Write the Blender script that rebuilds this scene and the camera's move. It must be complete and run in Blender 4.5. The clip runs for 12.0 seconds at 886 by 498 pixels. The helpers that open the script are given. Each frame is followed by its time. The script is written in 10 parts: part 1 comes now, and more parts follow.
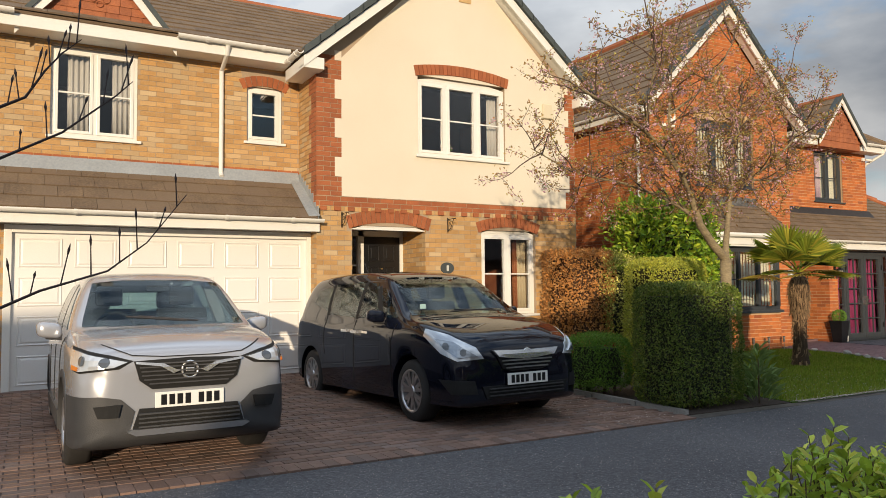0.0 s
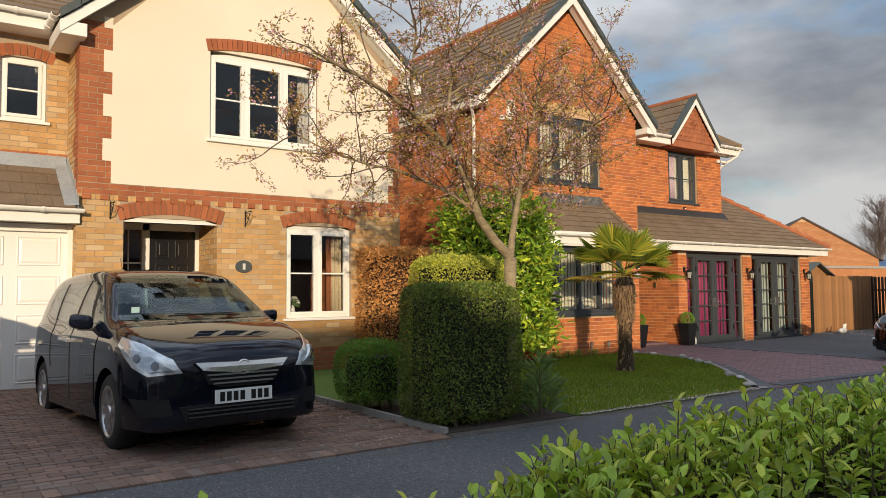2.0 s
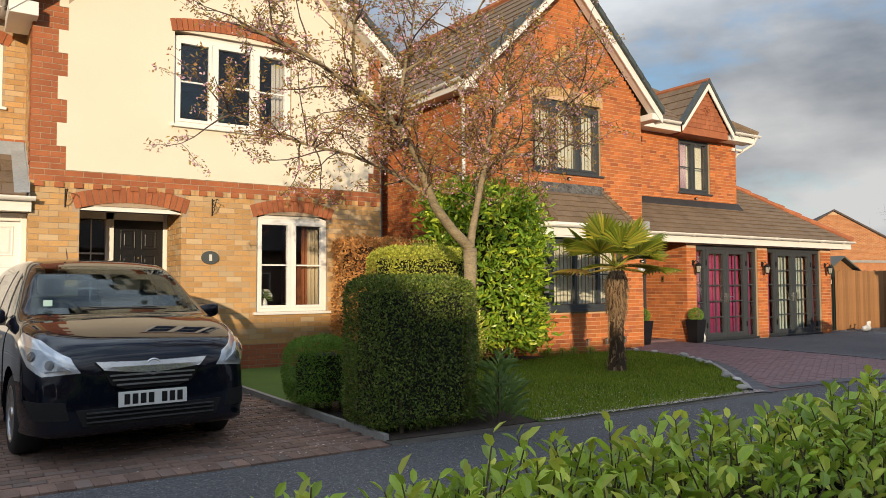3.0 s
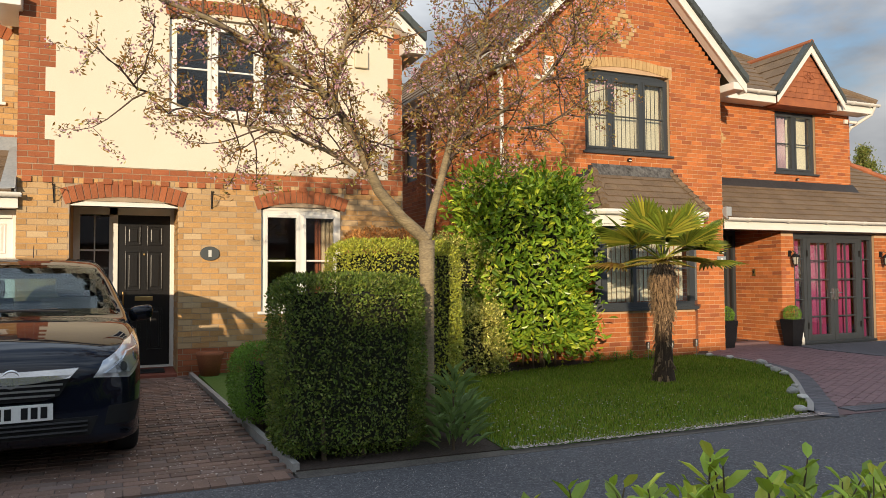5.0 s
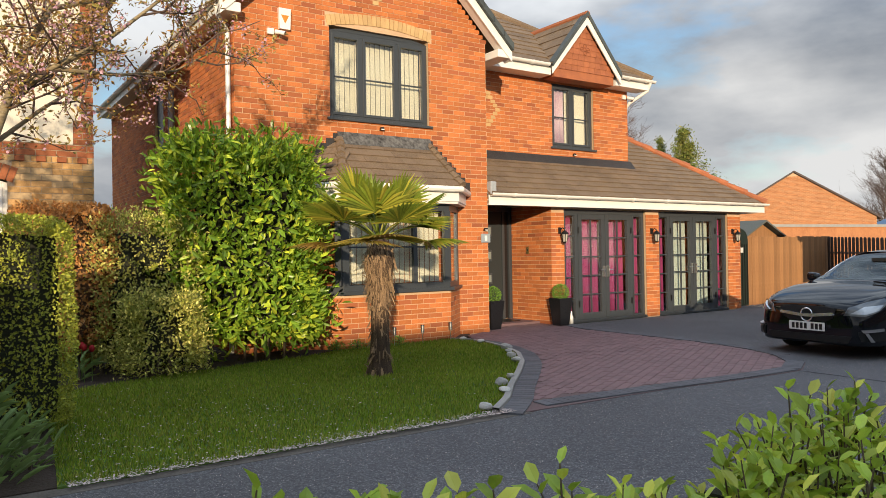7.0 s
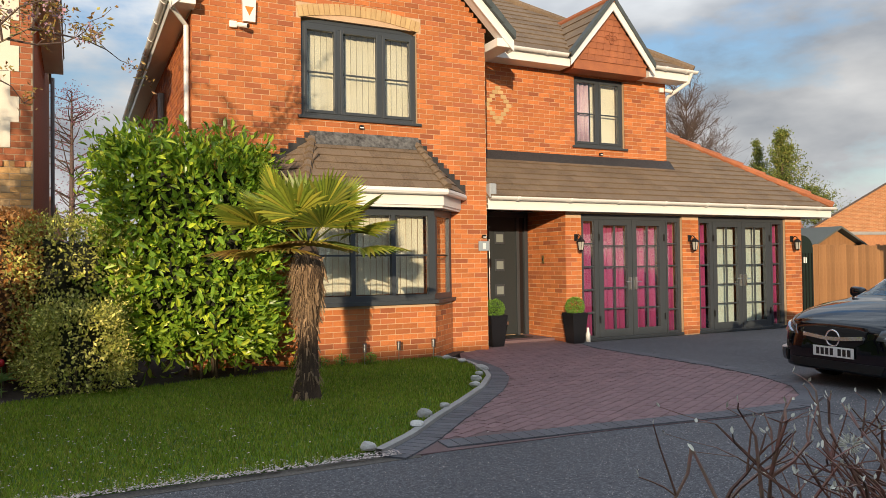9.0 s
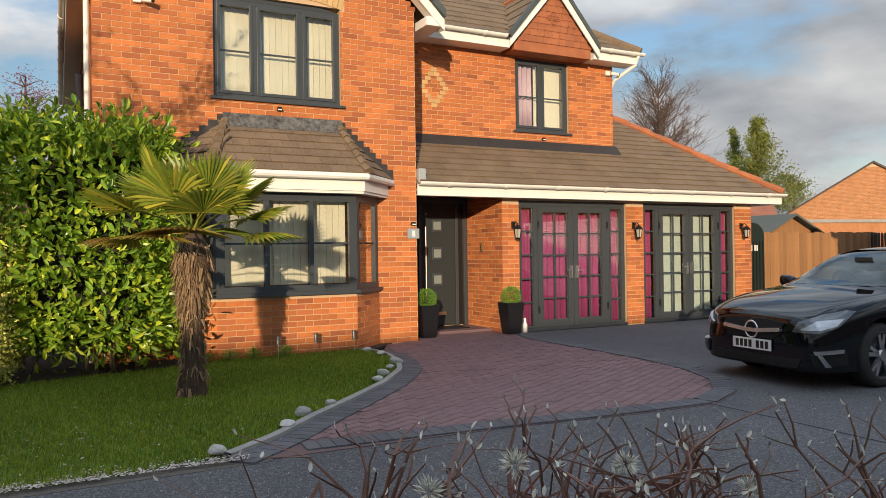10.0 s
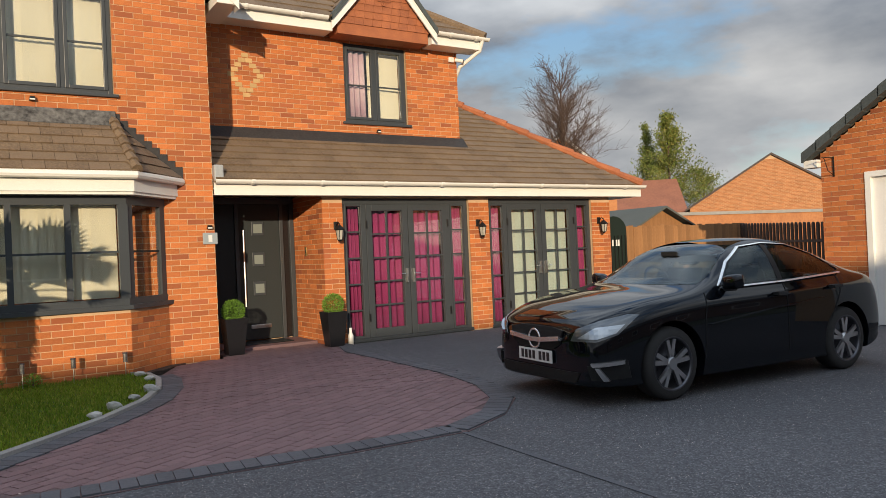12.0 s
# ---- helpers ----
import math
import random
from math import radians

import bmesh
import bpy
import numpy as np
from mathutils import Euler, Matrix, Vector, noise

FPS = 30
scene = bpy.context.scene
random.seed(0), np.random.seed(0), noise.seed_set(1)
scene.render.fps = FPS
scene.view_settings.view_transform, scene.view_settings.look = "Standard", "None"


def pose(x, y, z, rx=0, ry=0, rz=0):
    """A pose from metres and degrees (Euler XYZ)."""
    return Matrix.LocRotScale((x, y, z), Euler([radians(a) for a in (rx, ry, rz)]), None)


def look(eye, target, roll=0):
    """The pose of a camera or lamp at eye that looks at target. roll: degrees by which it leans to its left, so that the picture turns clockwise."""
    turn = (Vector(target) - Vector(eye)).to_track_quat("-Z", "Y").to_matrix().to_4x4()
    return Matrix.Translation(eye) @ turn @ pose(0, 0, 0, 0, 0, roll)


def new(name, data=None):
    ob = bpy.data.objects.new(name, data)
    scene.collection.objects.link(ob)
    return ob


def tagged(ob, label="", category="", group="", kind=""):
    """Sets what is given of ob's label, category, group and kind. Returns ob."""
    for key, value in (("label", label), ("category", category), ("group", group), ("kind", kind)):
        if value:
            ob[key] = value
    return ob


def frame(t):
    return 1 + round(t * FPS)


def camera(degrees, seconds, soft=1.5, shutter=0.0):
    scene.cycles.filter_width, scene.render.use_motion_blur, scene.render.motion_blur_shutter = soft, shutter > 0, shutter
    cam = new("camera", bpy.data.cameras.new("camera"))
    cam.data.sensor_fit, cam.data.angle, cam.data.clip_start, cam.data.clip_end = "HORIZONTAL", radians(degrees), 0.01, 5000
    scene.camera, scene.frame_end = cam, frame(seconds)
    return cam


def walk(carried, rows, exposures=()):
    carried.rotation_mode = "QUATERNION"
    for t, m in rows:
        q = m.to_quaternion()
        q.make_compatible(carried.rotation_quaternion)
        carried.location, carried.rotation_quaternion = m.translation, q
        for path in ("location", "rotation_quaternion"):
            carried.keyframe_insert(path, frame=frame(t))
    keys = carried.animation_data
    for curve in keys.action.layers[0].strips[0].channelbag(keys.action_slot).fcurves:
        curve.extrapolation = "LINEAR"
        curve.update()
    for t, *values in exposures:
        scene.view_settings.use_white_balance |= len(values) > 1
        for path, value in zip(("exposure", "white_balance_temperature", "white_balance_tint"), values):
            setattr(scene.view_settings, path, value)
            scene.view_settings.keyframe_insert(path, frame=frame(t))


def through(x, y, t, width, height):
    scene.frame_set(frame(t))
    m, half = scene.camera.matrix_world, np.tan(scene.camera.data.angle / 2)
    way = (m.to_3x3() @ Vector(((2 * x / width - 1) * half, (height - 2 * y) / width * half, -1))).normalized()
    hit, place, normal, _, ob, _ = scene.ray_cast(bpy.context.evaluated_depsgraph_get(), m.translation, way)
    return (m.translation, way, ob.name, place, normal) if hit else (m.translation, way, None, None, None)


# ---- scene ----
cam = camera(61.6, 12.0, soft=0.8)
PATH = [
    (0, (0.61, -0.662, 1.347), (1.588, 1.079, 1.458), -0.6),
    (0.5, (1.078, -0.638, 1.33), (2.07, 1.095, 1.436), -1.1),
    (1, (1.587, -0.678, 1.324), (2.629, 1.026, 1.426), -1.0),
    (1.5, (2.123, -0.643, 1.307), (3.237, 1.015, 1.409), -0.7),
    (2, (2.645, -0.65, 1.32), (3.81, 0.971, 1.434), -0.5),
    (2.5, (3.131, -0.715, 1.329), (4.297, 0.907, 1.428), -0.1),
    (3, (3.638, -0.565, 1.32), (4.736, 1.103, 1.416), -0.2),
    (3.2, (3.826, -0.524, 1.316), (4.842, 1.196, 1.409), -0.3),
    (4.8, (5.398, -0.322, 1.364), (6.161, 1.524, 1.45), -0.6),
    (5, (5.574, -0.304, 1.365), (6.367, 1.531, 1.443), -0.4),
    (5.5, (6.095, -0.279, 1.383), (7.005, 1.5, 1.463), -0.7),
    (6, (6.681, -0.283, 1.383), (7.686, 1.445, 1.44), -0.5),
    (6.5, (7.237, -0.206, 1.382), (8.333, 1.467, 1.412), -0.2),
    (7, (7.785, -0.133, 1.401), (8.903, 1.526, 1.412), -0.9),
    (7.2, (8.003, -0.11, 1.412), (9.116, 1.552, 1.426), -0.7),
    (8.8, (9.643, -0.003, 1.386), (10.525, 1.791, 1.415), -0.2),
    (9, (9.804, -0.055, 1.381), (10.692, 1.737, 1.42), -0.7),
    (9.5, (10.3, -0.048, 1.375), (11.206, 1.735, 1.406), -1.2),
    (10, (10.781, -0.06, 1.358), (11.701, 1.715, 1.367), -0.8),
    (10.5, (11.302, -0.025, 1.369), (12.22, 1.752, 1.365), -1.3),
    (11, (11.839, -0.009, 1.375), (12.738, 1.777, 1.361), -1.8),
    (11.5, (12.354, 0.03, 1.36), (13.324, 1.778, 1.363), -2.6),
    (12, (12.868, 0.049, 1.337), (13.933, 1.742, 1.344), -2.5),
]
walk(cam, [(t, look(eye, target, roll)) for t, eye, target, roll in PATH], [(0.0, -0.10), (1.5, -0.09), (3.0, 0.04), (5.0, 0.05), (5.5, 0.06), (6.5, 0.28), (7.2, 0.28), (9.0, 0.20), (10.5, 0.14), (11.5, 0.14), (12.0, 0.02)])


# ---- light ----
SUN_DIR = Vector((0.60, 1.0, -0.20)).normalized()      # the way the sunlight travels
RIDGE = 5.85      # ridge of an added house across the road, set so its shadow lies on the foreground
world = bpy.data.worlds.new("sky")
scene.world = world
world.use_nodes = True
wn, wl = world.node_tree.nodes, world.node_tree.links
wn.clear()
w_out = wn.new("ShaderNodeOutputWorld")
w_bg = wn.new("ShaderNodeBackground")
w_sky = wn.new("ShaderNodeTexSky")
w_sky.sky_type = "NISHITA"
w_sky.sun_disc = False
w_sky.sun_elevation = math.asin(-SUN_DIR.z)
w_sky.sun_rotation = math.atan2(-SUN_DIR.x, -SUN_DIR.y)
w_sky.air_density, w_sky.dust_density, w_sky.ozone_density = 1.0, 0.6, 1.5
# broken cloud over the sky: bright upper decks and a slate-grey bank
w_tc = wn.new("ShaderNodeTexCoord")
w_map = wn.new("ShaderNodeMapping")
w_map.inputs["Scale"].default_value = (1.0, 1.0, 2.6)
w_map.inputs["Location"].default_value = (0.3, 1.1, 0.15)
w_n1 = wn.new("ShaderNodeTexNoise")
w_n1.inputs["Scale"].default_value, w_n1.inputs["Detail"].default_value, w_n1.inputs["Roughness"].default_value = 2.6, 10.0, 0.55
w_n2 = wn.new("ShaderNodeTexNoise")
w_n2.inputs["Scale"].default_value, w_n2.inputs["Detail"].default_value = 2.2, 9.0
w_r1 = wn.new("ShaderNodeValToRGB")
w_r1.color_ramp.elements[0].position, w_r1.color_ramp.elements[1].position = 0.34, 0.45
w_r2 = wn.new("ShaderNodeValToRGB")
w_r2.color_ramp.elements[0].position, w_r2.color_ramp.elements[0].color = 0.40, (1.75, 1.9, 2.1, 1)
w_r2.color_ramp.elements[1].position, w_r2.color_ramp.elements[1].color = 0.62, (5.4, 5.25, 4.95, 1)
w_mix = wn.new("ShaderNodeMixRGB")
wl.new(w_tc.outputs["Generated"], w_map.inputs["Vector"])
wl.new(w_map.outputs["Vector"], w_n1.inputs["Vector"])
wl.new(w_map.outputs["Vector"], w_n2.inputs["Vector"])
wl.new(w_n1.outputs["Fac"], w_r1.inputs["Fac"])
wl.new(w_n2.outputs["Fac"], w_r2.inputs["Fac"])
wl.new(w_r1.outputs["Color"], w_mix.inputs["Fac"])
wl.new(w_sky.outputs["Color"], w_mix.inputs["Color1"])
wl.new(w_r2.outputs["Color"], w_mix.inputs["Color2"])
# clearer and bluer overhead, grey-white cloud low down
w_sep, w_el, w_mul = wn.new("ShaderNodeSeparateXYZ"), wn.new("ShaderNodeValToRGB"), wn.new("ShaderNodeMixRGB")
w_el.color_ramp.elements[0].position, w_el.color_ramp.elements[0].color = 0.22, (0.80, 0.82, 0.86, 1)
w_el.color_ramp.elements[1].position, w_el.color_ramp.elements[1].color = 0.85, (1.62, 1.9, 2.3, 1)
w_mul.blend_type = "MULTIPLY"
w_mul.inputs["Fac"].default_value = 1.0
wl.new(w_tc.outputs["Generated"], w_sep.inputs[0])
wl.new(w_sep.outputs["Z"], w_el.inputs["Fac"])
wl.new(w_mix.outputs["Color"], w_mul.inputs["Color1"])
wl.new(w_el.outputs[0], w_mul.inputs["Color2"])
wl.new(w_mul.outputs["Color"], w_bg.inputs["Color"])
w_bg.inputs["Strength"].default_value = 0.15
wl.new(w_bg.outputs["Background"], w_out.inputs["Surface"])

sun = new("sun", bpy.data.lights.new("sun", "SUN"))
sun.data.energy, sun.data.angle, sun.data.color = 4.6, radians(0.6), (1.0, 0.80, 0.56)
sun.matrix_basis = look((-20, -30, 16), Vector((-20, -30, 16)) + SUN_DIR)


# ---- materials ----
def surface(name, a, b=None, rough=0.7, metal=0.0, coarse=1.5, fine=40.0, bump=0.15, vary=0.0, third=None, coat=0.0, sheen=None, spec=0.5, stretch=(1, 1, 1), through=0.0):
    """A plain surface: two shades mixed by coarse and fine grain, varied piece by piece, with a fine relief."""
    m = bpy.data.materials.new(name)
    m.use_nodes = True
    n, l = m.node_tree.nodes, m.node_tree.links
    p = n["Principled BSDF"]
    b = b or tuple(c * 0.8 for c in a[:3]) + (1,)
    tc, mp = n.new("ShaderNodeTexCoord"), n.new("ShaderNodeMapping")
    mp.inputs["Scale"].default_value = stretch
    l.new(tc.outputs["Object"], mp.inputs["Vector"])
    n1, n2 = n.new("ShaderNodeTexNoise"), n.new("ShaderNodeTexNoise")
    n1.inputs["Scale"].default_value, n1.inputs["Detail"].default_value = coarse, 5
    n2.inputs["Scale"].default_value, n2.inputs["Detail"].default_value = fine, 4
    for t in (n1, n2):
        l.new(mp.outputs["Vector"], t.inputs["Vector"])
    add = n.new("ShaderNodeMath")
    add.operation = "ADD"
    l.new(n1.outputs["Fac"], add.inputs[0])
    l.new(n2.outputs["Fac"], add.inputs[1])
    rng = n.new("ShaderNodeMapRange")
    rng.inputs["From Min"].default_value, rng.inputs["From Max"].default_value = 0.72, 1.28
    l.new(add.outputs[0], rng.inputs["Value"])
    mix = n.new("ShaderNodeMixRGB")
    mix.inputs["Color1"].default_value, mix.inputs["Color2"].default_value = a, b
    l.new(rng.outputs[0], mix.inputs["Fac"])
    colour = mix.outputs["Color"]
    if vary or third:
        geo, oi, su, fr = n.new("ShaderNodeNewGeometry"), n.new("ShaderNodeObjectInfo"), n.new("ShaderNodeMath"), n.new("ShaderNodeMath")
        su.operation, fr.operation = "ADD", "FRACT"
        l.new(geo.outputs["Random Per Island"], su.inputs[0])
        l.new(oi.outputs["Random"], su.inputs[1])
        l.new(su.outputs[0], fr.inputs[0])
        if third:
            ramp = n.new("ShaderNodeValToRGB")
            ramp.color_ramp.elements[0].position, ramp.color_ramp.elements[1].position = 0.55, 0.95
            l.new(fr.outputs[0], ramp.inputs["Fac"])
            m3 = n.new("ShaderNodeMixRGB")
            m3.inputs["Color2"].default_value = third
            l.new(ramp.outputs["Color"], m3.inputs["Fac"])
            l.new(colour, m3.inputs["Color1"])
            colour = m3.outputs["Color"]
        hsv, mr, m7 = n.new("ShaderNodeHueSaturation"), n.new("ShaderNodeMapRange"), n.new("ShaderNodeMath")
        m7.operation = "MULTIPLY"
        m7.inputs[1].default_value = 7.31
        f2 = n.new("ShaderNodeMath")
        f2.operation = "FRACT"
        l.new(fr.outputs[0], m7.inputs[0])
        l.new(m7.outputs[0], f2.inputs[0])
        mr.inputs["To Min"].default_value, mr.inputs["To Max"].default_value = 1 - vary, 1 + vary
        l.new(f2.outputs[0], mr.inputs["Value"])
        l.new(mr.outputs[0], hsv.inputs["Value"])
        l.new(colour, hsv.inputs["Color"])
        colour = hsv.outputs["Color"]
    l.new(colour, p.inputs["Base Color"])
    rr = n.new("ShaderNodeMapRange")
    rr.inputs["To Min"].default_value, rr.inputs["To Max"].default_value = max(0.02, rough - 0.08), min(1, rough + 0.08)
    l.new(n2.outputs["Fac"], rr.inputs["Value"])
    l.new(rr.outputs[0], p.inputs["Roughness"])
    p.inputs["Metallic"].default_value = metal
    p.inputs["Specular IOR Level"].default_value = spec
    p.inputs["Coat Weight"].default_value = coat
    p.inputs["Coat Roughness"].default_value = 0.03
    if bump:
        bp = n.new("ShaderNodeBump")
        bp.inputs["Strength"].default_value, bp.inputs["Distance"].default_value = bump, 0.01
        l.new(n2.outputs["Fac"], bp.inputs["Height"])
        l.new(bp.outputs["Normal"], p.inputs["Normal"])
    if through:
        tr, ms = n.new("ShaderNodeBsdfTranslucent"), n.new("ShaderNodeMixShader")
        ms.inputs["Fac"].default_value = through
        l.new(colour, tr.inputs["Color"])
        l.new(p.outputs["BSDF"], ms.inputs[1])
        l.new(tr.outputs["BSDF"], ms.inputs[2])
        l.new(ms.outputs["Shader"], n["Material Output"].inputs["Surface"])
    return m


def glazing(name, tint, gloss=1.5):
    """Thin window glass: clear with a tint, mirroring by Fresnel."""
    m = bpy.data.materials.new(name)
    m.use_nodes = True
    n, l = m.node_tree.nodes, m.node_tree.links
    n.remove(n["Principled BSDF"])
    tr, gl, mx, fr, pw, mr = n.new("ShaderNodeBsdfTransparent"), n.new("ShaderNodeBsdfGlossy"), n.new("ShaderNodeMixShader"), n.new("ShaderNodeLayerWeight"), n.new("ShaderNodeMath"), n.new("ShaderNodeMapRange")
    tr.inputs["Color"].default_value = tint
    gl.inputs["Roughness"].default_value = 0.015
    fr.inputs["Blend"].default_value = 0.5
    pw.operation = "POWER"
    pw.inputs[1].default_value = 5.0
    mr.inputs["To Min"].default_value = ((gloss - 1) / (gloss + 1)) ** 2 + 0.01
    l.new(fr.outputs["Facing"], pw.inputs[0])
    l.new(pw.outputs[0], mr.inputs["Value"])
    l.new(mr.outputs[0], mx.inputs["Fac"])
    l.new(tr.outputs[0], mx.inputs[1])
    l.new(gl.outputs[0], mx.inputs[2])
    l.new(mx.outputs[0], n["Material Output"].inputs["Surface"])
    return m


def plain(name, c, rough=0.5, metal=0.0, coat=0.0, spec=0.5):
    return surface(name, c, tuple(v * 0.92 for v in c[:3]) + (1,), rough, metal, coarse=3, fine=90, bump=0.02, coat=coat, spec=spec)


def tarmac():
    """Worn tarmac: grey binder with lighter and darker chippings, broad faded patches."""
    m = surface("asphalt", (0.122, 0.122, 0.130, 1), (0.070, 0.070, 0.076, 1), 0.92, coarse=0.45, fine=26, bump=0.3)
    n, l = m.node_tree.nodes, m.node_tree.links
    p = n["Principled BSDF"]
    base = p.inputs["Base Color"].links[0].from_socket
    tc, vo, bw, mr, mul = n.new("ShaderNodeTexCoord"), n.new("ShaderNodeTexVoronoi"), n.new("ShaderNodeSeparateColor"), n.new("ShaderNodeValToRGB"), n.new("ShaderNodeMixRGB")
    vo.inputs["Scale"].default_value = 120.0
    l.new(tc.outputs["Object"], vo.inputs["Vector"])
    l.new(vo.outputs["Color"], bw.inputs[0])
    l.new(bw.outputs[0], mr.inputs["Fac"])
    e = mr.color_ramp.elements
    e[0].position, e[0].color = 0.0, (0.5, 0.5, 0.5, 1)
    e[1].position, e[1].color = 1.0, (2.2, 2.15, 2.05, 1)
    mid = e.new(0.55)
    mid.color = (0.85, 0.85, 0.86, 1)
    high = e.new(0.88)
    high.color = (1.25, 1.25, 1.25, 1)
    mul.blend_type = "MULTIPLY"
    mul.inputs["Fac"].default_value = 1.0
    l.new(base, mul.inputs["Color1"])
    l.new(mr.outputs["Color"], mul.inputs["Color2"])
    l.new(mul.outputs["Color"], p.inputs["Base Color"])
    b2 = n.new("ShaderNodeBump")
    b2.inputs["Strength"].default_value, b2.inputs["Distance"].default_value = 0.5, 0.004
    l.new(vo.outputs["Distance"], b2.inputs["Height"])
    l.new(b2.outputs["Normal"], p.inputs["Normal"])
    return m


BUFF = surface("buff_brick", (0.52, 0.31, 0.12, 1), (0.43, 0.24, 0.09, 1), 0.85, coarse=6, fine=70, bump=0.4, vary=0.13, third=(0.50, 0.36, 0.20, 1))
RED = surface("red_brick", (0.54, 0.175, 0.046, 1), (0.42, 0.122, 0.034, 1), 0.85, coarse=6, fine=70, bump=0.4, vary=0.18, third=(0.34, 0.098, 0.036, 1))
ORANGE = surface("orange_brick", (0.38, 0.125, 0.045, 1), (0.30, 0.088, 0.035, 1), 0.85, coarse=6, fine=70, bump=0.4, vary=0.16)
PALE = surface("pale_brick", (0.55, 0.37, 0.17, 1), (0.48, 0.30, 0.13, 1), 0.85, coarse=6, fine=70, bump=0.4, vary=0.1)
MORTAR = surface("mortar", (0.42, 0.32, 0.22, 1), (0.34, 0.26, 0.18, 1), 0.95, coarse=3, fine=90, bump=0.4)
MORTAR_RED = surface("red_wall_mortar", (0.62, 0.42, 0.255, 1), (0.50, 0.335, 0.20, 1), 0.95, coarse=3, fine=90, bump=0.4)
RENDER = surface("cream_render", (0.74, 0.675, 0.55, 1), (0.68, 0.61, 0.48, 1), 0.9, coarse=0.7, fine=120, bump=0.12)
TILE = surface("roof_tile", (0.215, 0.148, 0.088, 1), (0.120, 0.083, 0.053, 1), 0.9, coarse=2.2, fine=38, bump=0.8, vary=0.05, third=(0.185, 0.130, 0.083, 1))
SLATE = surface("verge_tile", (0.07, 0.085, 0.085, 1), (0.05, 0.06, 0.062, 1), 0.7, coarse=4, fine=50, bump=0.3, vary=0.12)
CLAY = surface("clay_tile", (0.40, 0.135, 0.052, 1), (0.27, 0.090, 0.042, 1), 0.85, coarse=5, fine=60, bump=0.25, vary=0.1)
UPVC = plain("white_plastic", (0.80, 0.79, 0.74, 1), 0.35)
GREY_UPVC = plain("anthracite_plastic", (0.045, 0.052, 0.058, 1), 0.4)
LEAD = surface("lead_flashing", (0.34, 0.36, 0.37, 1), (0.26, 0.28, 0.29, 1), 0.55, coarse=2, fine=30, bump=0.2)
WEATHERED = surface("weathered_flashing", (0.022, 0.020, 0.019, 1), (0.16, 0.155, 0.145, 1), 0.85, coarse=7, fine=22, bump=0.6)
DARK_LEAD = surface("dark_flashing", (0.035, 0.032, 0.03, 1), (0.022, 0.02, 0.02, 1), 0.7, coarse=4, fine=30, bump=0.4)
GARAGE = surface("garage_paint", (0.80, 0.79, 0.76, 1), (0.76, 0.75, 0.72, 1), 0.4, coarse=0.8, fine=60, bump=0.05)
BLACK = plain("black_paint", (0.012, 0.012, 0.013, 1), 0.3)
IRON = plain("black_iron", (0.015, 0.015, 0.015, 1), 0.5, 0.4)
GLASS = glazing("window_glass", (0.95, 0.97, 0.97, 1), 1.75)
# room surfaces coloured dark to stand for the dimness behind the windows
DARKROOM = surface("darkened_room_wall", (0.10, 0.095, 0.085, 1), rough=0.9)
CURTAIN = surface("curtain", (0.60, 0.56, 0.52, 1), (0.5, 0.47, 0.43, 1), 0.9, coarse=2, fine=80, bump=0.1)
BLIND = surface("blind_fabric", (0.80, 0.74, 0.56, 1), (0.74, 0.68, 0.50, 1), 0.9, coarse=2, fine=150, bump=0.1, vary=0.05)
MAGENTA = surface("magenta_curtain", (0.32, 0.035, 0.135, 1), (0.24, 0.022, 0.095, 1), 0.8, coarse=2, fine=90, bump=0.1)
ASPHALT = tarmac()
BLOCK = surface("block_paver", (0.245, 0.155, 0.115, 1), (0.165, 0.100, 0.076, 1), 0.85, coarse=3, fine=80, bump=0.5, vary=0.25, third=(0.18, 0.13, 0.11, 1))
PADBLOCK = surface("pad_paver", (0.23, 0.140, 0.140, 1), (0.175, 0.104, 0.106, 1), 0.85, coarse=2, fine=80, bump=0.4, vary=0.09)
CHARCOAL = surface("charcoal_paver", (0.12, 0.12, 0.13, 1), (0.085, 0.085, 0.095, 1), 0.85, coarse=2, fine=80, bump=0.4, vary=0.15)
PADJOINT = surface("pad_joint", (0.155, 0.100, 0.098, 1), (0.12, 0.078, 0.076, 1), 0.95, coarse=2, fine=90, bump=0.4)
JOINT = surface("paving_joint", (0.125, 0.09, 0.08, 1), (0.09, 0.066, 0.06, 1), 0.95, coarse=2, fine=90, bump=0.4)
SOIL = surface("soil", (0.06, 0.04, 0.028, 1), (0.03, 0.021, 0.016, 1), 0.95, coarse=5, fine=50, bump=1.0)
GRITTY = surface("gritty_soil", (0.15, 0.13, 0.11, 1), (0.07, 0.06, 0.05, 1), 0.95, coarse=4, fine=60, bump=0.8)
LAWN = surface("lawn_soil", (0.10, 0.17, 0.022, 1), (0.06, 0.115, 0.015, 1), 0.95, coarse=1.2, fine=60, bump=0.8)
GRASS = surface("grass_blade", (0.25, 0.345, 0.034, 1), (0.125, 0.215, 0.019, 1), 0.8, coarse=0.7, fine=20, bump=0, vary=0.4, third=(0.34, 0.33, 0.07, 1), through=0.35, spec=0.15)
STONE = surface("edge_stone", (0.52, 0.50, 0.45, 1), (0.38, 0.36, 0.33, 1), 0.9, coarse=6, fine=40, bump=0.6, vary=0.2)
CONCRETE = surface("concrete", (0.36, 0.34, 0.31, 1), (0.26, 0.25, 0.23, 1), 0.9, coarse=3, fine=60, bump=0.4)
FENCE = surface("fence_wood", (0.34, 0.17, 0.065, 1), (0.24, 0.11, 0.04, 1), 0.8, coarse=2, fine=30, bump=0.4, vary=0.2, stretch=(6, 6, 0.6))
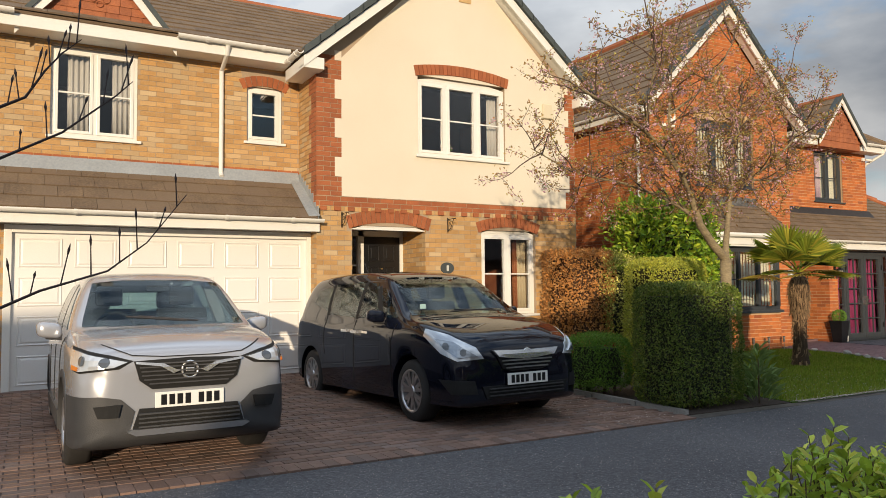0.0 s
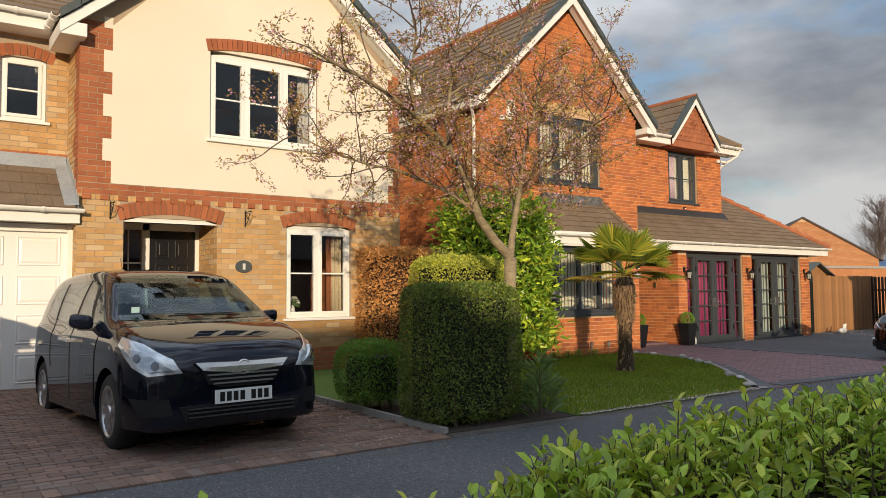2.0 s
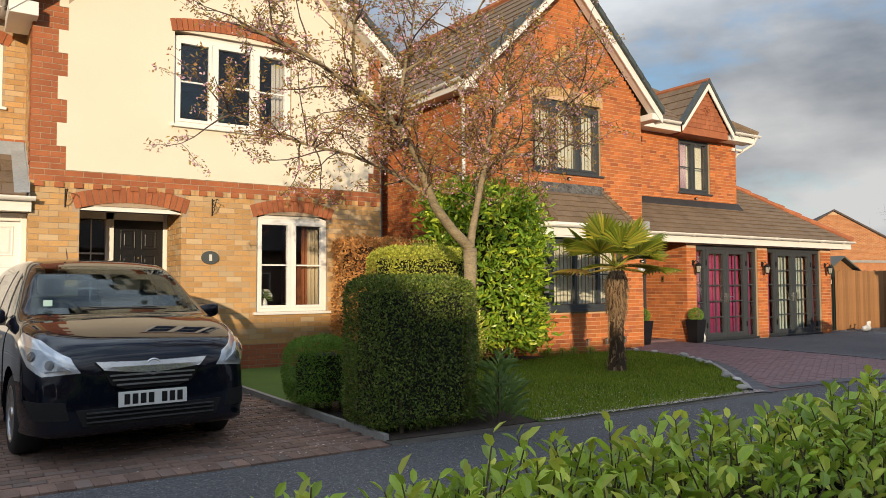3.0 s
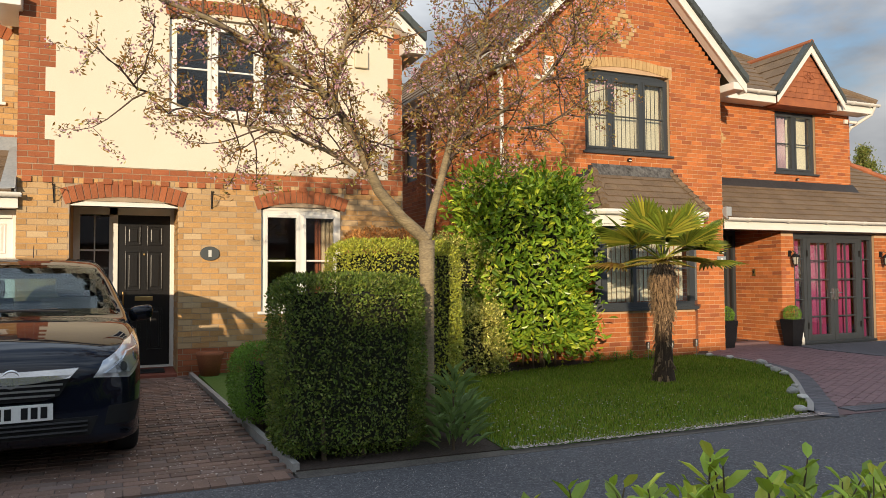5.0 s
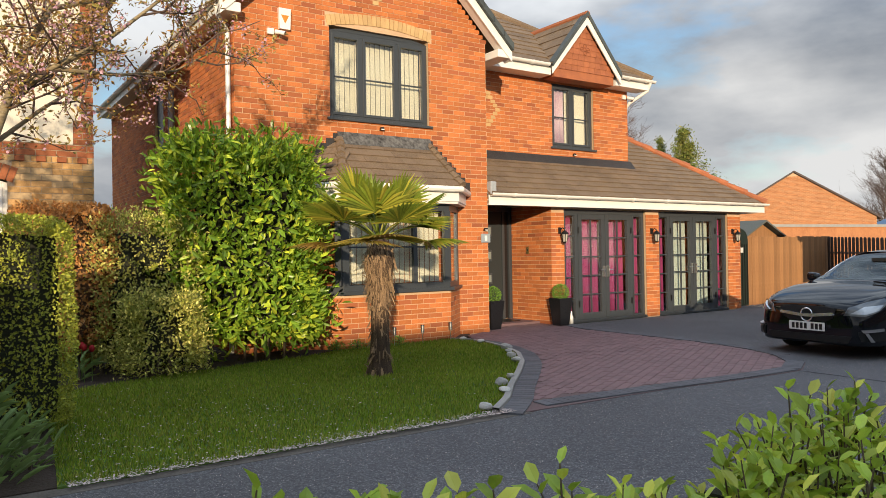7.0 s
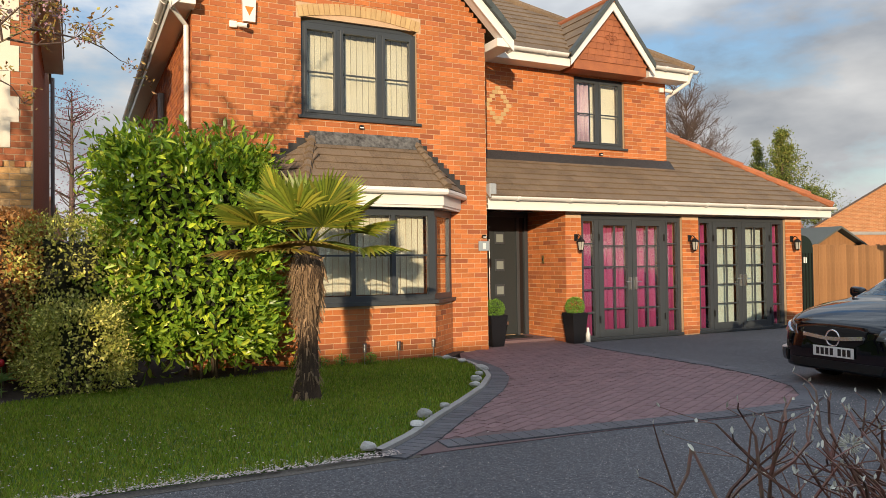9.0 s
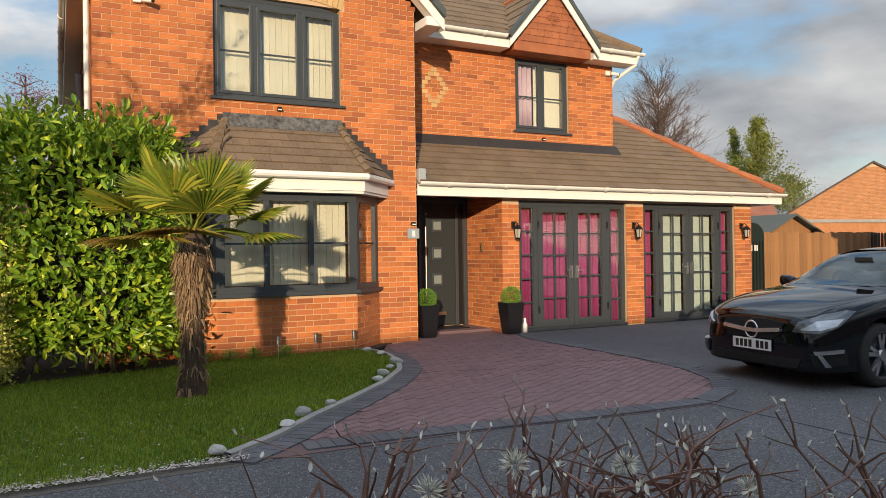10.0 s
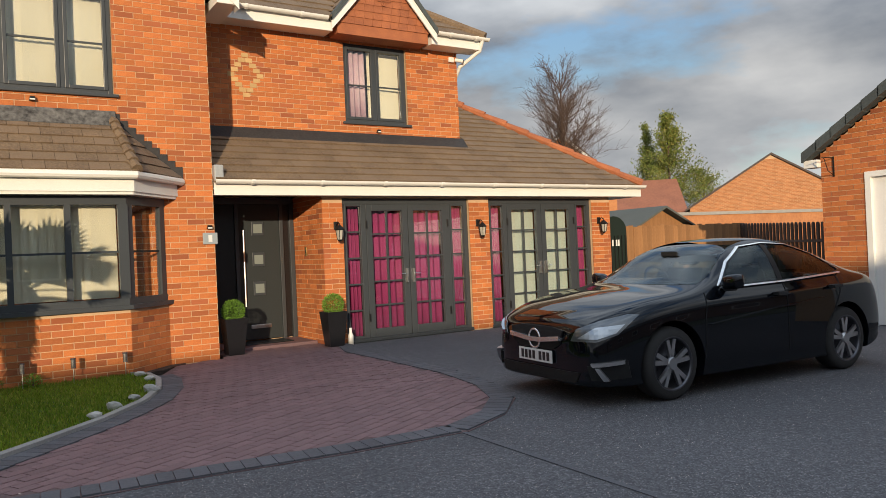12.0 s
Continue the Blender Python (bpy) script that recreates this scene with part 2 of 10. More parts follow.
BARK = surface("cherry_bark", (0.34, 0.27, 0.15, 1), (0.17, 0.13, 0.08, 1), 0.85, coarse=6, fine=40, bump=0.8, stretch=(1, 1, 3))
TWIG = surface("bare_twig", (0.13, 0.085, 0.06, 1), (0.08, 0.05, 0.04, 1), 0.8, coarse=6, fine=40, bump=0.3)


# ---- building helpers ----
def world_of(ob):
    if ob.parent is None:
        return ob.matrix_basis.copy()
    return world_of(ob.parent) @ ob.matrix_parent_inverse @ ob.matrix_basis


def link(name, mesh, parent=None, label=""):
    ob = new(name, mesh)
    if parent is not None:
        ob.parent = parent
        ob.matrix_parent_inverse = world_of(parent).inverted()
    if label:
        ob["label"] = label
    return ob


def part(name, bm, material, parent=None, label="", smooth=False):
    """One mesh object out of a bmesh, in world coordinates, under a thing or a part."""
    me = bpy.data.meshes.new(name)
    bmesh.ops.recalc_face_normals(bm, faces=bm.faces)
    if smooth:
        for f in bm.faces:
            f.smooth = True
    bm.to_mesh(me)
    bm.free()
    me.materials.append(material)
    return link(name, me, parent, label)


def raw(name, verts, faces, material, parent=None, label="", smooth=False):
    me = bpy.data.meshes.new(name)
    me.from_pydata(verts, [], faces)
    if smooth:
        me.polygons.foreach_set("use_smooth", [True] * len(me.polygons))
    me.materials.append(material)
    return link(name, me, parent, label)


def thing(name, label, category, at=(0, 0, 0), group="", kind=""):
    ob = new(name)
    ob.matrix_basis = Matrix.Translation(at)
    ob.empty_display_size = 0.1
    return tagged(ob, label, category, group, kind)


def box(bm, x0, x1, y0, y1, z0, z1, bevel=0.0):
    vs = [bm.verts.new(p) for p in ((x0, y0, z0), (x1, y0, z0), (x1, y1, z0), (x0, y1, z0), (x0, y0, z1), (x1, y0, z1), (x1, y1, z1), (x0, y1, z1))]
    fs = [bm.faces.new([vs[i] for i in q]) for q in ((0, 3, 2, 1), (4, 5, 6, 7), (0, 1, 5, 4), (1, 2, 6, 5), (2, 3, 7, 6), (3, 0, 4, 7))]
    if bevel:
        bmesh.ops.bevel(bm, geom=list({e for f in fs for e in f.edges}), offset=bevel, segments=2, affect="EDGES", profile=0.6)
    return vs


def boxed(*a, **k):
    bm = bmesh.new()
    box(bm, *a, **k)
    return bm


def prism(bm, pts, vec):
    """Extrudes the flat polygon pts by vec."""
    v0 = [bm.verts.new(p) for p in pts]
    v1 = [bm.verts.new(Vector(p) + Vector(vec)) for p in pts]
    bm.faces.new(v0)
    bm.faces.new(list(reversed(v1)))
    for i in range(len(pts)):
        j = (i + 1) % len(pts)
        bm.faces.new((v0[i], v1[i], v1[j], v0[j]))


def prismed(pts, vec):
    bm = bmesh.new()
    prism(bm, pts, vec)
    return bm


def tube(bm, pts, radii, n=8, caps=True):
    """A tapered tube along a line of points."""
    pts = [Vector(p) for p in pts]
    rings, up = [], None
    for i, p in enumerate(pts):
        d = (pts[min(i + 1, len(pts) - 1)] - pts[max(i - 1, 0)]).normalized()
        if up is None:
            up = d.orthogonal().normalized()
        up = (up - d * up.dot(d)).normalized()
        side = d.cross(up)
        r = radii[i] if isinstance(radii, (list, tuple)) else radii
        rings.append([bm.verts.new(p + (up * math.cos(a) + side * math.sin(a)) * r) for a in (2 * math.pi * k / n for k in range(n))])
    for a, b in zip(rings, rings[1:]):
        for k in range(n):
            bm.faces.new((a[k], a[(k + 1) % n], b[(k + 1) % n], b[k]))
    if caps:
        bm.faces.new(list(reversed(rings[0])))
        bm.faces.new(rings[-1])


def tubed(pts, radii, n=8):
    bm = bmesh.new()
    tube(bm, pts, radii, n)
    return bm


BOX_FACES = ((0, 3, 2, 1), (4, 5, 6, 7), (0, 1, 5, 4), (1, 2, 6, 5), (2, 3, 7, 6), (3, 0, 4, 7))


class Pile:
    """Many small boxes gathered into one mesh."""
    def __init__(self):
        self.v, self.f = [], []

    def add(self, corners):
        k = len(self.v)
        self.v.extend(corners)
        self.f.extend(tuple(k + i for i in q) for q in BOX_FACES)

    def put(self, name, material, parent=None, label="", kind="stuff"):
        if not self.v:
            return None
        ob = raw(name, self.v, self.f, material, parent, label)
        if kind:
            ob["kind"] = kind
        return ob


COURSE, BRICK_L, JOINT_W = 0.075, 0.215, 0.010


def cut_spans(spans, holes):
    """What is left of the spans (a, b) once the holes are taken out."""
    for h0, h1 in holes:
        out = []
        for a, b in spans:
            if h1 <= a or h0 >= b:
                out.append((a, b))
            else:
                if h0 > a:
                    out.append((a, h0))
                if h1 < b:
                    out.append((h1, b))
        spans = out
    return spans


def lay_bricks(name, span_of, z0, z1, place, material, parent, pick=None, start=0.0, depth=0.006, stagger=0.5):
    """Stretcher bond. span_of(z): spans along the wall free for bricks in the course at z. place(u, d, z): the point d proud of the wall.
    The whole bricks for which pick(u, z) holds are objects of their own, the others one mesh."""
    pile, shared, made = Pile(), None, 0
    k = 0
    rnd = random.Random(len(name) + int(z0 * 100) + int(start * 10))
    while z0 + (k + 1) * COURSE <= z1 + 0.001:
        za, zb = z0 + k * COURSE + JOINT_W / 2, z0 + (k + 1) * COURSE - JOINT_W / 2
        for a, b in span_of((za + zb) / 2):
            step = BRICK_L + JOINT_W
            u = math.floor((a - start) / step) * step + start - (stagger * step if k % 2 else 0)
            while u < b:
                u0, u1 = max(u, a), min(u + BRICK_L, b)
                if u1 - u0 > 0.025:
                    d = depth + rnd.uniform(-0.0015, 0.0025)
                    if pick and made < 290 and u1 - u0 > BRICK_L - 0.001 and pick(u0, za):
                        o, e1, e2 = Vector(place(u0, 0, za)), Vector(place(u0 + 1, 0, za)) - Vector(place(u0, 0, za)), Vector(place(u0, 1, za)) - Vector(place(u0, 0, za))
                        if shared is None:
                            hh, c = zb - za, [(0, -0.004, 0), (BRICK_L, -0.004, 0), (BRICK_L, depth, 0), (0, depth, 0)]
                            vs = [tuple(e1 * x + e2 * y) for x, y, _ in c]
                            vs = [(x, y, 0) for x, y, _ in vs] + [(x, y, hh) for x, y, _ in vs]
                            shared = bpy.data.meshes.new("brick")
                            shared.from_pydata(vs, [], BOX_FACES)
                            shared.materials.append(material)
                        ob = link("brick", shared, parent)
                        ob.location = o
                        made += 1
                    else:
                        pile.add([place(u0, -0.004, za), place(u1, -0.004, za), place(u1, d, za), place(u0, d, za), place(u0, -0.004, zb), place(u1, -0.004, zb), place(u1, d, zb), place(u0, d, zb)])
                u += step
        k += 1
    return pile.put(name, material, parent)


def arch_bricks(name, x0, x1, z0, rise, height, place, material, parent, n=None, depth=0.012):
    """A segmental arch of upright bricks over an opening."""
    w = x1 - x0
    r = (w * w / 4 + rise * rise) / (2 * rise)
    cx, cz = (x0 + x1) / 2, z0 + rise - r
    half = math.asin(w / 2 / r)
    n = n or max(5, round(w / 0.075))
    p = Pile()
    for i in range(n):
        a0, a1 = -half + 2 * half * (i + 0.06) / n, -half + 2 * half * (i + 0.94) / n
        def at(a, rr, d):
            return place(cx + math.sin(a) * rr, d, cz + math.cos(a) * rr)
        d = depth + (i % 3) * 0.001
        p.add([at(a0, r, -0.004), at(a1, r, -0.004), at(a1, r, d), at(a0, r, d), at(a0, r + height, -0.004), at(a1, r + height, -0.004), at(a1, r + height, d), at(a0, r + height, d)])
    return p.put(name, material, parent)


def holed_wall(bm, u0, u1, z0, z1, holes, place, thick):
    """A wall from u0 to u1 and z0 to z1 with rectangular holes (u0, u1, z0, z1), thick metres deep."""
    us = sorted({u0, u1, *[h[0] for h in holes], *[h[1] for h in holes]})
    for a, b in zip(us, us[1:]):
        if a < u0 - 1e-6 or b > u1 + 1e-6:
            continue
        spans = cut_spans([(z0, z1)], [(h[2], h[3]) for h in holes if h[0] < (a + b) / 2 < h[1]])
        for c, d in spans:
            vs = [bm.verts.new(place(*q)) for q in ((a, 0, c), (b, 0, c), (b, -thick, c), (a, -thick, c), (a, 0, d), (b, 0, d), (b, -thick, d), (a, -thick, d))]
            for q in BOX_FACES:
                bm.faces.new([vs[i] for i in q])


def roof_tiles(name, origin, along, up, length, height, material, parent, keep=None, w=0.30, h=0.30, thick=0.022, label=""):
    """Interlocking tiles in rows from the eave up; keep(u, v) says where there are any."""
    o, a, s = Vector(origin), Vector(along).normalized(), Vector(up).normalized()
    n = a.cross(s)
    if n.z < 0:
        n = -n
    p = Pile()
    rnd = random.Random(int(length * 100))
    v, row = 0.0, 0
    while v < height - 0.02:
        v1 = min(v + h, height)
        u = -(w / 2 if row % 2 else 0)
        while u < length:
            u0, u1 = max(u, 0), min(u + w, length)
            if u1 - u0 > 0.04 and (keep is None or keep((u0 + u1) / 2, (v + v1) / 2)):
                j = rnd.uniform(0, 0.004)
                c = []
                for lift in (0.0, 1.0):
                    for uu, vv in ((u0 + 0.002, v), (u1 - 0.002, v), (u1 - 0.002, v1 + 0.03), (u0 + 0.002, v1 + 0.03)):
                        base = thick + j if vv == v else 0.004
                        c.append(tuple(o + a * uu + s * vv + n * (base if lift else base - thick)))
                p.add(c)
            u += w
        v += h
        row += 1
    return p.put(name, material, parent, label)


# ---- ground ----
def rise(x, y):
    """The height of the ground: the drive of the pale house climbs a little to its garage."""
    up = min(max((y - 5.0) / 5.2, 0), 1.2)
    k = min(max((10.5 - x) / 3.0, 0), 1)
    return up * (0.12 * k + 0.03 * (1 - k))


def sheet(name, pts, material, z, parent=None, label="", step=0.0, kind="structure", thick=0.05):
    """A flat piece of ground with an outline, following the rise of the ground."""
    bm = bmesh.new()
    vs = [bm.verts.new((x, y, 0)) for x, y in pts]
    bm.faces.new(vs)
    if step:
        xs, ys = [p[0] for p in pts], [p[1] for p in pts]
        for lo, hi, nrm in ((min(xs), max(xs), (1, 0, 0)), (min(ys), max(ys), (0, 1, 0))):
            c = lo + step
            while c < hi:
                bmesh.ops.bisect_plane(bm, geom=bm.verts[:] + bm.edges[:] + bm.faces[:], plane_co=Vector(nrm) * c, plane_no=nrm)
                c += step
    for v in bm.verts:
        v.co.z = rise(v.co.x, v.co.y) + z - thick
    r = bmesh.ops.extrude_face_region(bm, geom=bm.faces[:])
    for v in [g for g in r["geom"] if isinstance(g, bmesh.types.BMVert)]:
        v.co.z += thick
    ob = part(name, bm, material, parent, label)
    if kind and parent is None:
        tagged(ob, label, name, kind=kind)
    return ob


EARTH = surface("earth", (0.09, 0.10, 0.05, 1), (0.06, 0.065, 0.035, 1), 0.95, coarse=0.05, fine=4, bump=0.3)
bm = bmesh.new()
bmesh.ops.create_grid(bm, x_segments=8, y_segments=8, size=700)
bmesh.ops.translate(bm, verts=bm.verts, vec=(10, 300, -0.06))
tagged(part("ground", bm, EARTH), "dull green and brown open ground beyond the houses", "ground", kind="structure")

sheet("road", [(-45, -3.4), (60, -3.4), (60, 4.83), (-45, 4.83)], ASPHALT, 0.0, label="worn dark grey asphalt road with pale grit", step=3.0)
sheet("forecourt", [(12.0, 4.83), (48, 4.83), (48, 14), (22.8, 14), (22.8, 10.1), (15.6, 10.1), (12.5, 4.9)], ASPHALT, 0.0, label="grey tarmac forecourt in front of the garage doors", step=2.5)
sheet("verge", [(-45, -3.4), (60, -3.4), (60, -9), (-45, -9)], EARTH, 0.02, label="planted verge behind the shrubs", step=4.0)
sheet("planting_strip", [(-1.2, 0.42), (13.0, 0.42), (13.0, 1.5), (-1.2, 1.5)], SOIL, 0.02, label="dark soil strip under the roadside hedge", step=0.6, thick=0.06)

# lawn outline: straight along the road, then an S curve up to the bay window
LAWN_EDGE = [(8.35, 4.93), (9.3, 4.92), (10.3, 4.93), (11.2, 4.94), (11.75, 5.02), (12.15, 5.36), (12.6, 5.85), (13.15, 6.4), (13.7, 6.98), (14.15, 7.6), (14.4, 8.2), (14.52, 8.8), (14.5, 9.3), (14.35, 9.5)]
LAWN_BACK = [(12.5, 9.42), (12.0, 9.2), (11.0, 9.0), (10.0, 8.7), (9.2, 8.4), (8.65, 8.1), (8.5, 7.0), (8.45, 6.0)]
lawn = sheet("lawn", LAWN_EDGE + LAWN_BACK, LAWN, 0.018, label="short green lawn with fallen petals along its edge", step=0.6, thick=0.1)
bed = sheet("flower_bed", [(6.72, 4.98), (8.35, 4.95), (8.45, 6.0), (8.5, 7.0), (8.65, 8.1), (9.2, 8.4), (10.0, 8.7), (11.0, 9.0), (12.0, 9.2), (12.5, 9.45), (12.1, 10.0), (11.2, 10.0), (11.15, 14), (9.4, 14), (9.4, 9.9), (6.5, 9.9)], SOIL, 0.012, label="dark bare soil bed under the hedges", step=0.5, thick=0.08)
sheet("grass_strip", [(6.62, 7.0), (7.25, 7.0), (7.5, 8.2), (8.6, 9.4), (8.9, 9.85), (6.5, 9.85)], LAWN, 0.03, label="small strip of grass beside the front path", step=0.6)

sheet("lawn_margin", [(6.70, 4.80), (12.02, 4.80), (12.1, 5.06), (6.70, 5.06)], GRITTY, 0.003, label="gritty soil margin between lawn and road", step=0.6)
sheet("bay_bed", [(12.0, 9.15), (12.5, 9.40), (14.35, 9.48), (14.75, 9.62), (15.12, 9.98), (15.12, 10.06), (12.0, 10.06)], SOIL, 0.010, label="dark soil bed below the bay window", step=0.5)

# grass blades and fallen petals
def inside(poly, x, y):
    c = False
    for (x0, y0), (x1, y1) in zip(poly, poly[1:] + poly[:1]):
        if (y0 > y) != (y1 > y) and x < (x1 - x0) * (y - y0) / (y1 - y0) + x0:
            c = not c
    return c


def grass(name, poly, n, parent, seed):
    rnd = random.Random(seed)
    xs, ys = [p[0] for p in poly], [p[1] for p in poly]
    v, f = [], []
    while len(f) < n:
        x, y = rnd.uniform(min(xs), max(xs)), rnd.uniform(min(ys), max(ys))
        if not inside(poly, x, y):
            continue
        z, a, h, w = rise(x, y) + 0.018, rnd.uniform(0, 6.28), rnd.uniform(0.018, 0.045), rnd.uniform(0.004, 0.008)
        dx, dy, lean = math.cos(a) * w, math.sin(a) * w, rnd.uniform(-0.02, 0.02)
        k = len(v)
        v += [(x - dx, y - dy, z - 0.004), (x + dx, y + dy, z - 0.004), (x + lean, y + lean * 0.6, z + h)]
        f.append((k, k + 1, k + 2))
    return tagged(raw(name, v, f, GRASS, parent), kind="stuff")


grass("grass", LAWN_EDGE + LAWN_BACK, 90000, lawn, 5)
PETAL = surface("petal", (0.62, 0.52, 0.48, 1), (0.5, 0.42, 0.36, 1), 0.8, fine=60, bump=0, vary=0.25)


def petals(name, n, spot, seed, size=(0.006, 0.014), material=PETAL):
    rnd = random.Random(seed)
    v, f = [], []
    for _ in range(n):
        x, y, z = spot(rnd)
        a, r = rnd.uniform(0, 6.28), rnd.uniform(*size)
        k = len(v)
        for q in range(4):
            b = a + q * math.pi / 2
            rr = r * (1 if q % 2 else 0.6)
            v.append((x + math.cos(b) * rr, y + math.sin(b) * rr, z + rnd.uniform(0.002, 0.008)))
        f.append((k, k + 1, k + 2, k + 3))
    return raw(name, v, f, material)


tagged(petals("fallen_petals", 2600, lambda r: (lambda x, y: (x, y, rise(x, y) + 0.022))(r.uniform(8.4, 11.9), 4.86 + abs(r.gauss(0, 0.10))), 3), "pale fallen blossom petals along the lawn's edge", "petals", kind="stuff")
tagged(petals("fallen_petals", 550, lambda r: (lambda x, y: (x, y, rise(x, y) + 0.045))(8.5 + abs(r.gauss(0, 1.6)), 5.0 + abs(r.gauss(0, 1.4))), 4), "pale fallen blossom petals on the lawn", "petals", kind="stuff")
tagged(petals("fallen_petals", 900, lambda r: (lambda x, y: (x, y, rise(x, y) + 0.014))(6.5 - abs(r.gauss(0, 0.7)), r.uniform(4.9, 9.5)), 6), "pale fallen blossom petals on the brick drive", "petals", kind="stuff")
tagged(petals("grit", 16000, lambda r: (r.uniform(0, 24), 4.75 - abs(r.gauss(0, 1.6)), 0.002), 7, (0.002, 0.0045)), "pale grit scattered on the asphalt", "grit", kind="stuff")

# kerb edging of the bed
edging = thing("edging", "weathered concrete edging beside the brick drive", "edging", (6.6, 7.2, 0), kind="structure")
e0, e1 = Vector((6.40, 9.85, 0)), Vector((6.72, 4.98, 0))
for i in range(7):
    a, b = e0.lerp(e1, i / 7), e0.lerp(e1, (i + 0.98) / 7)
    za, zb = rise(*a.xy), rise(*b.xy)
    part("edging_stone", prismed([(a.x - 0.025, a.y, za - 0.05), (a.x + 0.025, a.y, za - 0.05), (a.x + 0.025, a.y, za + 0.06), (a.x - 0.025, a.y, za + 0.06)], (b.x - a.x, b.y - a.y, zb - za)), CONCRETE, edging)

# white edge stones along the curve of the lawn, and a pale mortar line
rnd = random.Random(11)


def along(line, step, start=0.0):
    """Points at even steps along a line, with the direction there."""
    out, left = [], start
    for a, b in zip(line, line[1:]):
        a, b = Vector((*a, 0)), Vector((*b, 0))
        d = (b - a).length
        while left < d:
            out.append((a.lerp(b, left / d), (b - a).normalized()))
            left += step
        left -= d
    return out


for p, d in along(LAWN_EDGE[4:], 0.40):
    if rnd.random() < 0.25:
        continue
    bm = bmesh.new()
    bmesh.ops.create_icosphere(bm, subdivisions=2, radius=0.055)
    sx, sy, sz = rnd.uniform(0.8, 1.7), rnd.uniform(0.7, 1.2), rnd.uniform(0.5, 0.9)
    for v in bm.verts:
        v.co += noise.noise_vector(v.co * 14 + Vector((p.x * 9, p.y * 9, 0))) * 0.022
        v.co = Vector((v.co.x * sx, v.co.y * sy, v.co.z * sz))
    bmesh.ops.rotate(bm, verts=bm.verts, matrix=Matrix.Rotation(rnd.uniform(0, 3), 3, "Z"))
    side = Vector((-d.y, d.x, 0))
    q = p + side * rnd.uniform(0.0, 0.1)
    bmesh.ops.translate(bm, verts=bm.verts, vec=(q.x, q.y, rise(q.x, q.y) + 0.055))
    tagged(part("stone", bm, STONE), "pale rough stone on the lawn's edge", "stone", "edge stones")

KERB_LINE = LAWN_EDGE[4:]
bm = bmesh.new()
pts = along(KERB_LINE, 0.12)
prev = None
for p, d in pts:
    side = Vector((d.y, -d.x, 0))
    z = rise(p.x, p.y)
    row = [bm.verts.new(p + side * o + Vector((0, 0, z + h))) for o, h in ((0.0, -0.03), (0.0, 0.05), (0.06, 0.045), (0.06, -0.03))]
    if prev:
        for i in range(3):
            bm.faces.new((prev[i], row[i], row[i + 1], prev[i + 1]))
    prev = row
tagged(part("lawn_kerb", bm, CONCRETE), "thin pale mortar kerb round the lawn's curve", "kerb", kind="structure")


# ---- the pale house ----
def front(y):
    return lambda u, d, z: (u, y - d, z)


def west(x):
    return lambda u, d, z: (x - d, u, z)


def window(parent, x0, x1, z0, z1, y, material, lights, bars, glass=GLASS, sill=0.05, depth=0.07, label="", name="window", fw=0.055, sash=0.04, head=0.0):
    """A casement window in a front wall: outer frame with mullions; in it sashes, panes and glazing bars. lights: widths as shares."""
    ya, yb = y + 0.05, y + 0.05 + depth
    bars_ = [(x0, x0 + fw, z0, z1), (x1 - fw, x1, z0, z1), (x0 + fw, x1 - fw, z1 - fw - head, z1)]
    tot, c, edges = sum(lights), x0 + fw, []
    span = x1 - x0 - 2 * fw - (len(lights) - 1) * fw
    for i, s in enumerate(lights):
        w = span * s / tot
        edges.append((c, c + w))
        c += w
        if i < len(lights) - 1:
            bars_.append((c, c + fw, z0 + fw, z1 - fw - head))
            c += fw
    win = part(name, boxed(x0 + fw, x1 - fw, ya, yb, z0, z0 + fw, bevel=0.006), material, parent, label)
    for a, b, c, d in bars_:
        part("frame_bar", boxed(a, b, ya, yb, c, d, bevel=0.006), material, win)
    za, zb = z0 + fw, z1 - fw - head
    for a, b in edges:
        s = bmesh.new()
        ys = ya - 0.012
        box(s, a - 0.004, a + sash, ys, yb - 0.02, za - 0.004, zb + 0.004, 0.005)
        box(s, b - sash, b + 0.004, ys, yb - 0.02, za - 0.004, zb + 0.004, 0.005)
        box(s, a + sash, b - sash, ys, yb - 0.02, za - 0.004, za + sash, 0.005)
        box(s, a + sash, b - sash, ys, yb - 0.02, zb - sash, zb + 0.004, 0.005)
        part("sash", s, material, win)
        part("pane", boxed(a + sash - 0.01, b - sash + 0.01, ya + 0.03, ya + 0.036, za + sash - 0.01, zb - sash + 0.01), glass, win).visible_shadow = False
        for q in bars:
            zz = za + (zb - za) * q
            part("glazing_bar", boxed(a + sash - 0.002, b - sash + 0.002, ya + 0.018, ya + 0.046, zz - 0.011, zz + 0.011), material, win)
    if sill:
        part("sill", boxed(x0 - sill, x1 + sill, y - 0.05, yb, z0 - 0.04, z0 - 0.001, bevel=0.006), material, win)
    return win


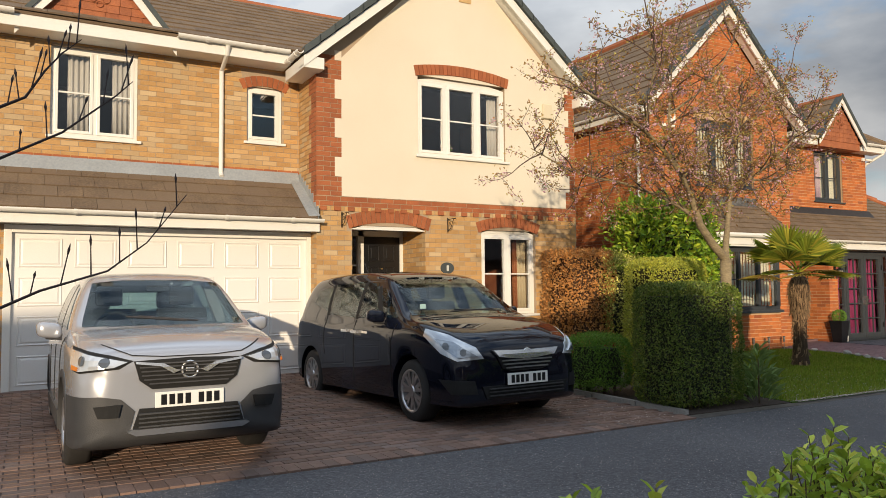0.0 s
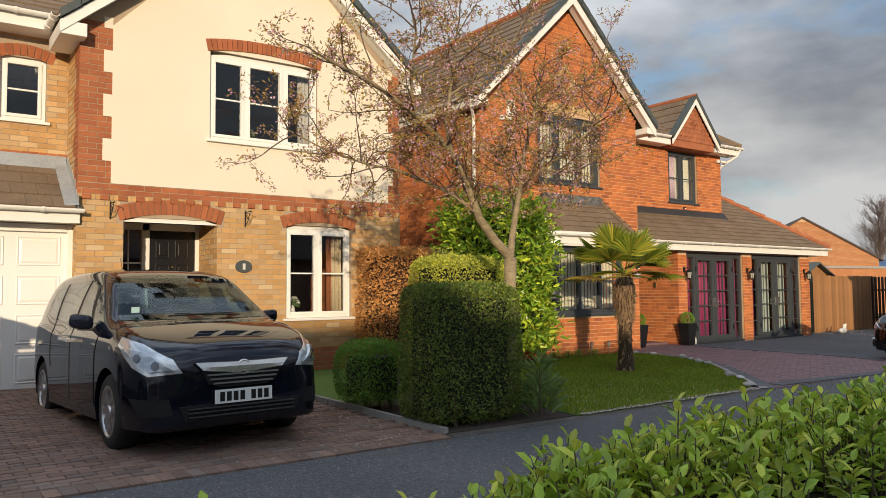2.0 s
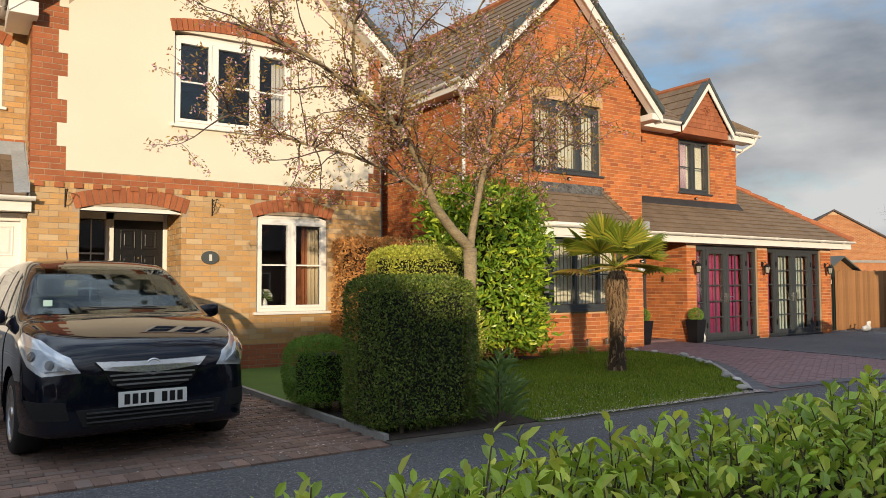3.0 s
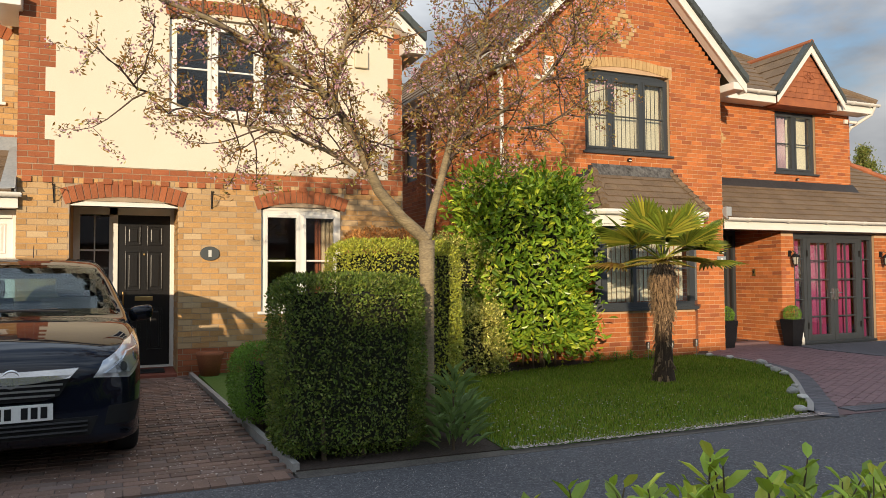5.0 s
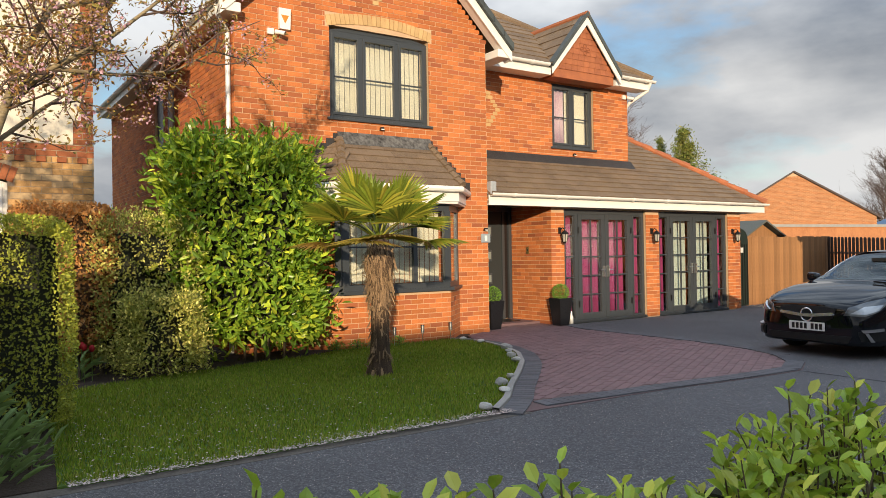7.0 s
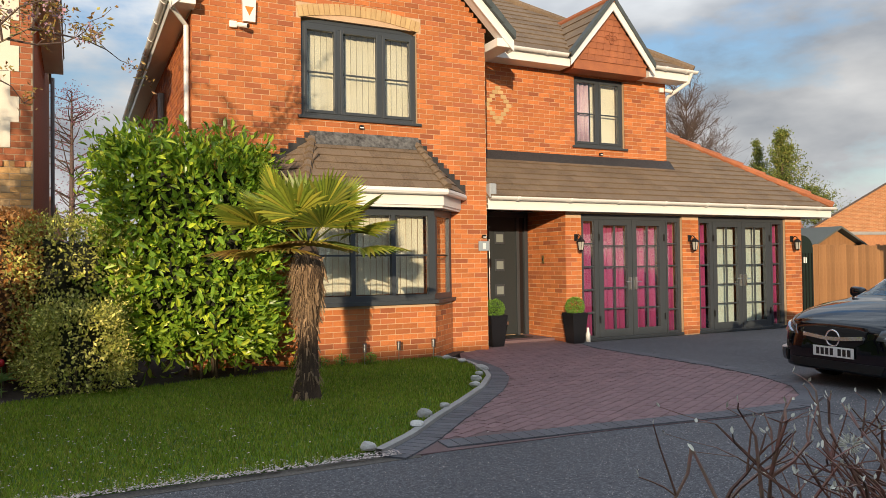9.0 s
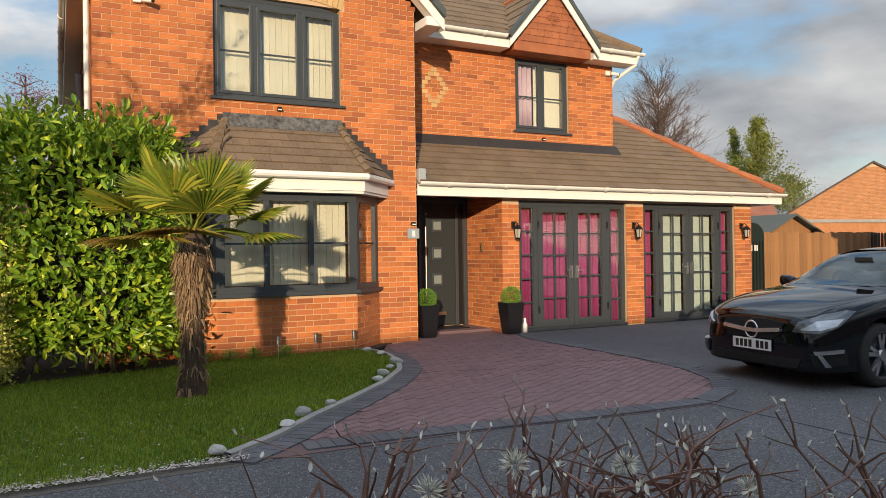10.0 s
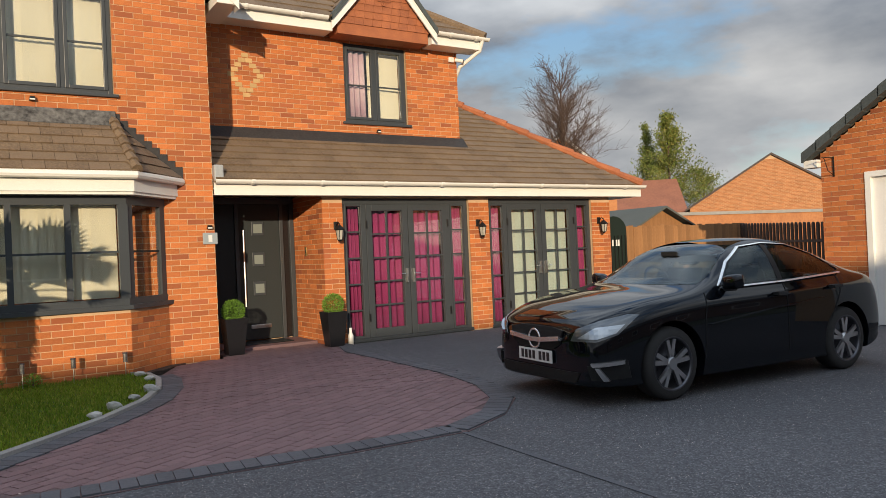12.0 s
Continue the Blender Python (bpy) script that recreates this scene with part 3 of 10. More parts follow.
def gutter(parent, p0, p1, material, label="", out=(0, -1, 0), r=0.055):
    """A half-round gutter with a closed lower side, and its clips."""
    p0, p1, out = Vector(p0), Vector(p1), Vector(out)
    bm = bmesh.new()
    ends = []
    for p in (p0, p1):
        ring = []
        for rr in (r, r - 0.006):
            arc = [bm.verts.new(p + out * (math.cos(a) * rr) + Vector((0, 0, -math.sin(a) * rr))) for a in (math.pi * k / 8 for k in range(9))]
            ring += arc if rr == r else list(reversed(arc))
        ends.append(ring)
    n = len(ends[0])
    for i in range(n):
        bm.faces.new((ends[0][i], ends[1][i], ends[1][(i + 1) % n], ends[0][(i + 1) % n]))
    for e in ends:
        bm.faces.new(e)
    g = part("gutter", bm, material, parent, label)
    length = (p1 - p0).length
    k = max(2, int(length / 0.9))
    for i in range(k):
        c = p0.lerp(p1, (i + 0.5) / k)
        d = (p1 - p0).normalized() * 0.02
        b2 = bmesh.new()
        tube(b2, [c - d + Vector((0, 0, -0.002)), c + d + Vector((0, 0, -0.002))], r + 0.008, 12)
        for v in b2.verts:
            if v.co.z > c.z + 0.004:
                v.co.z = c.z + 0.004
        part("gutter_clip", b2, material, g)
    return g


def sloped_slab(parent, name, pts, thick, material, label=""):
    """A slab whose upper face is the polygon pts."""
    n = (Vector(pts[1]) - Vector(pts[0])).cross(Vector(pts[2]) - Vector(pts[0])).normalized()
    if n.z < 0:
        n = -n
    return part(name, prismed(pts, -n * thick), material, parent, label)


def downpipe(parent, pts, material, r=0.034):
    return part("downpipe", tubed(pts, r, 10), material, parent)


F, L, GY = 9.95, 10.77, 10.22
pale_house = thing("house", "buff brick house with a cream rendered gable and red quoins", "house", (6.9, 12.0, 0.1))
GX0, GX1, GM, GE, GA = 4.40, 9.36, 6.88, 4.95, 7.18           # gable wall: sides, middle, eaves, apex
DOOR, WIN_G, WIN_U = (4.97, 6.25, 0.10, 2.36), (7.31, 8.43, 0.93, 2.36), (6.12, 7.83, 3.55, 4.86)


def gable_half(z):
    return (GX1 - GX0) / 2 * max(0.0, (GA - z) / (GA - GE)) if z > GE else (GX1 - GX0) / 2


# front wall: brick below, render above
bm = bmesh.new()
holed_wall(bm, GX0, GX1, 0.0, 2.80, [DOOR, WIN_G], front(F), 0.28)
wall = part("wall", bm, MORTAR, pale_house)
def spans_low(z):
    s = [(GX0, GX1)]
    return cut_spans(s, [(h[0], h[1]) for h in (DOOR, WIN_G) if h[2] < z < h[3]] + ([(4.88, 6.34)] if 2.3 < z < 2.62 else []) + ([(7.24, 8.50)] if 2.3 < z < 2.60 else []))
lay_bricks("plinth_bricks", spans_low, 0.02, 0.47, front(F), ORANGE, wall, start=4.40)
lay_bricks("buff_bricks", spans_low, 0.47, 2.57, front(F), BUFF, wall, pick=lambda u, z: 6.2 < u < 9.2 and z > 0.6, start=4.40)
# fill round the two arches
for x0, x1, zt in ((4.88, 6.34, 2.62), (7.24, 8.50, 2.60)):
    def spans_arch(z, x0=x0, x1=x1):
        w, r0 = x1 - x0, 0.11
        r = (w * w / 4 + r0 * r0) / (2 * r0) + 0.20
        cz = 2.31 + r0 - (r - 0.20)
        hh = math.sqrt(max(0, r * r - (z - cz) ** 2)) + 0.01 if z - cz < r else 0
        m = (x0 + x1) / 2
        return cut_spans([(x0, x1)], [(m - hh, m + hh)])
    lay_bricks("arch_fill_bricks", spans_arch, 2.345, 2.57, front(F), BUFF, wall, start=4.40)
arch_bricks("door_arch", 4.92, 6.30, 2.31, 0.11, 0.20, front(F), ORANGE, wall)
arch_bricks("window_arch", 7.26, 8.48, 2.31, 0.11, 0.18, front(F), ORANGE, wall)
lay_bricks("band_bricks", lambda z: [(GX0, GX1)], 2.645, 2.795, front(F), ORANGE, wall, start=4.45)
dent = Pile()
x = GX0 + 0.05
while x < GX1 - 0.1:
    dent.add([(x, F + 0.004, 2.575), (x + 0.103, F + 0.004, 2.575), (x + 0.103, F - 0.03, 2.575), (x, F - 0.03, 2.575), (x, F + 0.004, 2.64), (x + 0.103, F + 0.004, 2.64), (x + 0.103, F - 0.03, 2.64), (x, F - 0.03, 2.64)])
    x += 0.225
dent.put("dentil_bricks", ORANGE, wall)
lay_bricks("dentil_fill", lambda z: [(GX0, GX1)], 2.57, 2.645, front(F), BUFF, wall, start=4.40)

bm = bmesh.new()
holed_wall(bm, GX0, GX1, 2.80, GE, [WIN_U], front(F), 0.28)
prism(bm, [(GX0, F, GE), (GX1, F, GE), (GM, F, GA)], (0, 0.28, 0))
part("upper_wall", bm, MORTAR, pale_house)
# render coat stands 12 mm proud between the quoins
bm = bmesh.new()
holed_wall(bm, 4.80, 9.13, 2.80, GE, [WIN_U], lambda u, d, z: (u, F - 0.014 - d, z), 0.013)
prism(bm, [(4.80, F - 0.014, GE), (9.13, F - 0.014, GE), (GM + 0.05, F - 0.014, GA - 0.10), (GM - 0.05, F - 0.014, GA - 0.10)], (0, 0.013, 0))
# teeth of render between the quoin blocks
k, z = 0, 2.80
while z < GE:
    if k % 2:
        for x0, x1 in ((4.69, 4.80), (9.13, 9.22)):
            box(bm, x0, x1, F - 0.014, F - 0.001, z, min(z + 0.30, GE + 0.1))
    z += 0.30
    k += 1
part("render_coat", bm, RENDER, pale_house, "cream painted render with hairline cracks")
def spans_quoin(z):
    odd = int((z - 2.80) / 0.30) % 2
    return [(GX0, 4.69 if odd else 4.80), (9.22 if odd else 9.13, GX1)]
lay_bricks("quoin_bricks", spans_quoin, 2.80, GE + 0.06, front(F), ORANGE, wall, start=4.40)
arch_bricks("upper_window_arch", 6.08, 7.87, 4.84, 0.09, 0.17, lambda u, d, z: (u, F - 0.014 - d, z), ORANGE, wall, depth=0.02)
# return wall to the recessed part
bm = bmesh.new()
holed_wall(bm, F + 0.28, L, 0.0, GE + 0.1, [], west(GX0), 0.28)
part("return_wall", bm, MORTAR, pale_house)
lay_bricks("return_quoin", lambda z: [(F, F + (0.22 if int((z - 2.57) / 0.30) % 2 else 0.33))], 2.57, GE, west(GX0), ORANGE, wall, start=F)
lay_bricks("return_bricks", lambda z: [(F + (0.225 if int((z - 2.57) / 0.30) % 2 else 0.335), L)], 2.57, GE, west(GX0), BUFF, wall, start=F + 0.1)
lay_bricks("return_low", lambda z: [(F, GY + 0.05)], 0.12, 2.57, west(GX0), BUFF, wall, start=F)

# porch recess
part("porch_wall", boxed(6.25, 6.50, F + 0.28, 11.0, 0.05, 2.36), MORTAR, pale_house)
lay_bricks("porch_bricks", lambda z: [(F, 10.83)], 0.02, 2.345, west(6.25), BUFF, wall, start=F)
part("porch_ceiling", boxed(4.90, 6.30, F + 0.03, 10.9, 2.37, 2.40), UPVC, pale_house)
part("porch_side", boxed(4.70, 4.969, F + 0.28, 11.0, 0.05, 2.40), BUFF, pale_house)
part("arch_board", prismed([(4.97, F + 0.02, 2.30), (6.25, F + 0.02, 2.30)] + [(4.97 + 1.28 * t, F + 0.02, 2.31 + 0.11 * math.sin(math.pi * t)) for t in (1, 0.85, 0.7, 0.5, 0.3, 0.15, 0)], (0, 0.03, 0)), UPVC, pale_house)
step = thing("door_step", "red tiled door step with a black mat", "step", (5.6, 10.4, 0.1))
part("step_slab", boxed(4.98, 6.24, F - 0.1, 10.80, 0.06, 0.16, bevel=0.01), surface("step_tile", (0.25, 0.07, 0.04, 1), rough=0.7, fine=60), step)
part("door_mat", boxed(5.30, 6.1, 10.05, 10.45, 0.162, 0.18, bevel=0.004), BLACK, step)

DY = 10.80
def panel_door(parent, x0, x1, z0, z1, y, material, panels, name="door", label=""):
    d = part(name, boxed(x0, x1, y, y + 0.05, z0, z1, bevel=0.004), material, parent, label)
    for a, b, c, e in panels:
        bm = bmesh.new()
        xa, xb, za, zb = x0 + (x1 - x0) * a, x0 + (x1 - x0) * b, z0 + (z1 - z0) * c, z0 + (z1 - z0) * e
        for q in ((xa, xb, za, za + 0.018), (xa, xb, zb - 0.018, zb), (xa, xa + 0.018, za + 0.018, zb - 0.018), (xb - 0.018, xb, za + 0.018, zb - 0.018)):
            box(bm, q[0], q[1], y - 0.012, y + 0.001, q[2], q[3], 0.004)
        box(bm, xa + 0.045, xb - 0.045, y - 0.010, y + 0.001, za + 0.045, zb - 0.045, 0.008)
        part("panel", bm, material, d)
    return d


fr = bmesh.new()
for a, b in ((4.97, 5.05), (5.41, 5.52), (6.19, 6.25)):
    box(fr, a, b, DY - 0.03, DY + 0.06, 0.16, 2.36, 0.006)
box(fr, 5.05, 6.19, DY - 0.03, DY + 0.06, 2.26, 2.36)
box(fr, 5.05, 5.41, DY - 0.03, DY + 0.06, 0.16, 0.24)
box(fr, 5.52, 6.19, DY - 0.03, DY + 0.06, 0.15, 0.19)
frame_ = part("door_frame", fr, UPVC, pale_house)
part("side_light", boxed(5.05, 5.41, DY + 0.01, DY + 0.016, 0.24, 2.26), GLASS, frame_).visible_shadow = False
for q in (0.28, 0.52, 0.76):
    part("glazing_bar", boxed(5.05, 5.41, DY - 0.002, DY + 0.03, 0.24 + 2.02 * q - 0.012, 0.24 + 2.02 * q + 0.012), UPVC, frame_)
part("glazing_bar", boxed(5.222, 5.238, DY - 0.001, DY + 0.029, 0.24, 2.26), UPVC, frame_)
d1 = panel_door(pale_house, 5.52, 6.19, 0.19, 2.26, DY, BLACK, [(0.14, 0.44, 0.80, 0.93), (0.56, 0.86, 0.80, 0.93), (0.14, 0.44, 0.50, 0.76), (0.56, 0.86, 0.50, 0.76), (0.14, 0.44, 0.10, 0.38), (0.56, 0.86, 0.10, 0.38)], label="black six-panel front door")
BRASS = plain("brass", (0.55, 0.40, 0.17, 1), 0.35, 1.0)
part("letter_plate", boxed(5.74, 5.97, DY - 0.02, DY, 1.08, 1.14, bevel=0.006), BRASS, d1, "brass letter plate")
part("spy_hole", tubed([(5.855, DY - 0.02, 1.72), (5.855, DY, 1.72)], 0.014, 10), BRASS, d1)
part("handle", tubed([(5.59, DY - 0.06, 1.02), (5.59, DY - 0.06, 1.20), (5.59, DY, 1.20)], 0.01, 8), BRASS, d1)

window(pale_house, 7.31, 8.43, 0.93, 2.31, F, UPVC, [1, 1], [0.5], label="white two-light casement window", head=0.0)
part("arch_board", prismed([(7.31, F + 0.05, 2.311), (8.43, F + 0.05, 2.311)] + [(7.31 + 1.12 * t, F + 0.05, 2.312 + 0.10 * math.sin(math.pi * t)) for t in (0.9, 0.7, 0.5, 0.3, 0.1)], (0, 0.05, 0)), UPVC, pale_house)
window(pale_house, 6.12, 7.83, 3.55, 4.80, F - 0.014, UPVC, [0.85, 1, 0.85], [0.5], label="white three-light casement window")
part("arch_board", prismed([(6.12, F + 0.05, 4.801), (7.83, F + 0.05, 4.801)] + [(6.12 + 1.71 * t, F + 0.05, 4.802 + 0.10 * math.sin(math.pi * t)) for t in (0.9, 0.7, 0.5, 0.3, 0.1)], (0, 0.05, 0)), UPVC, pale_house)

# recessed wall over the garage
WIN_L, WIN_S = (0.86, 1.98, 3.54, 4.80), (3.56, 4.12, 3.69, 4.56)
bm = bmesh.new()
holed_wall(bm, -5.0, GX0 + 0.28, 0.0, 5.15, [WIN_L, WIN_S], front(L), 0.28)
lwall = part("wall", bm, MORTAR, pale_house)
def spans_l(z):
    return cut_spans([(-2.5, GX0)], [(h[0], h[1]) for h in (WIN_L, WIN_S) if h[2] < z < h[3]] + ([(3.48, 4.20)] if 4.50 < z < 4.80 else []))
lay_bricks("buff_bricks", spans_l, 2.95, 5.05, front(L), BUFF, lwall, start=0.1)
lay_bricks("red_courses", lambda z: [(-2.5, GX0)] if z < 3.28 else [], 3.20, 3.275, lambda u, d, z: (u, L - 0.004 - d, z), ORANGE, lwall)
arch_bricks("small_arch", 3.50, 4.18, 4.50, 0.08, 0.16, front(L), ORANGE, lwall)
window(pale_house, *WIN_L, L, UPVC, [1, 1], [0.5], label="white two-light casement window with curtains")
window(pale_house, *WIN_S, L, UPVC, [1], [0.5], label="small white casement window")

# garage
bm = bmesh.new()
holed_wall(bm, -5.0, 4.68, 0.0, 2.42, [(0.36, 4.42, 0.0, 2.24)], front(GY), 0.25)
part("garage_wall", bm, MORTAR, pale_house)
lay_bricks("garage_bricks", lambda z: [(-2.5, 0.36)], 0.12, 2.24, front(GY), BUFF, lwall)
gf = bmesh.new()
box(gf, 0.36, 0.45, GY - 0.03, GY + 0.1, 0.10, 2.24, 0.006)
box(gf, 4.33, 4.42, GY - 0.03, GY + 0.1, 0.10, 2.24, 0.006)
box(gf, 0.45, 4.33, GY - 0.03, GY + 0.1, 2.14, 2.24, 0.006)
part("garage_frame", gf, UPVC, pale_house)
gdoor = part("garage_door", boxed(0.45, 4.33, GY + 0.03, GY + 0.08, 0.13, 2.14), GARAGE, pale_house, "white panelled up-and-over garage door")
for r in range(4):
    for c in range(6):
        xa, za = 0.45 + 3.88 * c / 6, 0.13 + 2.01 * r / 4
        bm = bmesh.new()
        x0, x1, z0, z1 = xa + 0.07, xa + 3.88 / 6 - 0.07, za + 0.06, za + 0.44
        vs0 = [bm.verts.new((x, GY + 0.029, z)) for x, z in ((x0, z0), (x1, z0), (x1, z1), (x0, z1))]
        vs1 = [bm.verts.new((x, GY + 0.018, z)) for x, z in ((x0 + 0.012, z0 + 0.012), (x1 - 0.012, z0 + 0.012), (x1 - 0.012, z1 - 0.012), (x0 + 0.012, z1 - 0.012))]
        vs2 = [bm.verts.new((x, GY + 0.027, z)) for x, z in ((x0 + 0.03, z0 + 0.03), (x1 - 0.03, z0 + 0.03), (x1 - 0.03, z1 - 0.03), (x0 + 0.03, z1 - 0.03))]
        vs3 = [bm.verts.new((x, GY + 0.017, z)) for x, z in ((x0 + 0.055, z0 + 0.055), (x1 - 0.055, z0 + 0.055), (x1 - 0.055, z1 - 0.055), (x0 + 0.055, z1 - 0.055))]
        for a, b in ((vs0, vs1), (vs1, vs2), (vs2, vs3)):
            for i in range(4):
                bm.faces.new((a[i], a[(i + 1) % 4], b[(i + 1) % 4], b[i]))
        bm.faces.new(vs3)
        part("panel", bm, GARAGE, gdoor)

# lean-to roof over the garage
LS = math.hypot(0.95, 0.68)
sloped_slab(pale_house, "lean_to_deck", [(-5, 9.80, 2.42), (4.38, 9.80, 2.42), (4.38, L, 3.10), (-5, L, 3.10)], 0.03, TILE)
roof_tiles("roof_tiles", (-2.5, 9.78, 2.42), (1, 0, 0), (0, 0.97, 0.68), 6.86, LS + 0.2, TILE, pale_house)
part("fascia", boxed(-5, 4.42, 9.87, 9.89, 2.24, 2.42), UPVC, pale_house)
part("soffit", boxed(-5, 4.42, 9.89, GY - 0.001, 2.25, 2.265), UPVC, pale_house)
gutter(pale_house, (-5, 9.81, 2.42), (4.46, 9.81, 2.42), UPVC, "white plastic gutter")
part("flashing", prismed([(-5, L - 0.012, 3.24), (-5, L - 0.002, 3.24), (-5, L - 0.002, 3.02), (-5, L - 0.15, 2.99)], (9.38, 0, 0)), LEAD, pale_house, "grey lead flashing")
sf = bmesh.new()
for i in range(8):
    y0 = 9.84 + i * 0.115
    box(sf, GX0 - 0.014, GX0 - 0.002, y0, y0 + 0.117, 2.30 + 0.70 * (y0 - 9.80) + 0.1, 2.62 + 0.075 * round((0.70 * (y0 - 9.80)) / 0.075))
prism(sf, [(GX0 - 0.17, 9.80, 2.455), (GX0 - 0.002, 9.80, 2.47), (GX0 - 0.002, L, 3.16), (GX0 - 0.17, L, 3.145)], (0, 0, 0.012))
part("stepped_flashing", sf, LEAD, pale_house)

# main roof and gable roof
sloped_slab(pale_house, "roof_deck", [(-5, 10.33, 5.06), (9.4, 10.33, 5.06), (9.4, 13.4, 6.90), (-5, 13.4, 6.90)], 0.04, TILE)
sloped_slab(pale_house, "roof_deck", [(-5, 16.5, 5.06), (9.4, 16.5, 5.06), (9.4, 13.4, 6.90), (-5, 13.4, 6.90)], 0.04, TILE)
roof_tiles("roof_tiles", (-2.5, 10.31, 5.07), (1, 0, 0), (0, 1, 0.60), 9.2, 3.58, TILE, pale_house)
part("ridge_tiles", tubed([(-5, 13.4, 6.86), (9.4, 13.4, 6.86)], 0.11, 8), CLAY, pale_house)
SG = (GA + 0.10 - 4.90) / (GM - 4.12)
for sgn in (-1, 1):
    xe = GM + sgn * 2.76
    ze = GA + 0.10 - SG * 2.76
    pts = [(xe, 9.68, ze), (GM, 9.68, GA + 0.10), (GM, 14.0, GA + 0.10), (xe, 14.0, ze)]
    sloped_slab(pale_house, "gable_roof_deck", pts, 0.04, TILE)
    roof_tiles("roof_tiles", (xe, 9.68, ze + 0.005), (0, 1, 0), (-sgn, 0, SG), 4.3, math.hypot(2.76, SG * 2.76), TILE, pale_house)
    # dark verge tiles and white barge board
    bm = bmesh.new()
    for i in range(12):
        t0, t1 = i / 12, (i + 1.04) / 12
        a = Vector((xe, 9.64, ze)).lerp(Vector((GM, 9.64, GA + 0.10)), t0)
        b = Vector((xe, 9.64, ze)).lerp(Vector((GM, 9.64, GA + 0.10)), min(1, t1))
        prism(bm, [a + Vector((0, 0, 0.045 + 0.012)), b + Vector((0, 0, 0.045)), b + Vector((0, 0, -0.07)), a + Vector((0, 0, -0.058))], (0, 0.16, 0))
    part("verge_tiles", bm, SLATE, pale_house)
    pr = [Vector((xe, 9.69, ze - 0.08)), Vector((GM, 9.69, GA + 0.02)), Vector((GM, 9.69, GA - 0.17)), Vector((xe, 9.69, ze - 0.24))]
    part("barge_board", prismed(pr, (0, 0.025, 0)), UPVC, pale_house)
    part("verge_soffit", prismed([Vector((xe, 9.715, ze - 0.20)), Vector((GM, 9.715, GA - 0.12)), Vector((GM, 9.715, GA - 0.135)), Vector((xe, 9.715, ze - 0.215))], (0, 0.23, 0)), UPVC, pale_house)
    part("eave_box", boxed(min(xe, xe - sgn * 0.32), max(xe, xe - sgn * 0.32), 9.705, 10.6 if sgn < 0 else 14, ze - 0.25, ze - 0.075, bevel=0.01), UPVC, pale_house)
part("ridge_tiles", tubed([(GM, 9.64, GA + 0.10), (GM, 14.0, GA + 0.10)], 0.10, 8), SLATE, pale_house)
part("eaves_box", boxed(-5, 4.14, 10.36, L - 0.001, 4.86, 5.03, bevel=0.008), UPVC, pale_house)
gutter(pale_house, (2.45, 10.30, 5.06), (4.10, 10.30, 5.06), UPVC, "white plastic gutter")
gutter(pale_house, (-5, 10.30, 5.06), (0.42, 10.30, 5.06), UPVC, "white plastic gutter")
gutter(pale_house, (4.07, 9.70, 4.90), (4.07, 10.36, 4.90), UPVC, out=(-1, 0, 0))
downpipe(pale_house, [(3.16, 10.30, 5.0), (3.16, 10.36, 4.88), (3.16, L - 0.05, 4.72), (3.16, L - 0.05, 3.16), (3.16, L - 0.10, 3.10)], UPVC)

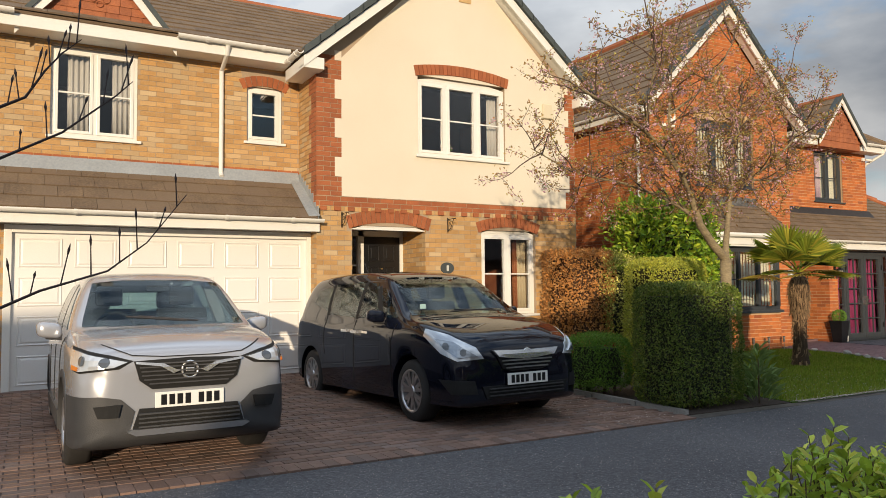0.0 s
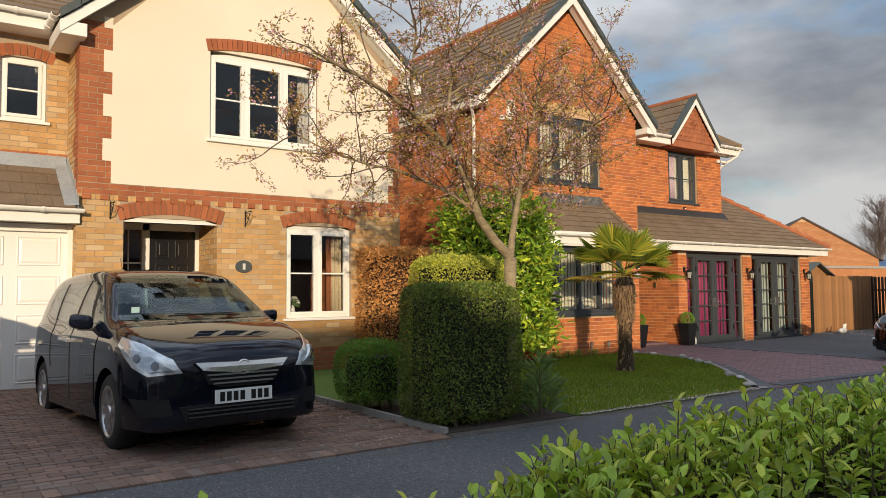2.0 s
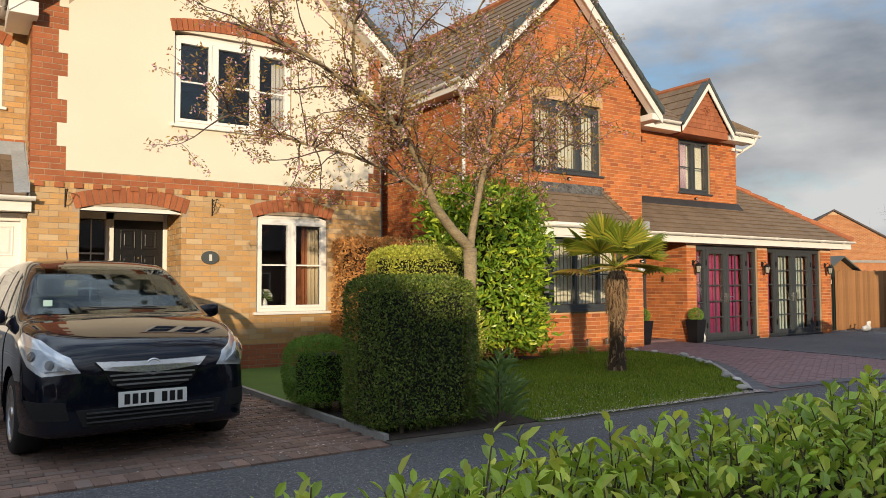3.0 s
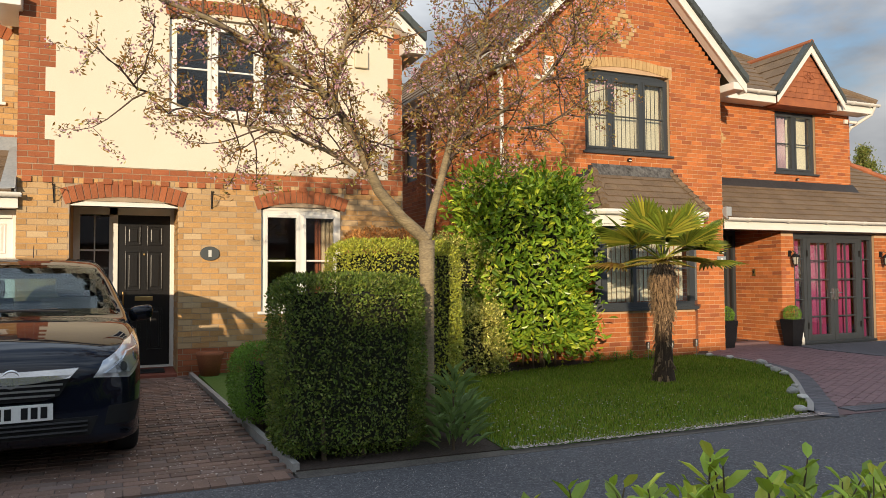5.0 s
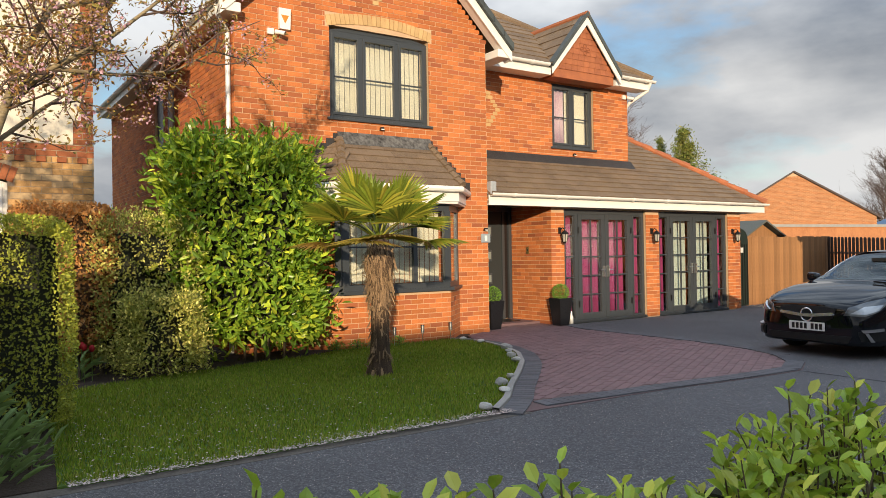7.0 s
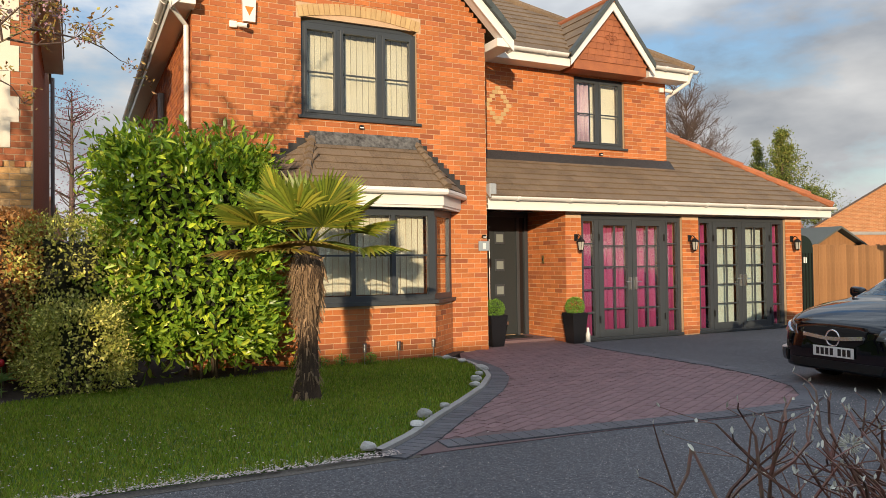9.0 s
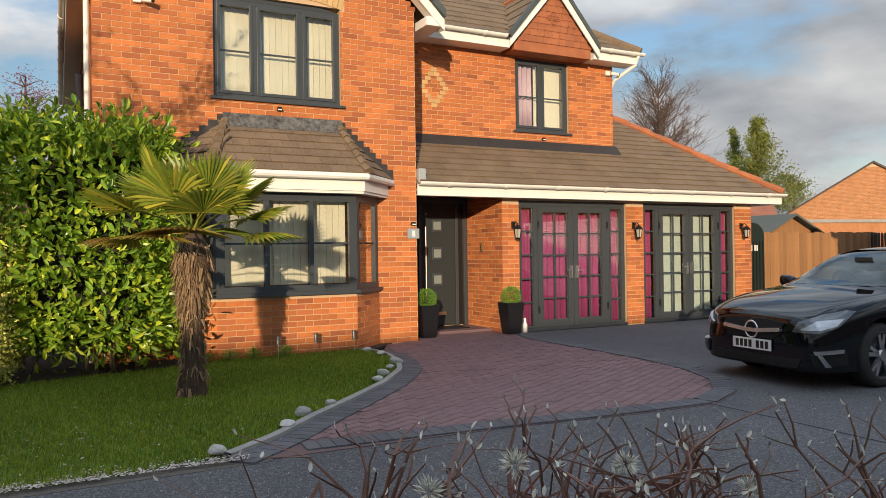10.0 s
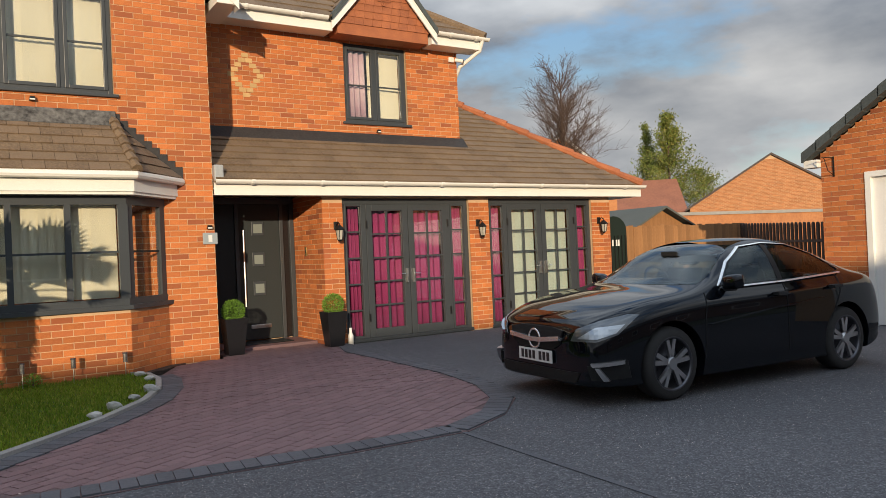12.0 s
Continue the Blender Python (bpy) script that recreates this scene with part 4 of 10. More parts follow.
# small tile-hung gable over the bedroom window
def small_gable(parent, xm, half, z0, za, y, wall_y, back, inner):
    s = (za - z0) / half
    part("tile_hanging_board", prismed([(xm - half, y + 0.02, z0), (xm + half, y + 0.02, z0), (xm, y + 0.02, za)], (0, 0.1, 0)), CLAY, parent)
    p, r = Pile(), 0
    z = z0
    while z < za - 0.06:
        hw = half * (za - z) / (za - z0)
        x = xm - hw - (0.08 if r % 2 else 0)
        while x < xm + hw:
            a, b = max(x, xm - hw + 0.02), min(x + 0.158, xm + hw - 0.02)
            top = min(z + 0.13, za - abs((a + b) / 2 - xm) * s)
            if b - a > 0.02 and top > z + 0.02:
                p.add([(a, y + 0.02, z), (b, y + 0.02, z), (b, y, z - 0.004), (a, y, z - 0.004), (a, y + 0.02, top), (b, y + 0.02, top), (b, y + 0.012, top), (a, y + 0.012, top)])
            x += 0.162
        z += 0.115
        r += 1
    p.put("hung_tiles", CLAY, parent, "terracotta hanging tiles")
    for k, (ox, oz) in enumerate(((0, 0.07), (-0.085, 0.0), (0.085, 0.0), (0, -0.07))):
        zc = z0 + (za - z0) * 0.46
        b = bmesh.new()
        tube(b, [(xm + ox + 0.045 * math.cos(q), y - 0.006, zc + oz + 0.04 * math.sin(q)) for q in (2 * math.pi * i / 14 for i in range(15))], 0.007, 5)
        part("rosette", b, CLAY, parent)
    for sgn in (-1, 1):
        xe, ze = xm + sgn * (half + 0.10), z0 + 0.06 - 0.10 * s + 0.06
        top = Vector((xm, y - 0.08, za + 0.17))
        eave = Vector((xe, y - 0.08, ze))
        d = Vector((0, 0.025, 0))
        part("barge_board", prismed([eave, top - Vector((0, 0, 0.05)), top - Vector((0, 0, 0.22)), eave - Vector((0, 0, 0.16))], d), UPVC, parent)
        part("verge_tiles", prismed([eave + Vector((0, -0.03, 0.08)), top + Vector((0, -0.03, 0.05)), top + Vector((0, -0.03, -0.05)), eave + Vector((0, -0.03, -0.02))], (0, 0.16, 0)), SLATE, parent)
        pts = [tuple(eave + Vector((0, 0, 0.03))), tuple(top), (xm, back, za + 0.17), (xe, inner, ze + 0.03)]
        part("dormer_deck", prismed(pts, (0, 0, -0.03)), TILE, parent)
        length = math.hypot(xe - xm, za + 0.17 - ze)
        def keep(u, v, length=length):
            return y - 0.08 + u < inner + (back - inner) * v / length
        roof_tiles("dormer_tiles", tuple(eave + Vector((0, 0, 0.035))), (0, 1, 0), (xm - xe, 0, za + 0.14 - ze), back - y + 0.1, length, TILE, parent, keep=keep)
    part("dormer_ridge", tubed([(xm, y - 0.1, za + 0.16), (xm, back, za + 0.16)], 0.07, 8), CLAY, parent)


small_gable(pale_house, 1.44, 0.92, 4.94, 6.05, 10.52, L, 12.4, 10.7)

# closing walls behind
part("side_wall", boxed(9.10, 9.36, F + 0.28, 16.2, 0.0, 5.0), ORANGE, pale_house)
part("side_wall", boxed(-5.0, -4.7, GY, 16.2, 0.0, 5.0), BUFF, pale_house)
part("back_wall", boxed(-5.0, 9.36, 16.2, 16.5, 0.0, 5.0), BUFF, pale_house)
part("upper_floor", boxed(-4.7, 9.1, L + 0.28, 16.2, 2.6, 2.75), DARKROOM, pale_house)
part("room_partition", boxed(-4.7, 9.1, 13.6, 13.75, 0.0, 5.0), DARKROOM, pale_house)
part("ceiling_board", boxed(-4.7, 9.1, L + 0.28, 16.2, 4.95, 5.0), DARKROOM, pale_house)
bm = bmesh.new()
prism(bm, [(9.10, 10.33, 5.0), (9.10, 16.5, 5.0), (9.10, 13.4, 6.80)], (0.26, 0, 0))
prism(bm, [(-5.0, 10.33, 5.0), (-5.0, 16.5, 5.0), (-5.0, 13.4, 6.80)], (0.26, 0, 0))
part("gable_end", bm, BUFF, pale_house)


# ---- the red house ----
G, R, K = 10.03, 11.07, 10.22           # gable wall, recessed wall, garage front
red_house = thing("house", "two-storey red brick house with grey windows and a steep front gable", "house", (15.5, 12.5, 0.03))
RX0, RX1, RM, RE, RA = 11.18, 15.57, 13.43, 4.98, 7.28
WIN_B = (12.63, 14.40, 3.47, 4.86)


def red_span(z):
    s = [(RX0, RX1)]
    if z > RE:
        h = (RX1 - RX0) / 2 * (RA - z) / (RA - RE)
        s = [(RM - h, RM + h)]
    return cut_spans(s, [(WIN_B[0], WIN_B[1])] if WIN_B[2] < z < 4.86 else [(12.56, 14.47)] if 4.86 <= z < 5.02 else [])


bm = bmesh.new()
holed_wall(bm, RX0, RX1, 0.0, RE, [WIN_B, (12.4, 14.55, 0.90, 2.10)], front(G), 0.28)
prism(bm, [(RX0, G, RE), (RX1, G, RE), (RM, G, RA)], (0, 0.28, 0))
rwall = part("wall", bm, MORTAR_RED, red_house)
lay_bricks("red_bricks", red_span, 0.03, RA - 0.1, front(G), RED, rwall, pick=lambda u, z: 14.9 < u < 15.6 or (14.4 < u and z > 2.6), start=11.18)
arch_bricks("pale_arch", 12.60, 14.43, 4.84, 0.11, 0.16, front(G), PALE, rwall)
def diamond(name, xc, zc, n, y, parent):
    p = Pile()
    for k in range(-n, n + 1):
        off = (n - abs(k)) * 0.056
        for s in ((-1, 1) if off else (1,)):
            x = xc + s * off - 0.05
            z = zc + k * 0.075
            p.add([(x, y + 0.004, z - 0.0325), (x + 0.105, y + 0.004, z - 0.0325), (x + 0.105, y - 0.0115, z - 0.0325), (x, y - 0.0115, z - 0.0325), (x, y + 0.004, z + 0.0325), (x + 0.105, y + 0.004, z + 0.0325), (x + 0.105, y - 0.0115, z + 0.0325), (x, y - 0.0115, z + 0.0325)])
    p.put(name, PALE, parent)


diamond("pale_diamond_bricks", RM, 5.62, 4, G, rwall)
window(red_house, 12.63, 14.40, 3.47, 4.80, G, GREY_UPVC, [0.85, 1.05, 0.85], [0.48], label="anthracite three-light casement window", fw=0.06)
part("arch_board", prismed([(12.63, G + 0.05, 4.801), (14.40, G + 0.05, 4.801)] + [(12.63 + 1.77 * t, G + 0.05, 4.802 + 0.11 * math.sin(math.pi * t)) for t in (0.9, 0.7, 0.5, 0.3, 0.1)], (0, 0.05, 0)), GREY_UPVC, red_house)

# side walls
bm = bmesh.new()
holed_wall(bm, G + 0.28, 19.0, 0.0, 5.0, [(14.0, 14.7, 3.4, 4.5)], west(RX0), 0.28)
part("side_wall", bm, MORTAR_RED, red_house)
lay_bricks("side_bricks", lambda z: cut_spans([(G, 19.0)], [(14.0, 14.7)] if 3.4 < z < 4.5 else []), 0.03, 4.98, west(RX0), RED, rwall, start=G)
part("side_window", boxed(RX0 + 0.05, RX0 + 0.1, 14.0, 14.7, 3.4, 4.5), GREY_UPVC, red_house)
part("flank_wall", boxed(RX1 - 0.28, RX1, G + 0.28, R, 0.0, 5.0), MORTAR_RED, red_house)

# recessed upper wall
WIN_D = (18.04, 19.21, 3.52, 4.82)
bm = bmesh.new()
holed_wall(bm, RX1 - 0.2, 20.25, 2.3, 5.05, [WIN_D], front(R), 0.28)
uwall = part("wall", bm, MORTAR_RED, red_house)
lay_bricks("red_bricks", lambda z: cut_spans([(RX1, 20.25)], [(WIN_D[0], WIN_D[1])] if WIN_D[2] < z < WIN_D[3] else []), 3.0, 5.0, front(R), RED, uwall, start=15.7, pick=lambda u, z: u > 16.2 and z > 3.3)
diamond("pale_diamond_bricks", 16.41, 4.13, 4, R, uwall)
window(red_house, *WIN_D, R, GREY_UPVC, [1, 1], [0.48], label="anthracite two-light casement window", fw=0.06)

# entrance recess
PX = 17.20
EY = 11.40
part("entrance_return", boxed(PX, PX + 0.25, K + 0.25, EY + 0.2, 0.0, 2.36), MORTAR_RED, red_house)
lay_bricks("return_bricks", lambda z: [(K, EY)], 0.03, 2.28, west(PX), RED, rwall, start=K)
part("entrance_back", boxed(RX1 - 0.28, PX + 0.2, EY + 0.1, EY + 0.35, 0.0, 2.5), MORTAR_RED, red_house)
part("entrance_flank", boxed(RX1 - 0.28, RX1 - 0.002, R, EY + 0.1, 0.0, 2.5), RED, red_house)
part("entrance_soffit", boxed(RX1, PX + 0.3, 10.05, EY + 0.1, 2.30, 2.32), UPVC, red_house)
fr = bmesh.new()
DX0, DX1 = 16.30, 16.95
for a, b in ((15.59, 15.66), (DX0 - 0.06, DX0), (DX1, DX1 + 0.06), (17.12, 17.19)):
    box(fr, a, b, EY - 0.03, EY + 0.06, 0.08, 2.28, 0.006)
box(fr, 15.59, 17.19, EY - 0.031, EY + 0.061, 2.20, 2.29)
df = part("door_frame", fr, GREY_UPVC, red_house)
part("side_panel", boxed(15.66, DX0 - 0.06, EY, EY + 0.04, 0.1, 2.2, bevel=0.004), BLACK, df, "black glazed side panel")
part("side_light", boxed(DX1 + 0.06, 17.12, EY + 0.01, EY + 0.016, 0.1, 2.2), BLACK, df, "dark glazed side light")
front_door = part("front_door", boxed(DX0, DX1, EY - 0.01, EY + 0.05, 0.10, 2.20, bevel=0.006), plain("door_grey", (0.030, 0.036, 0.037, 1), 0.5, spec=0.3), red_house, "dark grey front door with small square panes")
for z in (0.78, 1.23, 1.71):
    bm = bmesh.new()
    box(bm, 16.50, 16.70, EY - 0.022, EY - 0.008, z, z + 0.22, 0.008)
    part("square_pane_frame", bm, GREY_UPVC, front_door)
    part("square_pane", boxed(16.53, 16.67, EY - 0.026, EY - 0.020, z + 0.04, z + 0.18), plain("obscured_glass", (0.22, 0.25, 0.23, 1), 0.15), front_door)
STEEL = plain("brushed_steel", (0.6, 0.6, 0.58, 1), 0.3, 1.0)
part("bar_handle", tubed([(16.36, EY - 0.06, 0.62), (16.36, EY - 0.06, 1.80)], 0.013, 8), STEEL, front_door)
part("letter_plate", boxed(16.44, 16.76, EY - 0.03, EY - 0.005, 0.27, 0.33, bevel=0.006), STEEL, front_door)
step2 = thing("door_step", "red brick door step with a dark mat", "step", (16.4, 10.9, 0.05))
part("step_slab", boxed(15.60, 17.18, 10.55, EY - 0.02, 0.0, 0.085, bevel=0.008), PADBLOCK, step2)
part("door_mat", boxed(16.0, 16.9, 10.8, 11.25, 0.088, 0.10, bevel=0.004), BLACK, step2)

# garage conversion: two sets of french doors between brick piers
bm = bmesh.new()
holed_wall(bm, PX, 23.0, 0.0, 2.36, [(17.52, 19.80, 0.0, 2.20), (20.20, 22.54, 0.0, 2.20)], front(K), 0.25)
gwall = part("wall", bm, MORTAR_RED, red_house)
lay_bricks("red_bricks", lambda z: [(PX, 17.52), (19.80, 20.20), (22.54, 23.0)], 0.03, 2.20, front(K), RED, gwall, start=PX, pick=lambda u, z: True)
part("garage_side", boxed(22.75, 23.0, K + 0.25, 17.0, 0.0, 2.36), RED, red_house)
FROSTED = surface("frosted_glass", (0.52, 0.58, 0.50, 1), (0.45, 0.51, 0.44, 1), 0.25, coarse=1, fine=90, bump=0.05, spec=0.7)


def french_doors(parent, x0, x1, z0, z1, y, label):
    """Grey frame with a fixed side light at either end and two glazed doors."""
    fr, m = bmesh.new(), GREY_UPVC
    ya, yb = y + 0.05, y + 0.13
    side = (x1 - x0) * 0.165
    xs = (x0, x0 + side, x1 - side, x1)
    box(fr, x0 + 0.05, x1 - 0.05, ya + 0.001, yb, z1 - 0.09, z1, 0.006)
    top = part("french_doors", fr, m, parent, label)
    for a, b in ((x0, x0 + 0.05), (xs[1] - 0.03, xs[1] + 0.03), (xs[2] - 0.03, xs[2] + 0.03), (x1 - 0.05, x1)):
        part("frame_post", boxed(a, b, ya, yb, z0 + 0.05, z1 if a in (x0, x1 - 0.05) else z1 - 0.09, bevel=0.006), m, top)
    part("threshold", boxed(x0 - 0.01, x1 + 0.01, ya - 0.06, yb, z0, z0 + 0.05, bevel=0.006), m, top)

    def leaf(a, b, stile, name, cols):
        bm = bmesh.new()
        for q in ((a, a + stile), (b - stile, b)):
            box(bm, q[0], q[1], ya - 0.01, yb - 0.02, z0 + 0.05, z1 - 0.09, 0.006)
        box(bm, a + stile, b - stile, ya - 0.01, yb - 0.02, z0 + 0.05, z0 + 0.05 + stile * 1.3, 0.006)
        box(bm, a + stile, b - stile, ya - 0.01, yb - 0.02, z1 - 0.09 - stile, z1 - 0.09, 0.006)
        d = part(name, bm, m, top)
        ga, gb, gc, gd = a + stile - 0.008, b - stile + 0.008, z0 + 0.05 + stile * 1.3 - 0.008, z1 - 0.09 - stile + 0.008
        part("pane", boxed(ga, gb, ya + 0.025, ya + 0.031, gc, gd), GLASS, d).visible_shadow = False
        for i in range(1, 5):
            zz = gc + (gd - gc) * i / 5
            part("glazing_bar", boxed(ga, gb, ya + 0.012, ya + 0.042, zz - 0.012, zz + 0.012), m, d)
        if cols > 1:
            xm = (ga + gb) / 2
            part("glazing_bar", boxed(xm - 0.012, xm + 0.012, ya + 0.011, ya + 0.043, gc, gd), m, d)
        return d
    leaf(x0 + 0.05, xs[1] - 0.03, 0.03, "side_light", 1)
    leaf(xs[2] + 0.03, x1 - 0.05, 0.03, "side_light", 1)
    xm = (xs[1] + xs[2]) / 2
    for a, b, hx in ((xs[1] + 0.03, xm - 0.004, xm - 0.06), (xm + 0.004, xs[2] - 0.03, xm + 0.06)):
        d = leaf(a, b, 0.10, "door", 2)
        s = -1 if hx < xm else 1
        part("handle", tubed([(hx, ya - 0.05, z0 + 1.0), (hx + s * 0.11, ya - 0.05, z0 + 1.0)], 0.009, 8), STEEL, d)
        part("lock_plate", boxed(hx - 0.015, hx + 0.015, ya - 0.05, ya - 0.01, z0 + 0.86, z0 + 1.08, bevel=0.005), STEEL, d)
        part("hinge", boxed((a if s < 0 else b) - 0.012, (a if s < 0 else b) + 0.012, ya - 0.03, ya - 0.01, z0 + 1.72, z0 + 1.84), BLACK, d)
        part("hinge", boxed((a if s < 0 else b) - 0.012, (a if s < 0 else b) + 0.012, ya - 0.03, ya - 0.01, z0 + 0.30, z0 + 0.42), BLACK, d)
    return top


french_doors(red_house, 17.52, 19.80, 0.02, 2.20, K, "grey french doors with narrow side lights")
french_doors(red_house, 20.20, 22.54, 0.02, 2.20, K, "grey french doors with narrow side lights")

# lean-to and garage roof, hipped at its far end
PIT = 0.73
EZ, EYE_Y = 2.42, 9.95
def garage_roof_z(y):
    return EZ + (y - EYE_Y) * PIT
HX = 23.62
part("garage_roof_deck", prismed([(RX1, EYE_Y, EZ), (HX, EYE_Y, EZ), (20.3, EYE_Y + HX - 20.3, garage_roof_z(EYE_Y + HX - 20.3)), (20.3, R, garage_roof_z(R)), (RX1, R, garage_roof_z(R))], (0, 0, -0.04)), TILE, red_house)
part("garage_roof_deck", prismed([(HX, EYE_Y, EZ), (HX, 17.0, EZ), (20.3, 17.0, garage_roof_z(EYE_Y + HX - 20.3)), (20.3, EYE_Y + HX - 20.3, garage_roof_z(EYE_Y + HX - 20.3))], (0, 0, -0.04)), TILE, red_house)
SL = math.hypot(1, PIT)
roof_tiles("roof_tiles", (RX1 + 0.02, EYE_Y - 0.02, EZ), (1, 0, 0), (0, 1, PIT), HX - RX1, 3.4 * SL, TILE, red_house, w=0.30, h=0.19, thick=0.028, keep=lambda u, v: (v / SL < R - EYE_Y or RX1 + u > 20.3) and RX1 + u + v / SL < HX - 0.05)
hip = bmesh.new()
ha, hb = Vector((HX, EYE_Y, EZ + 0.03)), Vector((20.32, EYE_Y + 3.3, garage_roof_z(EYE_Y + 3.3) + 0.03))
for i in range(11):
    a, b = ha.lerp(hb, i / 11), ha.lerp(hb, (i + 1.06) / 11)
    tube(hip, [a + Vector((0, 0, 0.015)), b], [0.085, 0.066], 8)
part("hip_tiles", hip, CLAY, red_house, "terracotta hip tiles")
part("fascia", boxed(RX1 + 0.01, HX, EYE_Y + 0.04, EYE_Y + 0.06, 2.22, 2.40), UPVC, red_house)
part("soffit", boxed(RX1 + 0.01, HX, EYE_Y + 0.06, K - 0.001, 2.225, 2.24), UPVC, red_house)
part("eaves_end", boxed(23.0, HX, K, 17.0, 2.22, 2.40), UPVC, red_house)
gutter(red_house, (RX1 + 0.01, EYE_Y - 0.02, EZ + 0.0), (HX + 0.04, EYE_Y - 0.02, EZ + 0.0), UPVC, "white plastic gutter")
part("flashing", prismed([(RX1, R - 0.012, 3.34), (RX1, R - 0.002, 3.34), (RX1, R - 0.002, 3.15), (RX1, R - 0.16, 3.16)], (4.75, 0, 0)), DARK_LEAD, red_house, "black bituminous flashing")
part("valley_lead", boxed(RX1 + 0.003, RX1 + 0.13, 9.93, 10.12, 2.40, 2.62, bevel=0.02), LEAD, red_house)

# canted bay window
def bay_outline(grow, y_wall):
    return [(12.0 - grow, y_wall), (12.55 - grow * 0.41, 9.49 - grow), (14.40 + grow * 0.41, 9.49 - grow), (14.95 + grow, y_wall)]


def bay_ring(bm, grow0, grow1, z0, z1, y_wall=G):
    """A ring of wall round the bay between two outlines."""
    o, i = bay_outline(grow0, y_wall), bay_outline(grow1, y_wall)
    for (a, b), (c, d) in zip(zip(o, o[1:]), zip(i, i[1:])):
        prism(bm, [(*a, z0), (*b, z0), (*d, z0), (*c, z0)], (0, 0, z1 - z0))


bay = thing("bay_window", "canted bay window with grey frames on a red brick base", "bay window", (13.5, 9.8, 0.03))
bm = bmesh.new()
bay_ring(bm, 0.0, -0.2, 0.0, 0.82)
bwall = part("bay_wall", bm, MORTAR_RED, bay)
lay_bricks("red_bricks", lambda z: [(12.55, 14.40)], 0.03, 0.80, front(9.49), RED, bwall, start=12.55, pick=lambda u, z: True)
for (ax, ay), (bx, by) in (((12.0, G), (12.55, 9.49)), ((14.40, 9.49), (14.95, G))):
    d = Vector((bx - ax, by - ay)).normalized()
    nn = Vector((d.y, -d.x))
    lay_bricks("cant_bricks", lambda z: [(0, 0.77)], 0.03, 0.80, lambda u, e, z, ax=ax, ay=ay, d=d, nn=nn: (ax + d.x * u + nn.x * e, ay + d.y * u + nn.y * e, z), RED, bwall)
bm = bmesh.new()
bay_ring(bm, 0.07, -0.1, 0.82, 0.87)
part("sill", bm, GREY_UPVC, bay)
bm = bmesh.new()
bay_ring(bm, 0.0, -0.07, 0.87, 0.95)
bay_ring(bm, 0.0, -0.07, 2.06, 2.16)
bay_frame = part("window_frame", bm, GREY_UPVC, bay)
def post(bm, x, y, w=0.07, dirx=1.0, diry=0.0):
    a = Vector((dirx, diry)) * w / 2
    n_ = Vector((-diry, dirx)) * 0.07
    p = Vector((x, y))
    prism(bm, [(*(p - a), 0.95), (*(p + a), 0.95), (*(p + a + n_), 0.95), (*(p - a + n_), 0.95)], (0, 0, 1.11))
cuts = [12.59, 12.59 + 1.77 / 3, 12.59 + 1.77 * 2 / 3, 14.36]
for i, x in enumerate(cuts):
    bm = bmesh.new()
    post(bm, x, 9.492, 0.11 if i in (0, 3) else 0.065)
    part("post", bm, GREY_UPVC, bay)
dv = Vector((14.95 - 14.40, G - 9.49)).normalized()
for sgn, ox in ((1, 14.40), (-1, 12.55)):
    for t in (0.06, 0.70):
        bm = bmesh.new()
        post(bm, ox + sgn * dv.x * t, 9.492 + dv.y * t, 0.09, dv.x * sgn, dv.y if sgn > 0 else dv.y)
        part("post", bm, GREY_UPVC, bay)
for a, b in zip(cuts, cuts[1:]):
    part("pane", boxed(a + 0.03, b - 0.03, 9.525, 9.531, 0.94, 2.07), GLASS, bay).visible_shadow = False
    part("glazing_bar", boxed(a + 0.03, b - 0.03, 9.505, 9.55, 1.49, 1.515), GREY_UPVC, bay)
for sgn, ox in ((1, 14.40), (-1, 12.55)):
    a, b = Vector((ox + sgn * dv.x * 0.1, 9.53 + dv.y * 0.1)), Vector((ox + sgn * dv.x * 0.66, 9.53 + dv.y * 0.66))
    part("pane", prismed([(*a, 0.94), (*b, 0.94), (*b, 2.07), (*a, 2.07)], (0.004, 0.004, 0)), GLASS, bay).visible_shadow = False
    part("glazing_bar", prismed([(*a, 1.49), (*b, 1.49), (*b, 1.515), (*a, 1.515)], (0.0, 0.02, 0)), GREY_UPVC, bay)
bm = bmesh.new()
bay_ring(bm, 0.17, 0.15, 2.20, 2.37)
part("fascia", bm, UPVC, bay)
bm = bmesh.new()
bay_ring(bm, 0.15, -0.1, 2.165, 2.20)
part("soffit", bm, UPVC, bay)
bm = bmesh.new()
ol = bay_outline(0.22, G)
tube(bm, [(x, y, 2.39) for x, y in ol], 0.05, 10)
part("gutter", bm, UPVC, bay, "white plastic gutter")
e = bay_outline(0.24, G)
t0, t1 = (12.78, G, 3.15), (14.36, G, 3.15)
eaves = [(x, y, 2.42) for x, y in e]
bm = bmesh.new()
for q in ([eaves[0], eaves[1], t0], [eaves[1], eaves[2], t1, t0], [eaves[2], eaves[3], t1]):
    prism(bm, q, (0, 0, -0.02))
part("roof_deck", bm, TILE, bay)
upv = Vector((0, G - eaves[1][1], 0.73))
xl, xr, run = eaves[1][0], eaves[2][0], upv.length
roof_tiles("roof_tiles", (xl, eaves[1][1], 2.425), (1, 0, 0), upv, xr - xl, run, TILE, bay, w=0.22, h=0.165, keep=lambda u, v: xl + u > xl + (t0[0] - xl) * v / run and xl + u < xr + (t1[0] - xr) * v / run)
